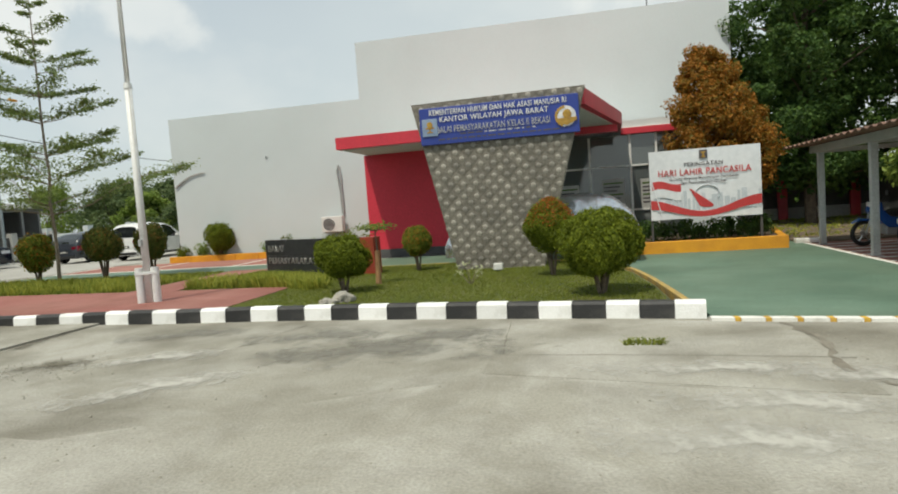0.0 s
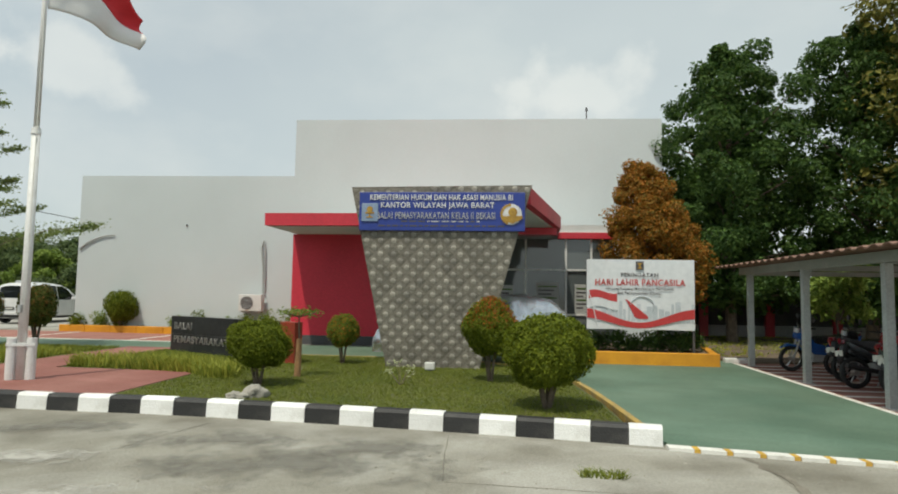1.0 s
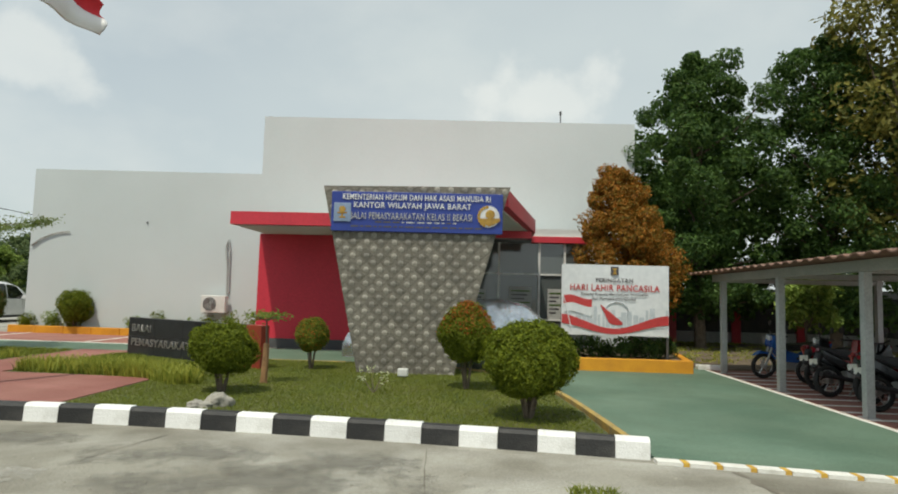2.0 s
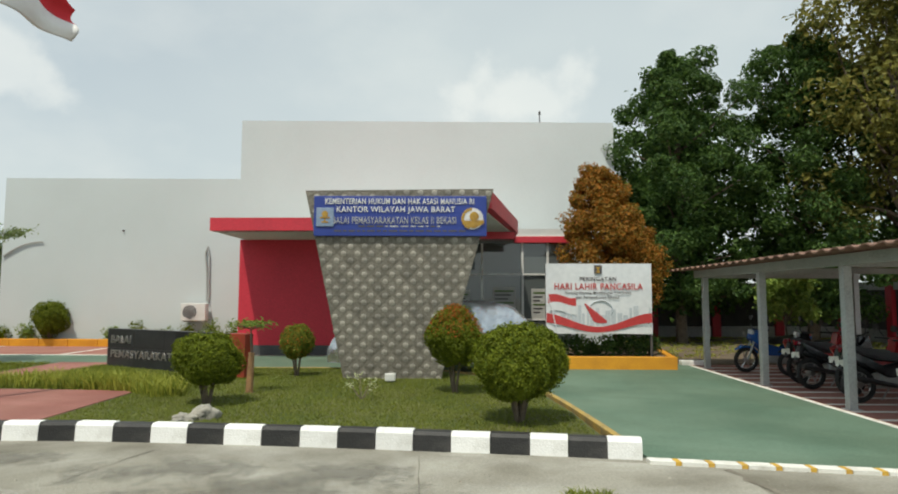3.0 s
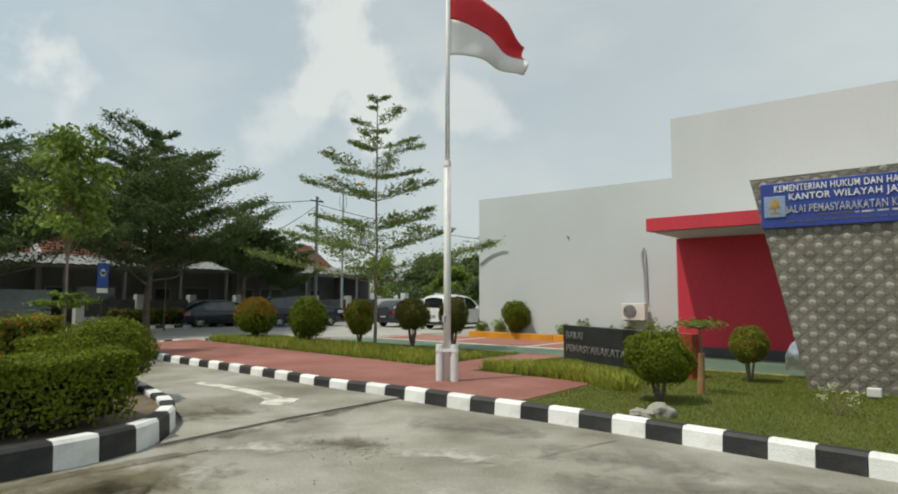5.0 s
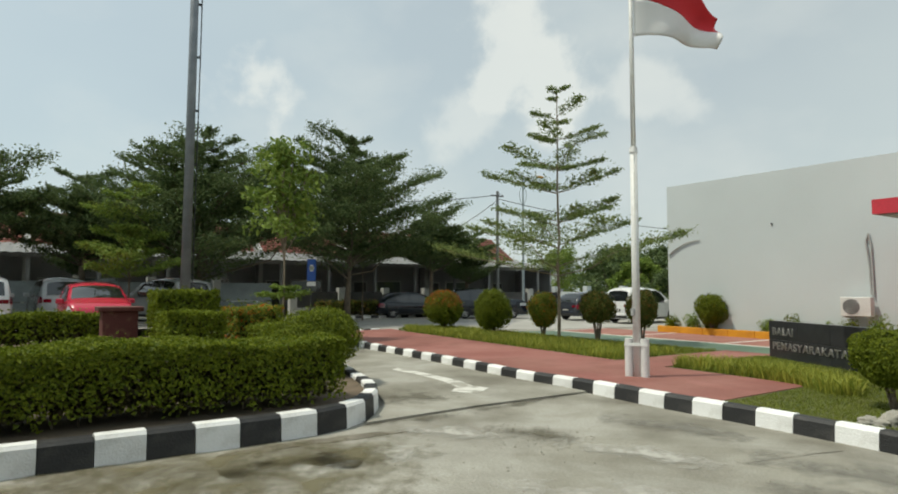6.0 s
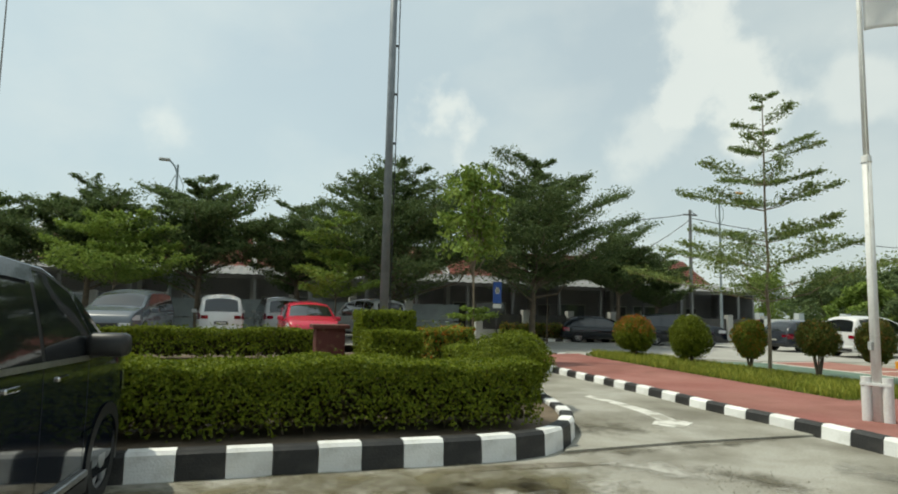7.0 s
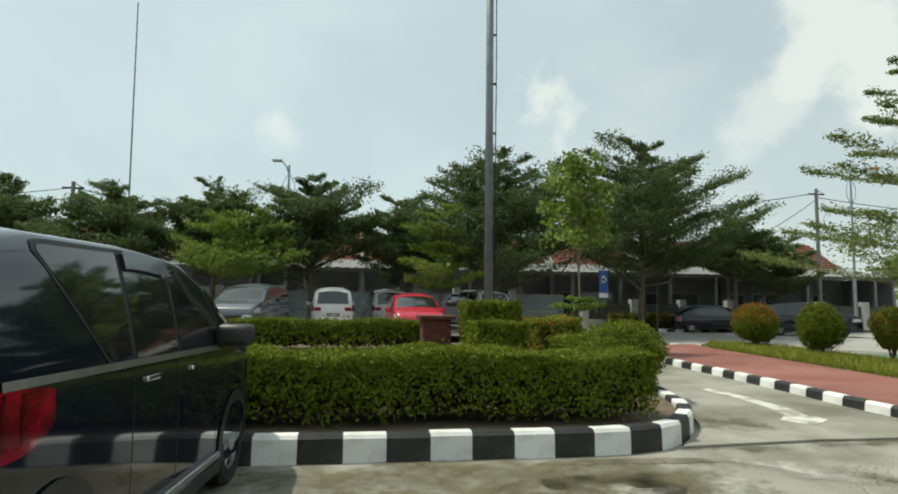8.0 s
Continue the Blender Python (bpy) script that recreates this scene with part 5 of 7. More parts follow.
grass("tall_grass", EDGE_BED, 5200, 0.23, 0.017, 0.17, 2, M_TALL, "tufts of tall yellow-green ornamental grass before the name wall", 0.4, 170)
STRIP = [(-22.6, 13.1), (-20.9, 12.2), (-10.85, 11.4), (-10.9, 13.4), (-20.5, 14.4)]
grass("tall_grass", STRIP, 12000, 0.19, 0.018, 0.165, 3, M_TALL, "tufts of yellow-green grass along the footpath", 0.35, 800)
grass("strip_grass", [(-23.0, 15.0), (-22.8, 13.1), (-21.0, 12.2), (-10.9, 11.4), (-10.9, 15.0)], 40000, 0.07, 0.014, 0.165, 4, M_GRASS, "short grass of the planting strip", 0.6)
grass("verge_grass", [(3.8, 17.6), (12, 17.8), (14, 30), (4, 30)], 9000, 0.07, 0.03, 0.05, 5, M_TALL, "dry grass on the earth under the trees", 0.6, 900)
grass("weed", [(-0.95, 6.55), (-0.55, 6.55), (-0.55, 6.75), (-0.95, 6.75)], 260, 0.05, 0.012, 0.0, 6, M_GRASS, "patch of weeds growing from the concrete", 0.9)


def hedge(name, x0, x1, y0, y1, z0, z1, n, seed, label, material=M_LEAF, size=0.062, rot=0, org=None):
    """A clipped hedge: leaves over the top and sides of a soft block, bare twigs low down."""
    rng = np.random.default_rng(seed)
    o = empty(name, pose(*(org or (0, 0, 0)), 0, 0, rot), label, "hedge")
    w, l, h = x1 - x0, y1 - y0, z1 - z0
    areas = np.array([w * l * 1.3, l * h, l * h, w * h, w * h])
    f = rng.choice(5, n, p=areas / areas.sum())
    u, v = rng.random(n), rng.random(n)
    dep = 0.2 * rng.random(n) ** 2 + 0.09 * np.maximum(0, np.sin(23 * u * (y1 - y0) / 2) * np.sin(11 * v + 9 * u)) * rng.random(n) ** 0.5
    P, N = np.zeros((n, 3)), np.zeros((n, 3))
    for k in range(5):
        q = f == k
        if k == 0:
            P[q] = np.column_stack([x0 + w * u[q], y0 + l * v[q], z1 - dep[q]])
            N[q] = (0, 0, 1)
        elif k in (1, 2):
            sgn = 1 if k == 1 else -1
            P[q] = np.column_stack([(x1 if k == 1 else x0) - sgn * dep[q], y0 + l * u[q], z0 + h * (0.04 + 0.96 * v[q] ** 0.5)])
            N[q] = (sgn, 0, 0.25)
        else:
            sgn = 1 if k == 3 else -1
            P[q] = np.column_stack([x0 + w * u[q], (y1 if k == 3 else y0) - sgn * dep[q], z0 + h * (0.04 + 0.96 * v[q] ** 0.5)])
            N[q] = (0, sgn, 0.25)
    cx, cy = (x0 + x1) / 2, (y0 + y1) / 2
    bulge = 1 + 0.035 * np.sin(3.3 * P[:, 1] + seed) + 0.03 * np.sin(7.7 * P[:, 1] + 2 * P[:, 2] * 4) + 0.02 * np.sin(13 * P[:, 0] + 5 * P[:, 1])
    P[:, 0] = cx + (P[:, 0] - cx) * bulge
    P[:, 2] += 0.035 * np.sin(2.1 * P[:, 1] + seed) + 0.02 * np.sin(6.1 * P[:, 1] + 4 * P[:, 0])
    V, F = leaves(P, N, size, rng, 0.6, 0.55)
    # Inner leaves get a darker brown that paints the shade inside the hedge.
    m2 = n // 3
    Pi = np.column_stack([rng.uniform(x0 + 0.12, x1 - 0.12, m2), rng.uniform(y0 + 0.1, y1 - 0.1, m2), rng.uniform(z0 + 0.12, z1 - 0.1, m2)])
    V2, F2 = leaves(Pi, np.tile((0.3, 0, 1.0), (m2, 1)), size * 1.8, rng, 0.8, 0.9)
    m3 = int(l * 40)
    Pt = np.column_stack([rng.uniform(x0 + 0.02, x1 - 0.02, m3), rng.uniform(y0, y1, m3), z1 + 0.13 * rng.random(m3) ** 2])
    V3, F3 = leaves(Pt, rng.normal(size=(m3, 3)) + np.array((0, 0, 0.6)), size * 1.15, rng, 0.42, 0.5)
    raw("foliage", V.tolist() + V3.tolist(), F.tolist() + (F3 + len(V)).tolist(), material, o)
    tagged(raw("shaded_dry_inner_leaves", V2.tolist(), F2.tolist(), M_LEAF_DRY_SHADE, o, "dry brown leaves inside the hedge, coloured darker for its inner shade"), kind="stuff")
    bm = bmesh.new()
    for k in range(max(4, int(l * 3))):
        y = y0 + 0.1 + (l - 0.2) * rng.random()
        x = cx + (rng.random() - 0.5) * w * 0.6
        tube(bm, (x, y, z0 - 0.12), (x + rng.normal() * 0.08, y + rng.normal() * 0.1, z0 + h * 0.6), 0.014, 0.006, 5)
    tagged(part("twig", bm, M_BARK, o), kind="stuff")
    return o


hedge("hedge", -10.3, -9.1, -9.0, 4.55, 0.2, 1.0, 105000, 41, "long clipped green hedge on the traffic island", M_LEAF, 0.048)
hedge("hedge", -20.4, -19.5, -9.0, 3.0, 0.2, 1.0, 22000, 42, "clipped hedge along the back of the traffic island", M_LEAF, 0.085)
hedge("hedge", -17.6, -16.2, 3.5, 4.75, 0.2, 1.55, 7500, 43, "taller clipped green hedge block on the island", M_LEAF, 0.075)
hedge("hedge", -15.3, -14.2, 3.35, 4.4, 0.2, 1.15, 6000, 44, "low light green hedge block on the island", M_LEAF, 0.07)
hedge("hedge", -16.2, -14.9, 4.75, 5.75, 0.2, 1.25, 5500, 45, "clipped bush with reddish leaves on the island", M_LEAF_RED, 0.07)
hedge("hedge", -13.6, -12.4, 4.6, 5.5, 0.2, 0.95, 4800, 47, "low clipped hedge at the end of the island", M_LEAF, 0.065)
ball_bush((-12.0, 5.3, 0.2), 0.72, 0.78, 0.5, "broad dome of clipped green leaves at the island's end", M_LEAF, 9000, 0.062, 46, 0.03)

# rusty pedestal box
ped = empty("pedestal", pose(-18.2, 3.0, 0.18), "rusty red-brown pedestal box with peeling paint", "pedestal")
part("body", box(bmesh.new(), (-0.36, -0.36, 0), (0.36, 0.36, 0.92), 0.02), M_RUST_BOX, ped)
part("cap", box(bmesh.new(), (-0.46, -0.46, 0.922), (0.46, 0.46, 1.02), 0.015), M_RUST_BOX, ped)


def limb(bm, p0, p1, r0, r1, rng, n=5, wob=0.06):
    """A bent, tapering limb."""
    p0, p1 = Vector(p0), Vector(p1)
    l = (p1 - p0).length
    pts = [p0.lerp(p1, k / n) + Vector(rng.normal(0, wob * l / n, 3)) * (0 < k < n) for k in range(n + 1)]
    for k in range(n):
        a, b = r0 + (r1 - r0) * k / n, r0 + (r1 - r0) * (k + 1) / n
        tube(bm, pts[k], pts[k + 1], a, b, 8 if a > 0.06 else 5)
    return pts


def layered_tree(loc, height, reach, seed, label, material=M_LEAF_FEATHER, tiers=6, low=0.32, per=5, leaf=0.085, dens=1.0, trunk=0.08, bark=M_BARK, up=0.12, conic=0.75, pad=0.2, jit=0.015, power=1.0):
    """A tree with whorls of level branches carrying flat sprays of small leaves."""
    rng = np.random.default_rng(seed)
    o = empty("tree", pose(*loc), label, "tree")
    bm = bmesh.new()
    tip = height * (1 if power == 1 else 0.99)
    stem = limb(bm, (0, 0, -0.1), (0, 0, tip), trunk, 0.012, rng, 10, 0.035)
    PP, NN = [], []
    for k in range(tiers):
        f = k / max(1, tiers - 1)
        z = height * (low + ((0.97 if power == 1 else 0.93) - low) * f)
        R = reach * (1 - conic * f ** power) * (0.85 + 0.3 * rng.random())
        a0 = rng.random() * 6.28
        nb = per if f < 0.8 else max(3, per - 2)
        for j in range(nb):
            a = a0 + 6.283 * j / nb + rng.normal(0, 0.22)
            l = R * (0.7 + 0.5 * rng.random())
            zz = z + rng.normal(0, height * jit)
            end = Vector((l * math.cos(a), l * math.sin(a), zz + up * l + rng.normal(0, 0.04) * l))
            u = min(0.999, max(0.0, (min(zz, tip) - 0.04 + 0.1) / (tip + 0.1))) * (len(stem) - 1)
            start = Vector(stem[int(u)]).lerp(Vector(stem[int(u) + 1]), u - int(u))
            limb(bm, start, end, max(0.012, trunk * 0.32 * (1 - 0.6 * f)), 0.006, rng, 4, 0.08)
            ax = np.asarray(end) - np.asarray(start)
            side = np.array((-math.sin(a), math.cos(a), 0))
            ns = int(14 * l * dens) + 6
            t0 = 0.12 + 0.88 * rng.random(ns) ** 0.8
            sg = np.where(rng.random(ns) < 0.5, -1.0, 1.0)
            ln = l * pad * (0.5 + 1.1 * np.sin(np.pi * np.clip(t0, 0, 1) ** 0.9)) * (0.6 + 0.6 * rng.random(ns)) + 0.06
            d = side[None] * sg[:, None] * 0.8 + unit(ax[None])[0][None] * 0.62 + rng.normal(0, 0.12, (ns, 3))
            d[:, 2] += 0.12
            nl = 9
            u = (np.arange(nl)[None] + rng.random((ns, nl))) / nl
            base = (np.asarray(start)[None] + ax[None] * t0[:, None])[:, None] + d[:, None] * (ln[:, None] * u)[:, :, None]
            base = base.reshape(-1, 3) + rng.normal(0, 0.02 + 0.3 * leaf, (ns * nl, 3)) * np.array((1, 1, 0.6))
            PP.append(base)
            NN.append(np.tile((0, 0, 1.0), (ns * nl, 1)))
    part("trunk", bm, bark, o)
    leafy("crown", np.concatenate(PP), np.concatenate(NN), leaf, rng, material, o, aspect=0.45, wild=0.55)
    return o


def broad_tree(loc, height, spread, seed, label, material, n_clumps=16, leaf=0.16, dens=420, trunk=0.16, low=0.3, bark=M_BARK, size=0.24, shape=None):
    """A tree with a branching trunk and a crown of many leafy clumps."""
    rng = np.random.default_rng(seed)
    o = empty("tree", pose(*loc), label, "tree")
    bm = bmesh.new()
    fork = height * low
    limb(bm, (0, 0, -0.1), (rng.normal(0, 0.1), rng.normal(0, 0.1), fork), trunk, trunk * 0.75, rng, 4, 0.04)
    PP, NN = [], []
    for k in range(n_clumps):
        f = (k + 0.5) / n_clumps
        z = height * (low + (0.98 - low) * f ** 0.85)
        prof = math.sin(math.pi * min(1, 0.18 + 0.8 * f)) if shape is None else shape(f)
        a = 2.4 * k + rng.normal(0, 0.3)
        rr = spread * prof * (0.35 + 0.65 * rng.random())
        c = np.array((rr * math.cos(a), rr * math.sin(a), z))
        limb(bm, (0, 0, min(fork, z) * (0.75 + 0.25 * rng.random())), c, trunk * 0.38, 0.02, rng, 5, 0.1)
        s = size * height * (0.55 + 0.5 * rng.random()) * (0.75 + 0.35 * prof)
        for sub in range(4):
            cc = c + rng.normal(0, s * 0.42, 3) * np.array((1, 1, 0.75))
            P, N = clump(cc, (s * 0.62, s * 0.62, s * 0.5), int(dens * 0.3), rng, seed + k + sub, 0.3, 0.7)
            PP.append(P)
            NN.append(N + np.array((0, 0, 0.5)))
    part("trunk", bm, bark, o)
    leafy("crown", np.concatenate(PP), np.concatenate(NN), leaf, rng, material, o, aspect=0.55, wild=0.6)
    return o


# the young whorled tree on the planting strip
layered_tree((-15.3, 14.05, 0.17), 7.5, 3.0, 51, "slender young tree with level whorls of feathery branches", M_LEAF_WHORL, tiers=8, low=0.27, per=5, leaf=0.085, dens=2.4, trunk=0.055, bark=M_BARK_PALE, conic=0.84, up=0.24, pad=0.17)
# street trees beyond the island
for i, (x, y, h, r, s) in enumerate(((-30.5, 14.4, 9.5, 4.5, 61), (-30.0, 7.2, 8.2, 4.2, 62), (-31.5, 3.0, 6.3, 2.7, 63), (-31.0, -1.2, 7.0, 3.5, 64), (-31.5, -5.6, 6.6, 3.2, 65), (-31.0, -9.8, 6.4, 3.2, 66), (-32, -15.0, 6.7, 3.4, 67), (-33.0, 20.8, 6.1, 2.5, 68), (-35.0, 24.8, 5.2, 1.9, 69))):
    layered_tree((x, y, 0.0), h, r, s, "street tree with layered dark green crown beside the parked cars", M_LEAF_FEATHER, tiers=12, low=0.5 if i > 6 else (0.3 if i < 2 else 0.4), per=9 if i < 2 else 7, leaf=0.135, dens=2.3, trunk=0.17, conic=0.88, up=0.42, pad=0.26, jit=0.06, power=1.5)
layered_tree((-27.0, 4.2, 0.0), 5.0, 1.7, 71, "young light green tree beside the red car", M_LEAF_LIGHT, tiers=5, low=0.4, per=6, leaf=0.13, dens=2.0, trunk=0.05, conic=0.4, up=0.3, pad=0.3)
layered_tree((-28.5, -4.0, 0.0), 4.7, 2.3, 72, "young light green tree in the car park", M_LEAF_LIGHT, tiers=4, low=0.5, per=7, leaf=0.14, dens=2.2, trunk=0.06, conic=0.45, up=0.35, pad=0.3)
layered_tree((-32.0, 15.9, 0.0), 4.0, 2.4, 73, "small flat-topped street tree with a thin stem", M_LEAF_FEATHER, tiers=3, low=0.75, per=7, leaf=0.12, dens=2.0, trunk=0.05, conic=0.3, up=0.22, pad=0.3)
broad_tree((-19.1, 7.15, 0.18), 5.7, 1.05, 74, "young staked tree with light green leaves", M_LEAF_LIGHT, 18, 0.17, 130, 0.035, 0.52, M_BARK_PALE, 0.11, lambda f: 0.9 - 0.45 * f)
stake = tagged(link("tree_stake", tube(bmesh.new(), (-19.05, 7.0, 0.15), (-19.0, 7.05, 0.75), 0.05, 0.05, 8), M_BARK), "short wooden stake beside the young tree", "stake")
layered_tree((-19.4, 7.3, 0.18), 1.5, 0.55, 75, "low sapling with pale flat leaves beside a stake", M_LEAF_LIGHT, tiers=2, low=0.85, per=6, leaf=0.11, dens=2.0, trunk=0.015, conic=0.3, up=0.05)


def puffy_tree(loc, height, base, radius, seed, label, material, n, puff, leaf, per, trunk, prof, lean=0.0, tight=False):
    """A tree whose crown is built of many separate leafy puffs, lit on top and dark between."""
    rng = np.random.default_rng(seed)
    o = empty("tree", pose(*loc), label, "tree")
    bm = bmesh.new()
    limb(bm, (0, 0, -0.1), (lean * 0.8, 0, height * 0.86), trunk, trunk * 0.2, rng, 9, 0.03)
    PP, NN, QQ = [], [], []
    for k in range(n):
        f = ((k + 0.5) / n) ** 1.15
        a = 2.39996 * k + rng.normal(0, 0.25)
        R = radius * prof(f)
        rr = R * (0.5 + 0.5 * rng.random() ** 0.5 if tight else 0.25 + 0.95 * rng.random() ** 0.6)
        c = np.array((lean * f + rr * math.cos(a), rr * math.sin(a), base + (height - base) * f + rng.normal(0, 0.25 * puff)))
        if k % 3 == 0:
            limb(bm, (lean * 0.7 * f, 0, max(base * 0.7, c[2] * 0.8)), c, trunk * 0.3, 0.012, rng, 4, 0.08)
        q = puff * (0.65 + 0.6 * rng.random()) * (0.7 + 0.3 * prof(f))
        P, N = clump(c, (q, q, q * 0.8), per, rng, seed + k, 0.28, 0.5)
        PP.append(P)
        NN.append(N + np.array((0, 0, 0.45)))
        QQ.append(np.array((lean * f, 0, c[2])) + rng.normal(0, 0.33 * R, (per // 7, 3)) * np.array((1, 1, 0.3)) - np.array((0, 0, 0.5 * puff)))
    part("trunk", bm, M_BARK, o)
    V, F = leaves(np.concatenate(PP), np.concatenate(NN), leaf, rng, 0.55, 0.55)
    Q = np.concatenate(QQ)
    V2, F2 = leaves(Q, np.tile((0, 0, 1.0), (len(Q), 1)), leaf * 1.4, rng, 0.7, 0.9)
    raw("crown", V.tolist() + V2.tolist(), F.tolist() + (F2 + len(V)).tolist(), material, o)
    return o


# orange-leaved tree behind the banner
cone = lambda f: 0.78 + 0.22 * f / 0.25 if f < 0.25 else 1 - 0.84 * ((f - 0.25) / 0.75) ** 2.0
puffy_tree((2.25, 17.75, 0.15), 4.85, 1.45, 1.2, 81, "dense conical tree with orange-brown and olive leaves", M_LEAF_ORANGE, 120, 0.3, 0.08, 300, 0.09, cone, -0.5, True)
# tall dark trees behind the motorcycle shelter
column = lambda f: 0.75 + 0.25 * math.sin(math.pi * min(1, f * 1.3)) if f < 0.7 else 0.96 - 0.72 * ((f - 0.7) / 0.3) ** 1.4
puffy_tree((5.9, 23.5, 0.0), 10.4, 1.6, 2.3, 82, "tall broadleaf tree with glossy deep green crown", M_LEAF_DEEP, 76, 0.56, 0.135, 600, 0.2, column)
puffy_tree((9.9, 22.5, 0.0), 10.6, 1.4, 2.3, 83, "tall broadleaf tree with deep green crown behind the shelter", M_LEAF_DEEP, 76, 0.6, 0.135, 600, 0.2, column)
broad_tree((12.0, 20.5, 0.0), 13.5, 3.0, 84, "tall tree with olive leaves and bare limbs", M_LEAF_OLIVE, 34, 0.22, 430, 0.2, 0.3, M_BARK, 0.12)
broad_tree((15.0, 24.0, 0.0), 11.5, 3.0, 85, "tall dark tree behind the shelter", M_LEAF_DEEP, 30, 0.26, 520, 0.22, 0.2, M_BARK, 0.14)
broad_tree((7.5, 28.0, 0.0), 9.5, 3.4, 86, "dark broadleaf tree further back", M_LEAF_DEEP, 26, 0.28, 480, 0.2, 0.12, M_BARK, 0.16)
broad_tree((3.6, 29.5, 0.0), 8.5, 2.4, 87, "dark tree behind the tall building", M_LEAF_DEEP, 20, 0.28, 420, 0.18, 0.15, M_BARK, 0.16)
broad_tree((6.6, 17.75, 0.05), 2.4, 0.85, 88, "leafy light green shrub behind the motorcycles", M_LEAF_LIGHT, 14, 0.16, 220, 0.03, 0.5, M_BARK, 0.2)
# wild greenery and palms left of the building
for i, (x, y, h, r, s) in enumerate(((-24.5, 37, 4.2, 3.2, 91), (-28.5, 40, 4.8, 3.4, 92), (-21.5, 35.0, 3.8, 2.6, 93), (-33, 42, 5.0, 3.5, 94), (-19.2, 33, 3.6, 2.4, 95), (-26.8, 36, 3.6, 2.6, 96), (-31, 37.5, 3.8, 2.8, 97), (-36, 40, 4.6, 3.2, 98), (-17.5, 31.5, 3.4, 2.0, 99), (-40, 46, 5.4, 3.6, 111), (-45, 51, 6.0, 3.8, 112), (-30, 47, 5.8, 3.4, 113), (-50, 48, 5.8, 3.8, 114), (-22.5, 43, 5.4, 3.0, 115))):
    broad_tree((x, y, 0), h, r, s, "wild green bushes and small trees beyond the wall", M_LEAF_FEATHER if i % 2 else M_LEAF_LIGHT, 18, 0.2, 620, 0.1, 0.06, M_BARK, 0.24)


def palm(loc, h, seed):
    rng = np.random.default_rng(seed)
    o = empty("palm_tree", pose(*loc), "distant coconut palm with drooping fronds", "palm tree", "distant palms")
    bm = bmesh.new()
    limb(bm, (0, 0, 0), (0.3, 0.1, h), 0.15, 0.1, rng, 6, 0.03)
    part("trunk", bm, M_BARK, o)
    PP, NN = [], []
    for k in range(16):
        a = 6.283 * k / 16 + rng.normal(0, 0.1)
        l, rise = 2.3 + 0.5 * rng.random(), rng.uniform(0.0, 1.1)
        t = rng.random(110)
        x = l * t
        z = h + rise * x * 0.6 - 0.42 * x ** 2 * (0.6 + 0.3 * rng.random())
        q = rng.normal(0, 0.2, 110) * np.sin(np.pi * np.minimum(1, t + 0.15))
        PP.append(np.column_stack([0.3 + x * math.cos(a) - q * math.sin(a), 0.1 + x * math.sin(a) + q * math.cos(a), z - 0.4 * np.abs(q)]))
        NN.append(np.tile((0, 0, 1.0), (110, 1)))
    leafy("fronds", np.concatenate(PP), np.concatenate(NN), 0.42, rng, M_LEAF_DEEP, o, aspect=0.14, wild=0.4)
    return o


palm((-29.5, 43.0, 0), 5.8, 101)
palm((-33.5, 47.0, 0), 6.2, 102)
palm((-38.0, 55.0, 0), 7.0, 103)


# ---- cars ----
def curve_at(pts, s):
    """A smooth line through (s, value) points."""
    for (a, u), (b, v) in zip(pts, pts[1:]):
        if s <= b:
            t = (s - a) / (b - a)
            return u + (v - u) * (t * t * (3 - 2 * t) * 0.35 + t * 0.65)
    return pts[-1][1]


SHAPES = {
    "mpv": [(0, 0.5), (0.012, 0.6), (0.035, 0.74), (0.065, 0.91), (0.1, 0.965), (0.2, 0.995), (0.4, 1.0), (0.55, 0.98), (0.66, 0.91), (0.82, 0.655), (0.93, 0.59), (0.985, 0.5), (1, 0.4)],
    "suv": [(0, 0.5), (0.01, 0.6), (0.03, 0.76), (0.05, 0.92), (0.08, 0.975), (0.2, 1.0), (0.4, 1.0), (0.54, 0.98), (0.63, 0.91), (0.765, 0.675), (0.93, 0.62), (0.985, 0.54), (1, 0.4)],
    "hatch": [(0, 0.5), (0.012, 0.6), (0.05, 0.78), (0.12, 0.93), (0.2, 0.985), (0.4, 1.0), (0.52, 0.98), (0.62, 0.91), (0.8, 0.66), (0.93, 0.575), (0.985, 0.48), (1, 0.38)],
}


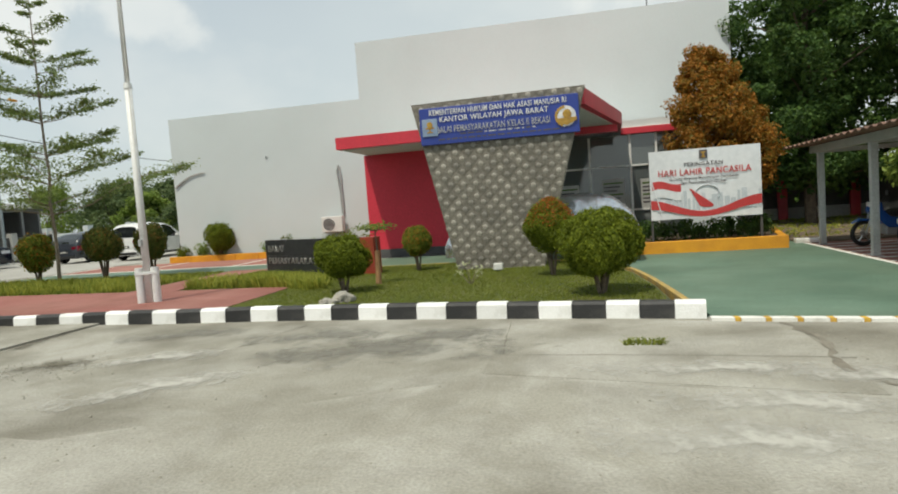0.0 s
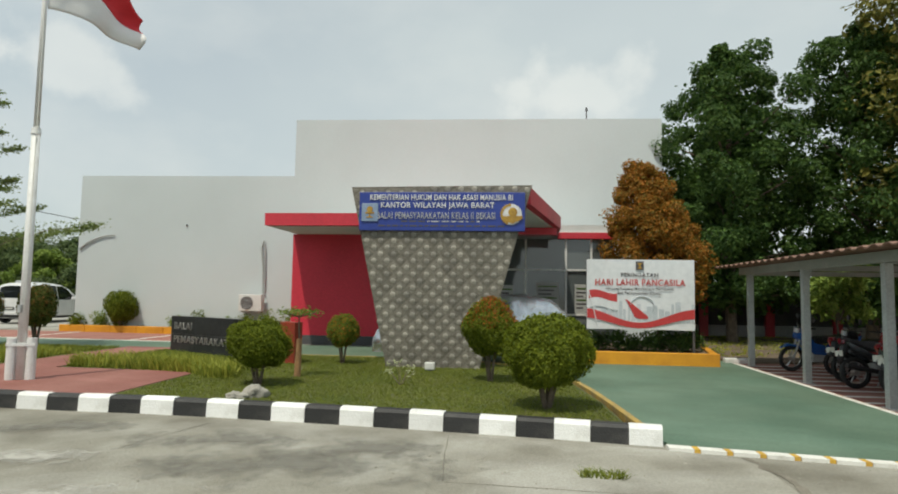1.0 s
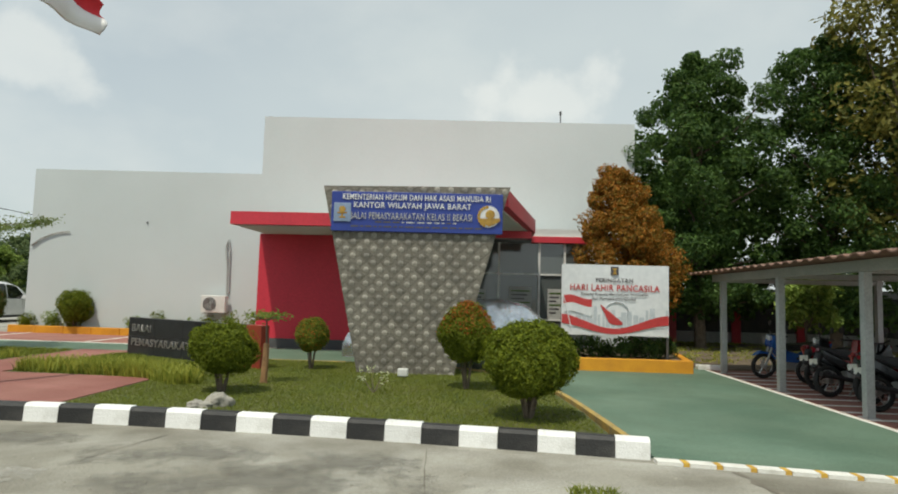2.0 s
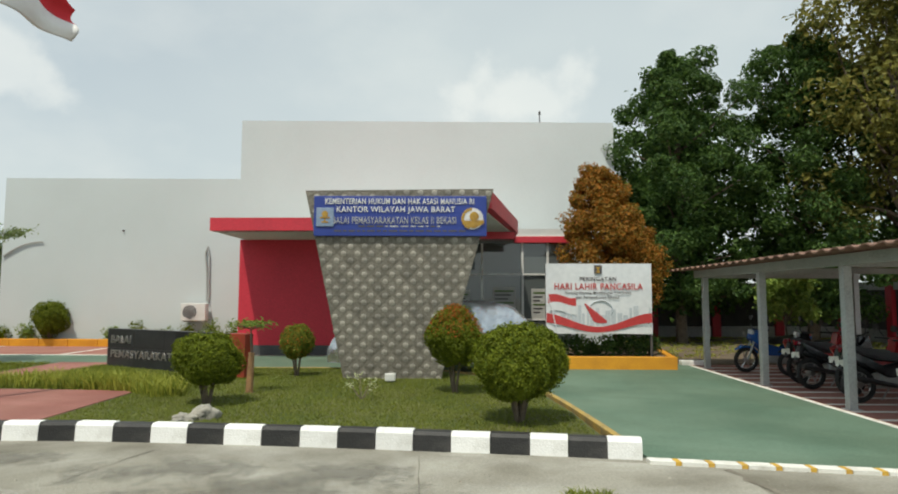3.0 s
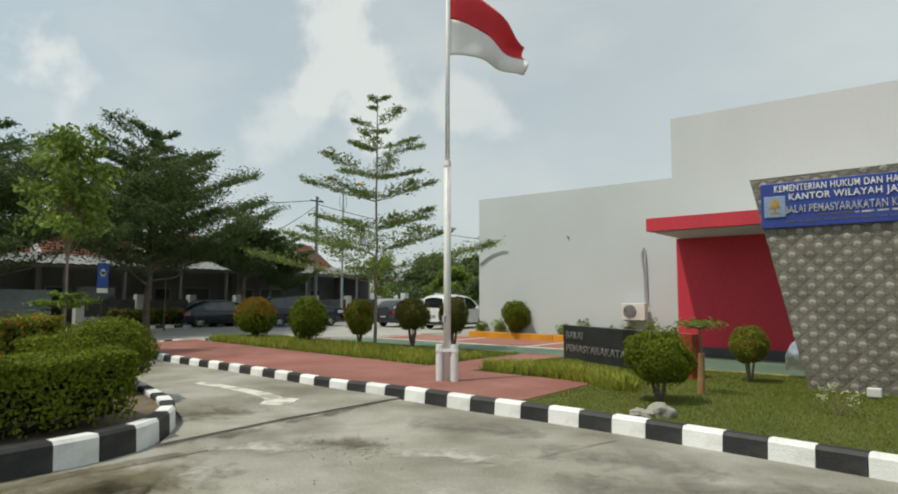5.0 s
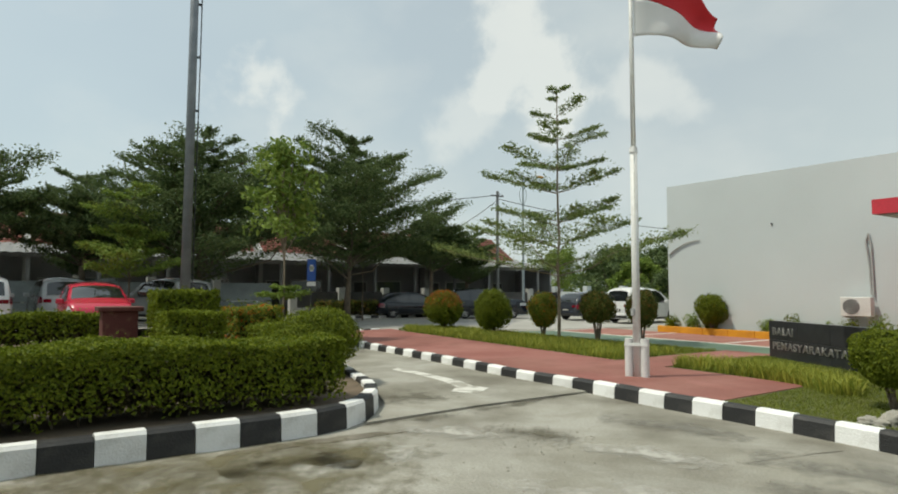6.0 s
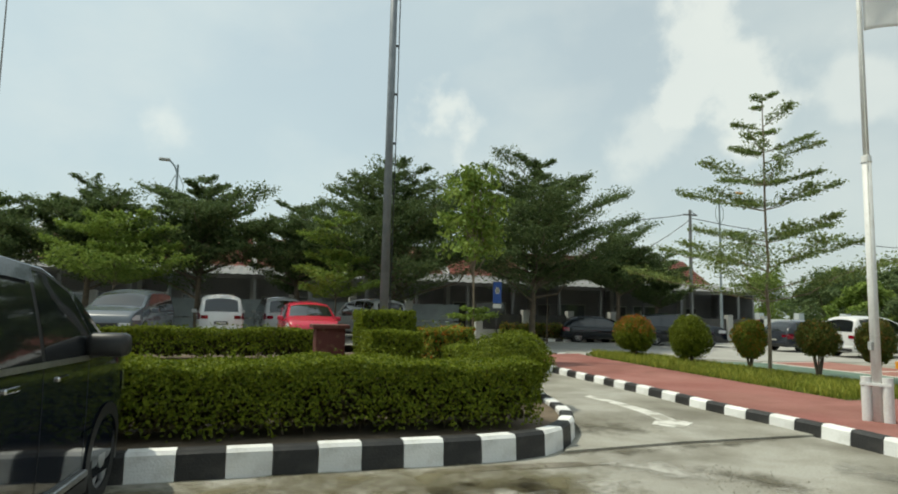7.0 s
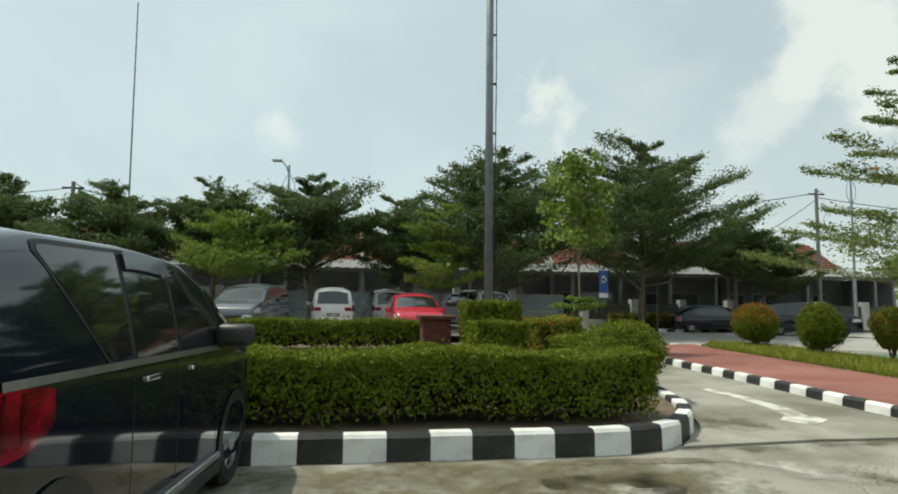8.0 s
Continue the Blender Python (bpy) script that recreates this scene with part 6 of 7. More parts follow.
class Body:
    """The outer surface of a car: x forwards from the middle, y to its left, z up."""

    def __init__(self, kind, L, W, H, line=0.585, rim=0.06):
        self.pts, self.L, self.W, self.H, self.line, self.rim = SHAPES[kind], L, W, H, line, rim
        self.zb = 0.24
        self.tuck = 0.055

    def x(self, s):
        return (s - 0.5) * self.L

    def up(self, s):
        return curve_at(self.pts, s) * self.H

    def belt(self, s):
        return min(self.H * (self.line - 0.04 * s), self.up(s) - 0.015)

    def half(self, s):
        return self.W / 2 * (1 - 0.13 * max(0, 1 - s / 0.1) ** 2 - 0.16 * max(0, (s - 0.84) / 0.16) ** 2)

    def edge(self, s):
        return self.rim * self.H * min(1, max(0.15, (self.up(s) - self.belt(s)) / (0.3 * self.H)))

    def side(self, s, z):
        w, b = self.half(s), self.belt(s)
        if z <= b:
            t = (z - self.zb) / max(0.05, b - self.zb)
            bow = math.sin(math.pi * (0.12 + 0.74 * t))
            return w * (1 - self.tuck * (1 - bow))
        top = max(b + 0.01, self.up(s) - self.edge(s))
        t = min(1.0, (z - b) / (top - b))
        k = (top - b) / (0.4 * self.H)
        return w * (1 - self.tuck * (1 - math.sin(math.pi * 0.86)) - 0.16 * k * t - 0.05 * k * t * t)

    def roof(self, s, q):
        top = max(self.belt(s) + 0.01, self.up(s) - self.edge(s))
        return self.side(s, top) * q, top + (self.up(s) - top) * (1 - abs(q) ** 2.4)

    def side_patch(self, s0, s1, z0, z1, sgn, off, ns=10, nz=5):
        """A strip of the side, lifted off by a little. z0 and z1 are numbers or functions of s."""
        bm = bmesh.new()
        f0 = z0 if callable(z0) else lambda s: z0
        f1 = z1 if callable(z1) else lambda s: z1
        g = []
        for i in range(ns + 1):
            s = s0 + (s1 - s0) * i / ns
            col = []
            for j in range(nz + 1):
                z = f0(s) + (f1(s) - f0(s)) * j / nz
                xx = self.x(s)
                col.append(bm.verts.new((xx, sgn * (self.side(s, z) + off), z)))
            g.append(col)
        for i in range(ns):
            for j in range(nz):
                q = (g[i][j], g[i + 1][j], g[i + 1][j + 1], g[i][j + 1])
                bm.faces.new(q if sgn < 0 else q[::-1])
        return bm

    def roof_patch(self, s0, s1, qm, off, ns=8, nq=10, taper=0.0):
        bm = bmesh.new()
        g = []
        for i in range(ns + 1):
            s = s0 + (s1 - s0) * i / ns
            ds = (self.up(s + 0.005) - self.up(s - 0.005)) / (0.01 * self.L)
            nrm = Vector((-ds, 0, 1)).normalized()
            row = []
            for j in range(nq + 1):
                q = (2 * j / nq - 1) * (qm - taper * i / ns)
                y, z = self.roof(s, q)
                row.append(bm.verts.new(Vector((self.x(s), y, z)) + nrm * off))
            g.append(row)
        for i in range(ns):
            for j in range(nq):
                bm.faces.new((g[i][j], g[i + 1][j], g[i + 1][j + 1], g[i][j + 1]))
        return bm

    def shell(self, ns=64, nz=9, nq=12):
        bm = bmesh.new()
        rings = []
        for i in range(ns + 1):
            s = i / ns
            s = s + 0.5 / ns * math.sin(2 * math.pi * s) * -1.5 if 0 < i < ns else s
            b, top = self.belt(s), max(self.belt(s) + 0.01, self.up(s) - self.edge(s))
            zs = [self.zb + (b - self.zb) * j / 6 for j in range(7)] + [b + (top - b) * j / 4 for j in range(1, 4)]
            ring = [(self.x(s), -self.side(s, z), z) for z in zs]
            for j in range(nq + 1):
                y, z = self.roof(s, 2 * j / nq - 1)
                ring.append((self.x(s), y, z))
            ring += [(self.x(s), self.side(s, z), z) for z in reversed(zs)]
            rings.append([bm.verts.new(p) for p in ring])
        for a, b in zip(rings, rings[1:]):
            for k in range(len(a) - 1):
                bm.faces.new((a[k], b[k], b[k + 1], a[k + 1]))
            bm.faces.new((a[-1], b[-1], b[0], a[0]))
        bm.faces.new(rings[0])
        bm.faces.new(rings[-1][::-1])
        bmesh.ops.recalc_face_normals(bm, faces=bm.faces)
        return bm


def wheel(parent, x, y, r, w, sgn):
    o = new("wheel")
    o.parent = parent
    o.matrix_basis = pose(x, y, r)
    n = 28
    bm = bmesh.new()
    prof = [(0.66 * r, -w / 2), (0.93 * r, -w / 2), (r, -w / 2 + 0.03), (r, w / 2 - 0.03), (0.93 * r, w / 2), (0.66 * r, w / 2)]
    rings = [[bm.verts.new((p * math.cos(a), yy, p * math.sin(a))) for p, yy in prof] for a in (2 * math.pi * k / n for k in range(n))]
    for k in range(n):
        a, b = rings[k], rings[(k + 1) % n]
        for j in range(len(prof)):
            bm.faces.new((a[j], a[(j + 1) % 6], b[(j + 1) % 6], b[j]))
    part("tyre", bm, M_TYRE, o)
    bm = bmesh.new()
    yo = sgn * (w / 2 - 0.03)
    for k in range(5):
        a = 2 * math.pi * k / 5 + 0.3
        box(bm, (0.05, -0.02, -0.035), (0.66 * r, 0.02, 0.035), 0, pose(0, yo, 0, 0, -math.degrees(a), 0))
    disc(bm, (0, 0), 0.09, yo - 0.03, yo + 0.03, 14)
    bar(bm, [(0.66 * r * math.cos(2 * math.pi * k / 24), yo, 0.66 * r * math.sin(2 * math.pi * k / 24)) for k in range(25)], 0.02, 5)
    part("rim", bm, M_RIM, o)
    bm = bmesh.new()
    disc(bm, (0, 0), 0.64 * r, -0.02, 0.02, 20)
    part("hub", bm, M_TRIM, o)
    return o


def car(loc, heading, kind, L, W, H, colour, label, near=False):
    o = empty("car", pose(*loc, 0, 0, heading), label, "car")
    b = Body(kind, L, W, H, 0.64, 0.04) if near else Body(kind, L, W, H)
    if near:
        b.tuck = 0.018
    body = part("body", b.shell(96 if near else 56), colour, o, smooth=True)
    wr = 0.19 * H
    sw = (0.19, 0.80)
    for s in sw:
        for sgn in (1, -1):
            wheel(o, b.x(s), sgn * (W / 2 - 0.105), wr, 0.2, sgn)
            bm = bmesh.new()
            n = 22
            r0, r1 = wr * 0.9, wr * 1.16
            a0 = [(-0.25 + (math.pi + 0.5) * k / n) for k in range(n + 1)]
            va, vb = [], []
            for a in a0:
                for rr, lst in ((r0, va), (r1, vb)):
                    z = max(0.18, wr + rr * math.sin(a))
                    ss = s + rr * math.cos(a) / L
                    lst.append(bm.verts.new((b.x(ss), sgn * (b.side(ss, z) + 0.012), z)))
            for k in range(n):
                q = (va[k], va[k + 1], vb[k + 1], vb[k])
                bm.faces.new(q)
            part("wheel_arch", bm, M_TRIM, o)
    zl = lambda s: b.belt(s) + 0.03
    zt = lambda s: b.up(s) - b.edge(s) - 0.035
    if kind == "hatch":
        wins = [(0.2, 0.4), (0.415, 0.62)]
    else:
        wins = [(0.185, 0.35), (0.362, 0.5), (0.512, 0.665)] if near else [(0.085, 0.255), (0.268, 0.44), (0.452, 0.64)]
    for sgn in (1, -1):
        for k, (s0, s1) in enumerate(wins):
            hi = zt
            if k == len(wins) - 1:
                hi = lambda s, s0=s0, s1=s1: max(zl(s) + 0.02, min(zt(s), zl(s) + (zt(0.5) - zl(0.5)) * min(1, (s1 + 0.075 - s) / 0.12)))
                s1 = s1 + 0.06
            lo = zl
            if k == 0:
                lo = lambda s, s0=s0: zl(s) + (zt(s) - zl(s)) * (0.95 * max(0, 1 - (s - s0) / 0.11) if near else 0.8 * max(0, 1 - (s - s0) / 0.075) ** 1.2)
            pane = part("window", b.side_patch(s0, s1, lo, hi, sgn, 0.006 if near else 0.004, 14, 6), M_CAR_GLASS, o, smooth=True)
            if near:
                part("window_frame", b.side_patch(s0 - 0.008, s1 + 0.006, lambda s, f=lo: f(s) - 0.03, lambda s, f=hi: f(s) + 0.025, sgn, 0.003, 14, 6), M_TRIM, pane, smooth=True)
        # Near car: an alloy strip imitates the sky's reflection on the body shoulder.
        part("belt_strip", b.side_patch(0.1 if near else 0.09, 0.69 if near else 0.66, lambda s: b.belt(s) - (0.012 if near else -0.002), lambda s: b.belt(s) + 0.026, sgn, 0.012, 16, 1), M_RIM if near else M_TRIM, o)
        for s in ((0.356, 0.506, 0.69) if near else (0.262, 0.446, 0.665)):
            part("door_gap", b.side_patch(s - 0.0008, s + 0.0008, 0.3, lambda s: b.belt(s), sgn, 0.0015, 1, 8), M_TRIM, o)
        for s in ((0.405, 0.57) if near else (0.30, 0.49)):
            bm = bmesh.new()
            z = b.belt(s) - 0.1
            y = b.side(s, z)
            box(bm, (b.x(s) - 0.08, sgn * y - 0.02, z - 0.015), (b.x(s) + 0.1, sgn * y + 0.035, z + 0.018), 0.01)
            part("door_handle", bm, M_CHROME if near else colour, o, "chrome door handle" if near else "")
        bm = bmesh.new()
        if near:
            xm, zm = b.x(0.69), b.belt(0.69) + 0.1
            ym = sgn * (b.side(0.69, zm) + 0.15)
            box(bm, (xm - 0.075, ym - 0.15, zm - 0.085), (xm + 0.085, ym + 0.15, zm + 0.09), 0.05)
            tube(bm, (xm, ym, zm - 0.05), (xm, ym - sgn * 0.2, zm - 0.08), 0.03, 0.035, 8)
            part("mirror", bm, M_TRIM, o, "rounded black door mirror", smooth=True)
        else:
            zm = b.belt(0.655) + 0.07
            ym = b.side(0.655, zm)
            y0, y1 = sorted((sgn * (ym + 0.03), sgn * (ym + 0.24)))
            box(bm, (b.x(0.655) - 0.06, y0, zm - 0.07), (b.x(0.655) + 0.07, y1, zm + 0.08), 0.035)
            y0, y1 = sorted((sgn * (ym - 0.06), sgn * (ym + 0.05)))
            box(bm, (b.x(0.655) - 0.03, y0, zm - 0.07), (b.x(0.655) + 0.03, y1, zm - 0.02))
            part("mirror", bm, colour, o)
        lh = (0.65, 0.72) if near else ((0.6, 0.72) if kind != "hatch" else (0.56, 0.7))
        s_end = 0.18 if near else 0.075
        curl = lambda s: 0.0 if not near else 0.1 * max(0, (s - 0.1) / 0.08) ** 3
        tl = part("tail_lamp", b.side_patch(0.002, s_end, lambda s: H * (lh[0] - 0.16) + curl(s), lambda s: min(H * (lh[0] - 0.005), b.belt(s) - 0.01) - 0.3 * curl(s), sgn, 0.008, 14, 4), M_LAMP_RED, o, smooth=True)
        if near:
            for sa, sb, za, zc in ((0.05, 0.058, 0.51, 0.63), (0.1, 0.106, 0.515, 0.625), (0.128, 0.133, 0.52, 0.62)):
                part("lamp_reflector", b.side_patch(sa, sb, H * za, H * zc, sgn, 0.0105, 1, 4), M_LAMP_DEEP, tl, "dark red reflector strip")
        bm = bmesh.new()
        y0, y1 = sorted((sgn * b.half(0) * 0.62, sgn * b.half(0) * 0.97))
        box(bm, (b.x(0) - 0.02, y0, H * 0.45), (b.x(0) + 0.06, y1, H * (0.495 if near else 0.53)), 0.012)
        part("tail_lamp", bm, M_LAMP_RED, o)
        part("head_lamp", b.side_patch(0.9, 0.985, lambda s: H * 0.43, lambda s: min(H * 0.52, b.up(s) - 0.06), sgn, 0.01, 6, 3), M_LAMP_CLEAR, o)
        bm = bmesh.new()
        y0, y1 = sorted((sgn * b.half(1) * 0.55, sgn * b.half(1) * 0.98))
        box(bm, (b.x(1) - 0.06, y0, H * 0.3), (b.x(1) + 0.015, y1, H * 0.385), 0.015)
        part("head_lamp", bm, M_LAMP_CLEAR, o)
        part("sill", b.side_patch(0.27, 0.72, 0.2, 0.3, sgn, 0.015, 8, 2), M_TRIM, o)
    ws0, ws1 = (0.655, 0.8) if kind == "mpv" else ((0.625, 0.75) if kind == "suv" else (0.6, 0.785))
    part("windscreen", b.roof_patch(ws0, ws1, 0.9, 0.006), M_CAR_GLASS, o, smooth=True)
    rs = (0.014, 0.062) if kind == "mpv" else ((0.012, 0.047) if kind == "suv" else (0.018, 0.115))
    part("rear_window", b.roof_patch(rs[0], rs[1], 0.82, 0.006), M_CAR_GLASS, o, smooth=True)
    hw = b.half(0)
    part("number_plate", boxed((b.x(0) - 0.02, -0.24, H * 0.33), (b.x(0) - 0.002, 0.24, H * 0.4), 0.004), M_PLATE, o)
    part("plate_bar", boxed((b.x(0) - 0.024, -0.18, H * 0.352), (b.x(0) - 0.0205, 0.18, H * 0.378)), M_LINE, o)
    part("rear_bumper", box(bmesh.new(), (b.x(0) - 0.05, -hw * 0.93, 0.26), (b.x(0) + 0.1, hw * 0.93, 0.5), 0.04), colour, o)
    part("bumper_trim", boxed((b.x(0) - 0.06, -hw * 0.86, 0.265), (b.x(0) - 0.04, hw * 0.86, 0.39), 0.008), M_TRIM, o)
    hw = b.half(1)
    part("front_bumper", box(bmesh.new(), (b.x(1) - 0.1, -hw * 0.95, 0.22), (b.x(1) + 0.05, hw * 0.95, 0.46), 0.045), colour, o)
    part("grille", box(bmesh.new(), (b.x(1) - 0.04, -hw * 0.5, H * 0.29), (b.x(1) + 0.02, hw * 0.5, H * 0.385), 0.015), M_TRIM, o)
    part("air_intake", boxed((b.x(1) + 0.045, -hw * 0.55, 0.26), (b.x(1) + 0.056, hw * 0.55, 0.36), 0.004), M_TRIM, o)
    part("number_plate", boxed((b.x(1) + 0.052, -0.23, 0.37), (b.x(1) + 0.06, 0.23, 0.47)), M_PLATE, o)
    if near:
        for sgn in (1, -1):
            vis = b.side_patch(0.362, 0.5, lambda s: zt(s) - 0.085, lambda s: zt(s) + 0.02, sgn, 0.03, 8, 2)
            part("window_visor", vis, M_P_GREY, o, "smoky plastic window visor", smooth=True)
            bm = bmesh.new()
            y0, y1 = sorted((sgn * (W / 2 - 0.05), sgn * (W / 2 + 0.035)))
            box(bm, (b.x(0.3), y0, 0.33), (b.x(0.7), y1, 0.38), 0.015)
            part("side_step", bm, M_RIM, o, "silver side step")
            wl2 = b.side_patch(0.68, 0.9, 0.62, 0.66, sgn, 0.006, 6, 1)
            part("side_moulding", wl2, colour, o)
        part("roof_spoiler", b.roof_patch(0.045, 0.1, 0.9, 0.03), colour, o, smooth=True)
        part("rear_wiper", bar(bmesh.new(), [(b.x(0.02) - 0.05, 0.0, H * 0.63), (b.x(0.03) - 0.04, -0.35, H * 0.68)], 0.012, 5), M_TRIM, o)
    return o


car((-6.66, -0.94, 0), 175.6, "mpv", 4.5, 1.76, 1.95, M_P_BLACK, "glossy black people carrier parked with its nose at the hedge kerb", True)
car((-22.9, 27.2, 0.02), 92, "suv", 4.1, 1.72, 1.78, M_P_WHITE, "white compact van parked with its tail to the road")
car((-26.6, 27.5, 0.02), 92, "hatch", 4.3, 1.75, 1.55, M_P_DARK, "dark grey hatchback parked beside the white van")
car((-31.0, 23.4, 0.02), 62, "suv", 4.5, 1.8, 1.72, M_P_BLACK, "black sport utility car parked before the terrace houses")
car((-34.0, 20.2, 0.02), 72, "hatch", 4.4, 1.75, 1.5, M_P_BLACK, "black car parked in the shade before the terrace houses")
car((-25.0, -2.75, 0.36), -8, "mpv", 4.5, 1.78, 1.75, M_P_GREY, "dark grey people carrier parked facing the hedge")
car((-24.6, 2.95, 0.33), 2, "hatch", 4.1, 1.74, 1.5, M_P_RED, "bright red hatchback parked facing the hedge")
car((-29.2, -0.2, 0.34), 185, "mpv", 4.3, 1.7, 1.72, M_P_WHITE, "white people carrier parked with its tail to the hedge")
car((-31.0, 2.15, 0.34), 186, "mpv", 4.3, 1.7, 1.72, M_P_SILVER, "silver people carrier parked behind the red car")
car((-29.0, 5.8, 0.34), 200, "mpv", 4.3, 1.7, 1.72, M_P_SILVER, "pale silver people carrier parked beside the lamp post")
car((-38.2, 11.3, 0.1), -5, "hatch", 4.3, 1.75, 1.5, M_P_WHITE, "white car parked in the shade of the carport")


def covered_car():
    o = empty("covered_car", pose(-2.42, 15.0, 0.03, 0, 0, 180), "parked car under a crinkled silver cover", "car")
    b = Body("hatch", 4.2, 1.75, 1.54)
    rng = np.random.default_rng(7)
    bm = bmesh.new()
    ns, rings = 54, []
    for i in range(ns + 1):
        s = i / ns
        ring = []
        for j in range(33):
            q = 2 * j / 32 - 1
            if abs(q) < 0.45:
                y, z = b.roof(s, q / 0.45)
            else:
                t = (abs(q) - 0.45) / 0.55
                top = max(b.belt(s) + 0.01, b.up(s) - b.edge(s))
                z = top + (0.26 - top) * t
                y = math.copysign(b.side(s, max(0.3, z)) + 0.03 + 0.05 * t, q)
            p = Vector((b.x(s) * 1.03, y, z + 0.02))
            k = noise.noise(Vector((p.x * 2.5, p.y * 2.2, p.z * 3.0))) * 0.04 + noise.noise(Vector((p.x * 7, p.y * 6, p.z * 3))) * 0.018
            ring.append(bm.verts.new(p + Vector((0, math.copysign(k, y) if abs(q) > 0.4 else 0, k if abs(q) <= 0.5 else 0))))
        rings.append(ring)
    for a, c in zip(rings, rings[1:]):
        for k in range(32):
            bm.faces.new((a[k], a[k + 1], c[k + 1], c[k]))
    bm.faces.new(rings[0][::-1])
    bm.faces.new(rings[-1])
    bmesh.ops.recalc_face_normals(bm, faces=bm.faces)
    part("cover", bm, M_SILVER_COVER, o, smooth=True)
    for x in (b.x(0.19), b.x(0.8)):
        for sgn in (1, -1):
            wheel(o, x, sgn * 0.76, 0.3, 0.19, sgn)
    return o


covered_car()


# ---- motorcycle shelter ----
shelter = empty("carport", pose(0, 0, 0), "grey steel motorcycle shelter with a brown corrugated roof", "carport")
PX = 3.85
for y in (16.0, 13.25, 10.65, 8.0):
    part("post", boxed((PX - 0.06, y - 0.06, 0.02), (PX + 0.06, y + 0.06, 2.12), 0.006), M_GREY_STEEL, shelter)
    part("base_plate", boxed((PX - 0.1, y - 0.1, 0.02), (PX + 0.1, y + 0.1, 0.04)), M_GREY_STEEL, shelter)
    part("post", boxed((7.24, y - 0.06, 0.02), (7.36, y + 0.06, 2.3), 0.006), M_GREY_STEEL, shelter)
    part("rafter", boxed((PX + 0.065, y - 0.04, 2.1), (7.4, y + 0.04, 2.2)), M_GREY_STEEL, shelter)
part("beam", boxed((PX - 0.07, 7.4, 2.125), (PX + 0.07, 16.5, 2.29), 0.006), M_GREY_STEEL, shelter)
part("beam", boxed((7.24, 7.4, 2.305), (7.36, 16.5, 2.42), 0.006), M_GREY_STEEL, shelter)
bm = bmesh.new()
nr = 120
rows = []
for i in range(nr + 1):
    y = 7.2 + 9.6 * i / nr
    dz = 0.018 * (1 if (i // 2) % 2 else -1)
    rows.append([bm.verts.new((x, y, z + dz)) for x, z in ((3.3, 2.32), (5.5, 2.44), (7.9, 2.57))])
for a, c in zip(rows, rows[1:]):
    for k in range(2):
        bm.faces.new((a[k], a[k + 1], c[k + 1], c[k]))
rf = part("roof_sheet", bm, M_ROOF_BROWN, shelter, "brown corrugated metal roof")
so = rf.modifiers.new("thick", "SOLIDIFY")
so.thickness = 0.02
tagged(link("kerb_block", box(bmesh.new(), (3.45, 16.55, 0.02), (4.1, 16.75, 0.14), 0.02), M_WHITE_KERB), "white painted concrete block beside the shelter post", "kerb block")
gp = tagged(link("green_pole", tube(bmesh.new(), (6.2, 9.2, 0.0), (6.2, 9.2, 4.6), 0.045, 0.045, 10), mat("green_pole_paint", (0.1, 0.3, 0.22), (0.08, 0.25, 0.18), 3, 0.5)), "slim green painted steel pole rising past the shelter", "pole")


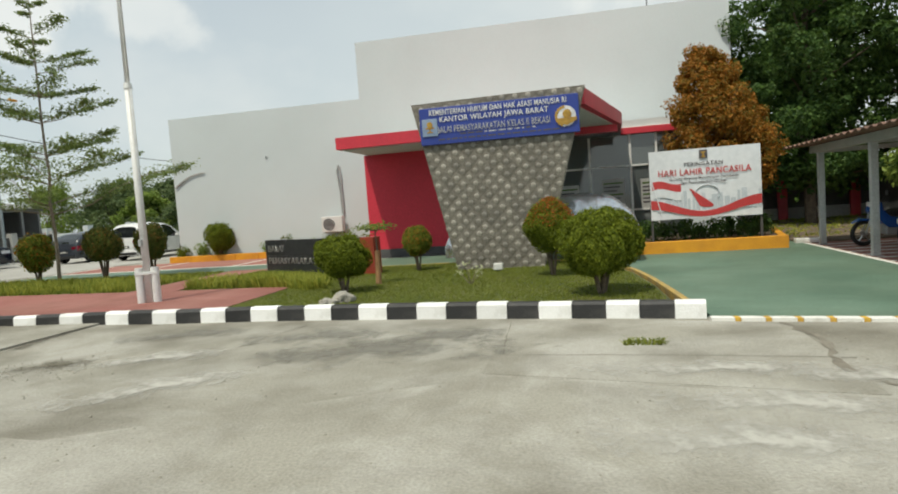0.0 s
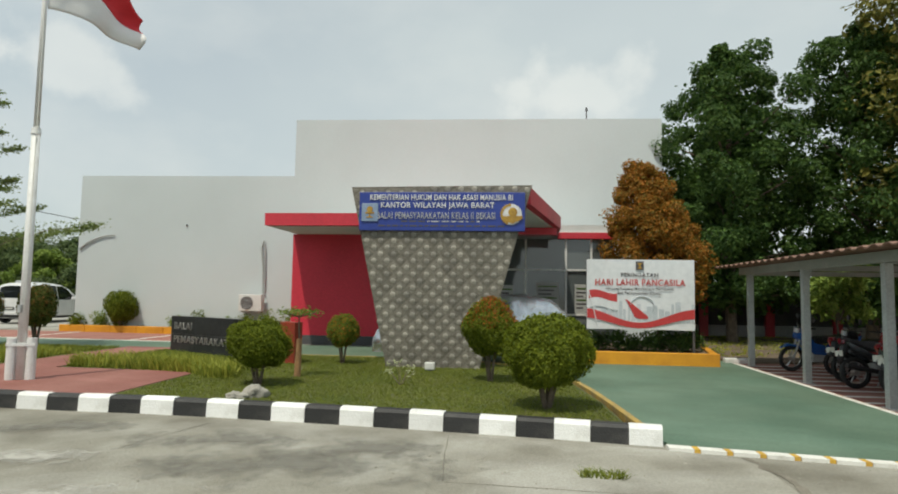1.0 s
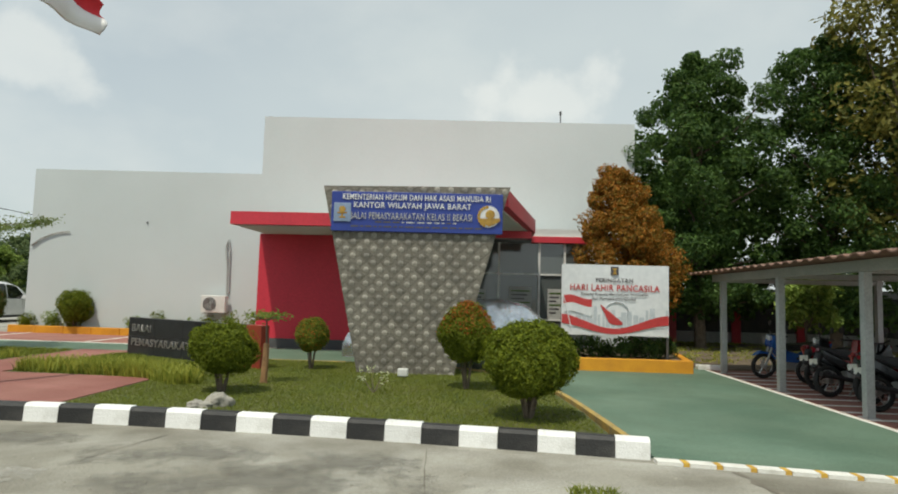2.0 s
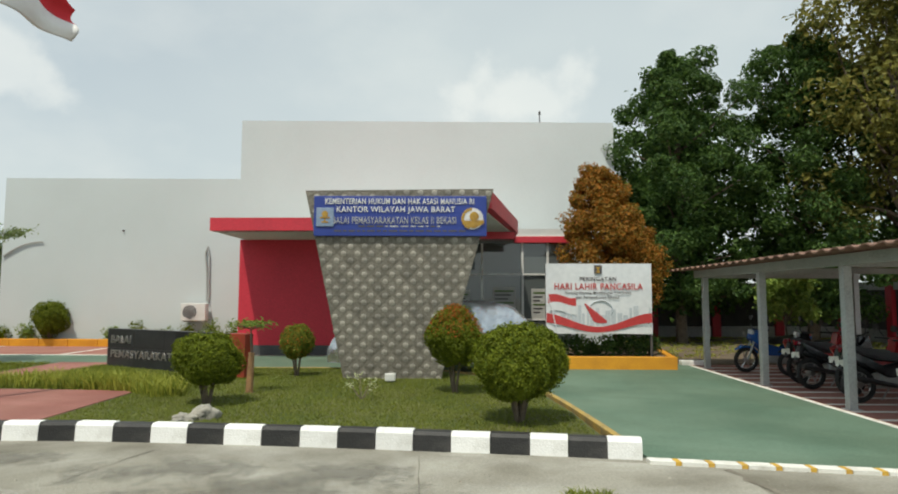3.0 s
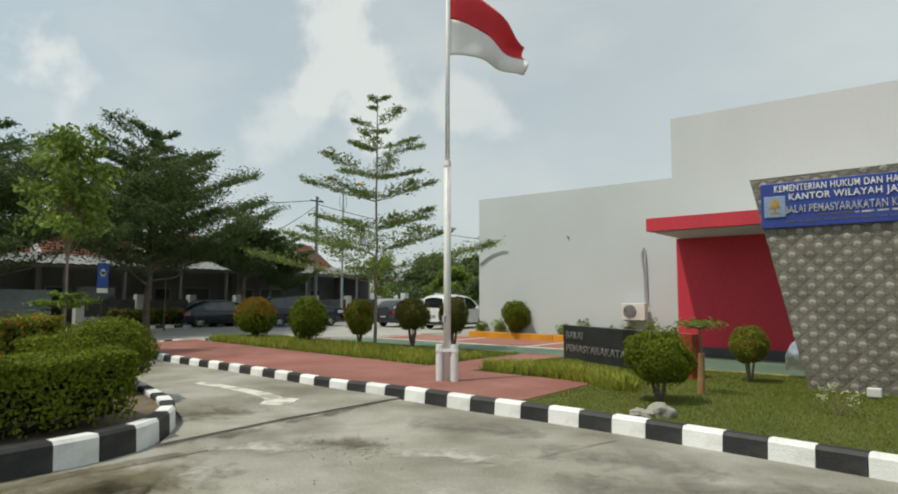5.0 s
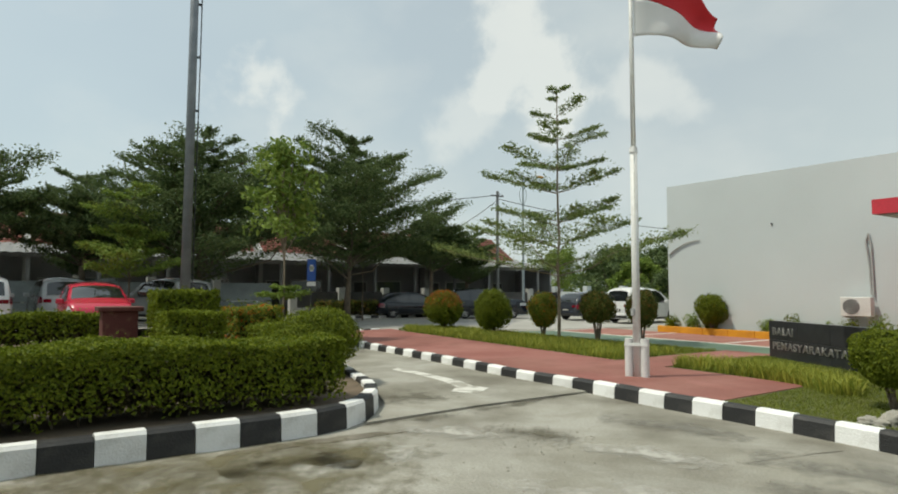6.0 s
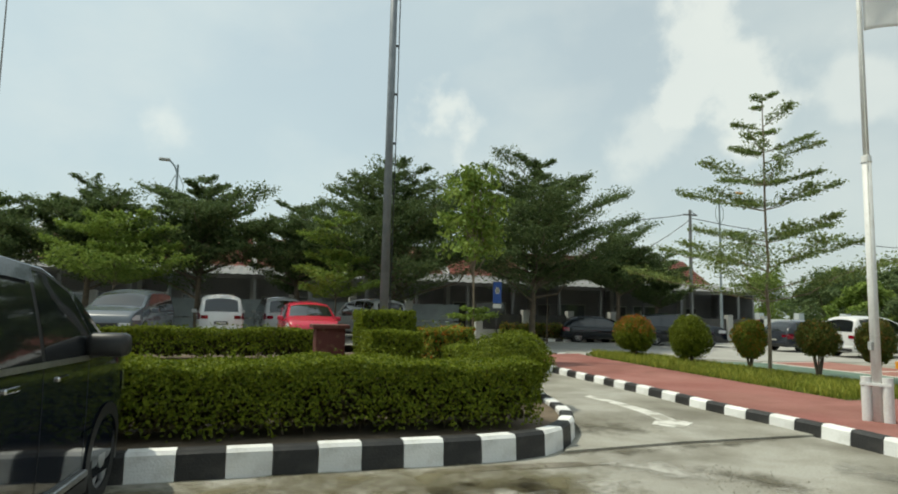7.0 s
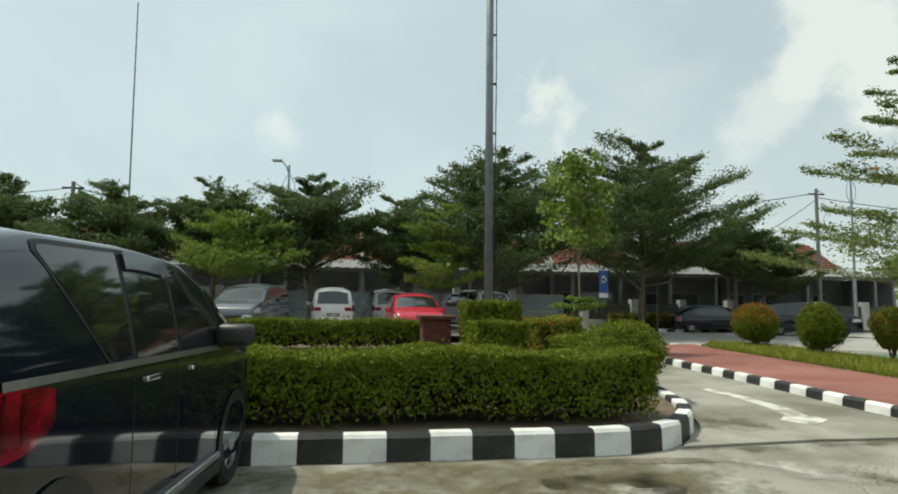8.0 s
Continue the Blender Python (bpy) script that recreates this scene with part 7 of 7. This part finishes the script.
def motorbike(colour, label):
    """A scooter-like motorcycle, its nose along +x."""
    o = empty("motorcycle", pose(0, 0, 0), label, "motorcycle", "motorcycles in the shelter")
    for x in (-0.6, 0.62):
        w = new("wheel")
        w.parent = o
        w.matrix_basis = pose(x, 0, 0.28)
        bm = bmesh.new()
        n = 24
        ring = [(0.235 + 0.045 * math.cos(a), 0.045 * math.sin(a)) for a in (2 * math.pi * k / 8 for k in range(8))]
        rs = [[bm.verts.new((r * math.cos(t), y, r * math.sin(t))) for r, y in ring] for t in (2 * math.pi * k / n for k in range(n))]
        for k in range(n):
            for j in range(8):
                bm.faces.new((rs[k][j], rs[k][(j + 1) % 8], rs[(k + 1) % n][(j + 1) % 8], rs[(k + 1) % n][j]))
        part("tyre", bm, M_TYRE, w, smooth=True)
        bm = bmesh.new()
        disc(bm, (0, 0), 0.05, -0.06, 0.06, 12)
        for k in range(6):
            a = math.pi * k / 3
            tube(bm, (0.04 * math.cos(a), 0, 0.04 * math.sin(a)), (0.2 * math.cos(a), 0, 0.2 * math.sin(a)), 0.012, 0.012, 5)
        bar(bm, [(0.2 * math.cos(2 * math.pi * k / 20), 0, 0.2 * math.sin(2 * math.pi * k / 20)) for k in range(21)], 0.014, 5)
        part("rim", bm, M_RIM, w)
    for sgn in (1, -1):
        part("fork", tube(bmesh.new(), (0.62, sgn * 0.07, 0.28), (0.45, sgn * 0.06, 0.85), 0.022, 0.022, 8), M_GREY_STEEL, o)
        part("mirror", tube(tube(bmesh.new(), (0.4, sgn * 0.2, 0.98), (0.36, sgn * 0.3, 1.16), 0.007, 0.007, 5), (0.34, sgn * 0.3, 1.16), (0.37, sgn * 0.3, 1.16), 0.055, 0.06, 10), M_TRIM, o)
        bm = bmesh.new()
        plate(bm, [(0.55, 0.72), (0.5, 0.95), (0.2, 0.62), (-0.2, 0.52), (-0.78, 0.82), (-0.72, 0.66), (-0.2, 0.38), (0.22, 0.4), (0.38, 0.55)], sgn * 0.13 - 0.03, sgn * 0.13 + 0.03)
        bmesh.ops.bevel(bm, geom=list(bm.edges), offset=0.012, segments=2, affect="EDGES")
        part("side_panel", bm, colour, o)
    bm = bmesh.new()
    plate(bm, [(0.5, 0.93), (0.58, 0.78), (0.46, 0.6), (0.25, 0.62), (0.34, 0.96)], -0.1, 0.1)
    bmesh.ops.bevel(bm, geom=list(bm.edges), offset=0.03, segments=2, affect="EDGES")
    part("front_shield", bm, colour, o)
    bm = bmesh.new()
    plate(bm, [(0.88, 0.5), (0.72, 0.6), (0.5, 0.58), (0.36, 0.44), (0.4, 0.42), (0.52, 0.54), (0.72, 0.56)], -0.06, 0.06)
    part("front_mudguard", bm, colour, o)
    bm = bmesh.new()
    plate(bm, [(0.2, 0.7), (0.1, 0.76), (-0.3, 0.78), (-0.7, 0.86), (-0.72, 0.8), (-0.3, 0.66), (0.1, 0.62)], -0.13, 0.13)
    bmesh.ops.bevel(bm, geom=list(bm.edges), offset=0.025, segments=2, affect="EDGES")
    part("seat", bm, M_TRIM, o)
    part("engine", box(bmesh.new(), (-0.3, -0.12, 0.22), (0.25, 0.12, 0.46), 0.04), M_GREY_STEEL, o)
    part("exhaust", tube(bmesh.new(), (-0.85, -0.17, 0.4), (-0.1, -0.15, 0.26), 0.05, 0.035, 10), M_TRIM, o)
    part("handlebar", bar(bmesh.new(), [(0.34, -0.34, 0.98), (0.42, -0.12, 0.95), (0.42, 0.12, 0.95), (0.34, 0.34, 0.98)], 0.016, 8), M_TRIM, o)
    part("headlamp", box(bmesh.new(), (0.5, -0.08, 0.84), (0.57, 0.08, 0.94), 0.02), M_LAMP_CLEAR, o)
    part("tail_lamp", box(bmesh.new(), (-0.82, -0.06, 0.78), (-0.76, 0.06, 0.85), 0.01), M_LAMP_RED, o)
    part("number_plate", boxed((-0.86, -0.1, 0.56), (-0.845, 0.1, 0.66)), M_LINE, o)
    part("rear_mudguard", tube(bmesh.new(), (-0.85, 0, 0.5), (-0.72, 0, 0.75), 0.05, 0.07, 8), M_TRIM, o)
    part("side_stand", tube(bmesh.new(), (0.0, 0.1, 0.25), (-0.08, 0.26, 0.0), 0.012, 0.012, 6), M_GREY_STEEL, o)
    return o


bikes = [motorbike(M_PLASTIC_BLUE, "blue and black motorcycle parked in the shelter"), motorbike(M_PLASTIC_BLACK, "black motorcycle parked in the shelter"), motorbike(M_PLASTIC_RED, "red and black motorcycle parked in the shelter")]
spots = [(5.0, 15.3, 186, 0), (5.6, 14.4, 172, 1), (5.2, 13.6, 15, 2), (5.0, 12.75, 8, 1), (5.2, 12.0, 12, 2), (4.95, 11.3, 5, 1), (5.1, 10.2, 10, 1), (5.0, 9.4, 6, 2)]
for k, (x, y, a, c) in enumerate(spots):
    m = pose(x, y, 0.025, -7, 0, a)
    if k < 3:
        bikes[(0, 1, 2)[k]].matrix_basis = m
    else:
        copy_thing(bikes[c], m)


# ---- perimeter fence behind the shelter ----
def fence_run(p0, p1, step, label):
    p0, p1 = Vector(p0), Vector(p1)
    n = max(1, round((p1 - p0).length / step))
    ang = math.degrees(math.atan2((p1 - p0).y, (p1 - p0).x))
    o = empty("fence", pose(p0.x, p0.y, 0, 0, 0, ang), label, "fence", kind="structure")
    st = (p1 - p0).length / n
    for k in range(n + 1):
        part("pillar", boxed((k * st - 0.17, -0.17, 0), (k * st + 0.17, 0.17, 2.45), 0.01), M_RED_DARK, o, "red painted pillar")
        if k < n:
            part("base_wall", boxed((k * st + 0.175, -0.08, 0), ((k + 1) * st - 0.175, 0.08, 0.5)), M_HOUSE, o)
            part("top_band", boxed((k * st + 0.175, -0.1, 1.95), ((k + 1) * st - 0.175, 0.1, 2.25)), M_HOUSE, o)
            part("panel", boxed((k * st + 0.175, -0.03, 0.503), ((k + 1) * st - 0.175, 0.03, 1.947)), M_FENCE_DARK, o)
    return o


fence_run((3.4, 27.0), (13.5, 27.0), 2.5, "boundary fence with red pillars and dark panels under the trees")
fence_run((13.5, 26.6), (13.5, 2.0), 2.7, "boundary fence with red pillars beyond the motorcycle shelter")

# ---- terrace houses across the street ----
def terrace_unit(y0, y1, k):
    o = empty("terrace_house", pose(0, 0, 0), "single-storey terrace house with red tile roof and deep dark veranda", "house", "terrace houses")
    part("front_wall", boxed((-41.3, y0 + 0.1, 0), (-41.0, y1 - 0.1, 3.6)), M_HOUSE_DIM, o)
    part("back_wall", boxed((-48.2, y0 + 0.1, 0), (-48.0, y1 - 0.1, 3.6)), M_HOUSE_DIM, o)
    bm = bmesh.new()
    last = None
    for x0, z0, x1, z1 in ((-40.6, 3.6, -44.4, 6.0), (-44.4, 6.0, -48.4, 3.6)):
        d = Vector((x1 - x0, 0, z1 - z0))
        nrm = Vector((-d.z, 0, d.x)).normalized() * (-1 if d.x < 0 else 1)
        if nrm.z < 0:
            nrm = -nrm
        n = 14
        for j in range(n):
            a = Vector((x0, 0, z0)) + d * (j / n)
            c = Vector((x0, 0, z0)) + d * ((j + 1) / n)
            lo, hi = (a + nrm * 0.07, c + nrm * 0.02) if x0 > -44 else (a + nrm * 0.02, c + nrm * 0.07)
            for p in (lo, hi):
                v = [bm.verts.new((p.x, y, p.z)) for y in (y0 + 0.14, y1 - 0.14)]
                if last:
                    bm.faces.new((last[0], last[1], v[1], v[0]))
                last = v
    part("roof", bm, M_ROOF_TILE, o, "red clay tile roof")
    bm = bmesh.new()
    plate(bm, [(-40.3, 0), (-40.3, 4.0), (-44.4, 6.5), (-48.6, 4.0), (-48.6, 0)], 0, 0.26)
    pw = part("party_wall", bm, M_HOUSE, o, "white party wall rising above the tiles")
    pw.matrix_basis = pose(0, y0 - 0.13, 0)
    bm = bmesh.new()
    rows_v = [[bm.verts.new((x, y0 + 0.02 + (y1 - y0 - 0.04) * q / 24, z + (0.02 if q % 2 else -0.02))) for x, z in ((-40.9, 4.0), (-36.45, 3.3))] for q in range(25)]
    for a, c in zip(rows_v, rows_v[1:]):
        bm.faces.new((a[0], a[1], c[1], c[0]))
    sheet_roof = part("veranda_roof", bm, M_ROOF_GREY, o, "grey corrugated metal veranda roof")
    sheet_roof.modifiers.new("thick", "SOLIDIFY").thickness = 0.03
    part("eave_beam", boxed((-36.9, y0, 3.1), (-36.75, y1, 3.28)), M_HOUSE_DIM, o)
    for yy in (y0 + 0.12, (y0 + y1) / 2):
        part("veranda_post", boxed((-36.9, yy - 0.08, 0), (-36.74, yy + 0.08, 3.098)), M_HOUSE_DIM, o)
    for a, c, z0, z1, nm in ((0.6, 1.5, 0.05, 2.15, "door"), (2.2, 4.2, 0.9, 2.2, "window")):
        if y0 + c > y1 - 0.3:
            continue
        e = part(nm, boxed((-40.99, y0 + a, z0), (-40.94, y0 + c, z1), 0.01), M_FENCE_DARK if nm == "door" else M_WINDOW, o)
        part("frame", boxed((-40.995, y0 + a - 0.07, z0 - 0.05), (-40.96, y0 + c + 0.07, z1 + 0.07)), M_HOUSE, e)
    return o


for k in range(10):
    terrace_unit(-29.0 + 6.0 * k, -23.0 + 6.0 * k, k)
end_house = terrace_unit(31.0, 34.2, 10)
# Added end wall in the dim grey, darkening the open veranda end.
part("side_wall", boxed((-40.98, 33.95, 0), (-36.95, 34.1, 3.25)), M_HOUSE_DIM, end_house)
# low front walls with white pillars before the houses
fw = empty("front_wall", pose(0, 0, 0), "low white garden wall with square pillars before the terrace", "wall", kind="structure")
for k in range(8):
    y = 13.4 + 2.9 * k
    part("pillar", boxed((-35.9, y - 0.2, 0), (-35.5, y + 0.2, 1.75), 0.01), M_HOUSE, fw)
    if k < 7 and k != 2:
        part("wall_panel", boxed((-35.8, y + 0.205, 0), (-35.6, y + 2.695, 0.62)), M_HOUSE, fw)
        part("railing", boxed((-35.72, y + 0.205, 0.623), (-35.68, y + 2.695, 1.5)), M_FENCE_DARK, fw)
gf = empty("fence", pose(0, 0, 0), "grey-blue panel fence with pale pillars behind the parked cars", "fence", kind="structure")
for k in range(12):
    y = -24.0 + 3.0 * k
    part("pillar", boxed((-34.7, y - 0.18, 0), (-34.3, y + 0.18, 2.2), 0.01), M_HOUSE, gf)
    part("panel", boxed((-34.53, y + 0.185, 0.1), (-34.47, y + 2.815, 1.0)), M_FENCE_BLUE, gf)
    part("panel", boxed((-34.53, y + 0.185, 1.06), (-34.47, y + 2.815, 1.95)), M_FENCE_BLUE, gf)
ww = empty("garden_wall", pose(0, 0, 0), "white boundary wall with short pillars beyond the parked cars", "wall", kind="structure")
for k in range(3):
    x = -36.0 + 3.2 * k
    part("pillar", boxed((x - 0.2, 33.4, 0), (x + 0.2, 33.8, 1.95)), M_WALL, ww)
    if k < 2:
        part("wall_panel", boxed((x + 0.205, 33.5, 0), (x + 2.995, 33.7, 1.55)), M_WALL, ww)
hk = kerb("kerb", catmull([(-34.3, 30.0), (-34.2, 20), (-34.0, 12.0)], 0.5), 0.5, 0.16, 0.2, True, "black and white kerb on the far side of the street")
hedge("hedge", -35.2, -34.5, 14.5, 22.0, 0.1, 0.95, 6000, 48, "low dark hedge before the terrace houses", M_LEAF_DULL, 0.12)

# ---- poles, lamps, wires, sign ----
lp = empty("flood_light_pole", pose(-21.0, 4.95, 0.0), "tall grey steel lamp pole with a cable beside it", "pole")
part("shaft", tube(bmesh.new(), (0, 0, 0), (0, 0, 17), 0.14, 0.1, 16), M_GALV, lp, smooth=True)
part("cable", bar(bmesh.new(), [(0.05, 0.17, 1.0), (0.05, 0.2, 8), (0.05, 0.19, 17)], 0.018, 5), M_TRIM, lp)
for k in range(9):
    part("cable_clip", boxed((-0.03, 0.1, 2 + 1.6 * k), (0.05, 0.21, 2.05 + 1.6 * k)), M_TRIM, lp)


def street_lamp(loc, h, label, side, colour, reach=1.5):
    o = empty("street_lamp", pose(*loc), label, "street lamp", "street lamps")
    part("pole", tube(bmesh.new(), (0, 0, 0), (0, 0, h), 0.09, 0.05, 10), M_FENCE_BLUE, o)
    part("arm", bar(bmesh.new(), [(0, 0, h - 0.5), (0, 0.23 * reach * side, h - 0.1), (0, 0.6 * reach * side, h + 0.15), (0, reach * side, h + 0.2)], 0.04, 6), M_FENCE_BLUE, o)
    part("head", box(bmesh.new(), (-0.12, min((reach - 0.2) * side, (reach + 0.3) * side), h + 0.14), (0.12, max((reach - 0.2) * side, (reach + 0.3) * side), h + 0.27), 0.04), colour, o)
    for s in (-1, 1):
        part("scroll", bar(bmesh.new(), [(0, s * 0.05, h - 1.9), (0, s * 0.28, h - 1.5), (0, s * 0.3, h - 1.0), (0, s * 0.08, h - 0.5)], 0.02, 5), M_FENCE_BLUE, o)
    return o


street_lamp((-34.0, -2.7, 0), 8.3, "ornamental street lamp with a curved arm among the trees", -1, M_GREY_STEEL, 0.55)
street_lamp((-34.0, 28.8, 0), 9.3, "ornamental street lamp with an orange lamp head", 1, M_ORANGE)
for y, z, lab in ((26.75, 8.2, "concrete utility pole carrying thin cables"), (-12.9, 7.1, "utility pole behind the street trees")):
    up = empty("utility_pole", pose(-34.2, y, 0), lab, "utility pole", "utility poles")
    part("shaft", tube(bmesh.new(), (0, 0, 0), (0, 0, z), 0.13, 0.09, 10), M_ROOF_GREY, up)
    part("crossarm", boxed((-0.05, -0.5, z - 0.35), (0.05, 0.5, z - 0.27)), M_FENCE_DARK, up)
    part("bracket", bar(bmesh.new(), [(0, 0.1, z - 0.1), (0, 0.5, z - 0.3)], 0.02, 5), M_FENCE_DARK, up)


def wire(a, b, sag, label):
    a, b = Vector(a), Vector(b)
    pts = [a.lerp(b, k / 14) - Vector((0, 0, sag * 4 * (k / 14) * (1 - k / 14))) for k in range(15)]
    return tagged(link("cable", bar(bmesh.new(), pts, 0.022, 4), M_TRIM), label, "cable")


wire((-34.2, 26.75, 7.95), (-34.5, 5, 7.0), 0.8, "thin black overhead cable")
wire((-34.2, 26.75, 7.6), (-36.5, 21, 4.2), 0.4, "thin service cable to a house")
wire((-34.2, 26.75, 7.7), (-30, 60, 7.5), 1.2, "thin black overhead cable")
wire((-34.2, -12.9, 6.8), (-34.4, 2, 5.6), 0.5, "thin black overhead cable")
wire((-34.2, -12.9, 6.8), (-36, -40, 7), 1.0, "thin black overhead cable")
mastp = tagged(link("radio_mast", tube(bmesh.new(), (-55, -17.7, 0), (-55.2, -18.0, 26), 0.09, 0.05, 6), M_ROOF_GREY), "thin distant radio mast above the trees", "mast")
ps = empty("parking_sign", pose(-28.0, 11.45, 0), "blue parking sign with a white symbol on a thin post", "sign")
part("post", tube(bmesh.new(), (0, 0, 0), (0, 0, 2.05), 0.03, 0.03, 8), M_FENCE_DARK, ps)
part("panel", boxed((0.03, -0.2, 2.0), (0.05, 0.2, 2.95), 0.004), M_SIGN_BLUE, ps)
part("symbol", boxed((0.051, -0.11, 2.5), (0.056, 0.11, 2.62)), M_LINE, ps)
part("symbol", boxed((0.051, -0.07, 2.42), (0.056, 0.07, 2.7)), M_LINE, ps)
part("lower_panel", boxed((0.03, -0.2, 1.78), (0.05, 0.2, 1.97), 0.004), M_LINE, ps)


# ---- stone tiles of the sign wall, one by one ----
# The paler crown colour stands in for the light caught by each tile.
M_BOSS = mat("tile_crown_highlight", (0.34, 0.32, 0.275), (0.21, 0.195, 0.163), 9.0, 0.5, 0.6, 40, vary=0.28)


def clipped(poly, lines):
    """The part of a convex outline that lies on the inner side of each line (point, inward normal)."""
    for (px, pz), (nx, nz) in lines:
        out = []
        for (ax, az), (bx, bz) in zip(poly, poly[1:] + poly[:1]):
            da, db = (ax - px) * nx + (az - pz) * nz, (bx - px) * nx + (bz - pz) * nz
            if da >= 0:
                out.append((ax, az))
            if (da >= 0) != (db >= 0):
                t = da / (da - db)
                out.append((ax + (bx - ax) * t, az + (bz - az) * t))
        poly = out
        if len(poly) < 3:
            return []
    return poly


def tile_mesh(poly, boss):
    """A pillowed stone tile over a convex outline round (0, 0), with a boss whose paler colour paints a highlight at
    its crown.
    """
    n = len(poly)
    cx, cz = sum(p[0] for p in poly) / n, sum(p[1] for p in poly) / n
    vs, fs, mats = [], [], []
    levels = ((0.985, 0.0), (0.965, -0.003), (0.74, -0.006), (0.4, -0.009))
    for k, y in levels:
        vs += [(cx + (x - cx) * k, y, cz + (z - cz) * k) for x, z in poly]
    for lv in range(len(levels) - 1):
        for k in range(n):
            fs.append((lv * n + k, lv * n + (k + 1) % n, (lv + 1) * n + (k + 1) % n, (lv + 1) * n + k))
            mats.append(0)
    fs.append(tuple((len(levels) - 1) * n + k for k in range(n)))
    mats.append(0)
    if boss:
        at = len(vs)
        for r, y in ((0.058, -0.005), (0.046, -0.0125), (0.024, -0.016)):
            vs += [(cx + r * math.cos(math.pi * k / 4), y, cz + r * math.sin(math.pi * k / 4)) for k in range(8)]
        for lv in range(2):
            for k in range(8):
                fs.append((at + lv * 8 + k, at + lv * 8 + (k + 1) % 8, at + lv * 8 + 8 + (k + 1) % 8, at + lv * 8 + 8 + k))
                mats.append(1)
        fs.append(tuple(at + 16 + k for k in range(8)))
        mats.append(1)
    me = bpy.data.meshes.new("tile")
    me.from_pydata(vs, [], fs)
    me.materials.append(M_STONE)
    me.materials.append(M_BOSS)
    me.polygons.foreach_set("material_index", mats)
    return me


half = 0.128
diamond = [(-half, 0.0), (0.0, -half), (half, 0.0), (0.0, half)]
whole_tile = tile_mesh(diamond, True)
edges_in = []
for (ax, az), (bx, bz) in zip(outline, outline[1:] + outline[:1]):
    edges_in.append(((ax, az), Vector((-(bz - az), bx - ax)).normalized()))
rng_t = random.Random(12)
for r in range(29):
    z = 0.14 + r * half
    for k in range(-8, 9):
        x = (2 * k + r % 2) * half
        if -1.5 < x < 1.5 and 2.88 < z < 3.38:
            continue
        shape_t = clipped([(x + u, z + w) for u, w in diamond], edges_in)
        if not shape_t:
            continue
        tilt = (rng_t.uniform(-2, 2), rng_t.uniform(-2, 2))
        if len(shape_t) == 4 and abs(max(p[0] for p in shape_t) - min(p[0] for p in shape_t) - 2 * half) < 1e-6 and abs(max(p[1] for p in shape_t) - min(p[1] for p in shape_t) - 2 * half) < 1e-6:
            piece("tile", whole_tile, sign_wall, pose(x, -0.001, z, tilt[0], 0, tilt[1]))
        elif max(p[0] for p in shape_t) - min(p[0] for p in shape_t) > 0.03 and max(p[1] for p in shape_t) - min(p[1] for p in shape_t) > 0.03:
            piece("tile", tile_mesh([(u - x, w - z) for u, w in shape_t], len(shape_t) == 5), sign_wall, pose(x, -0.001, z))
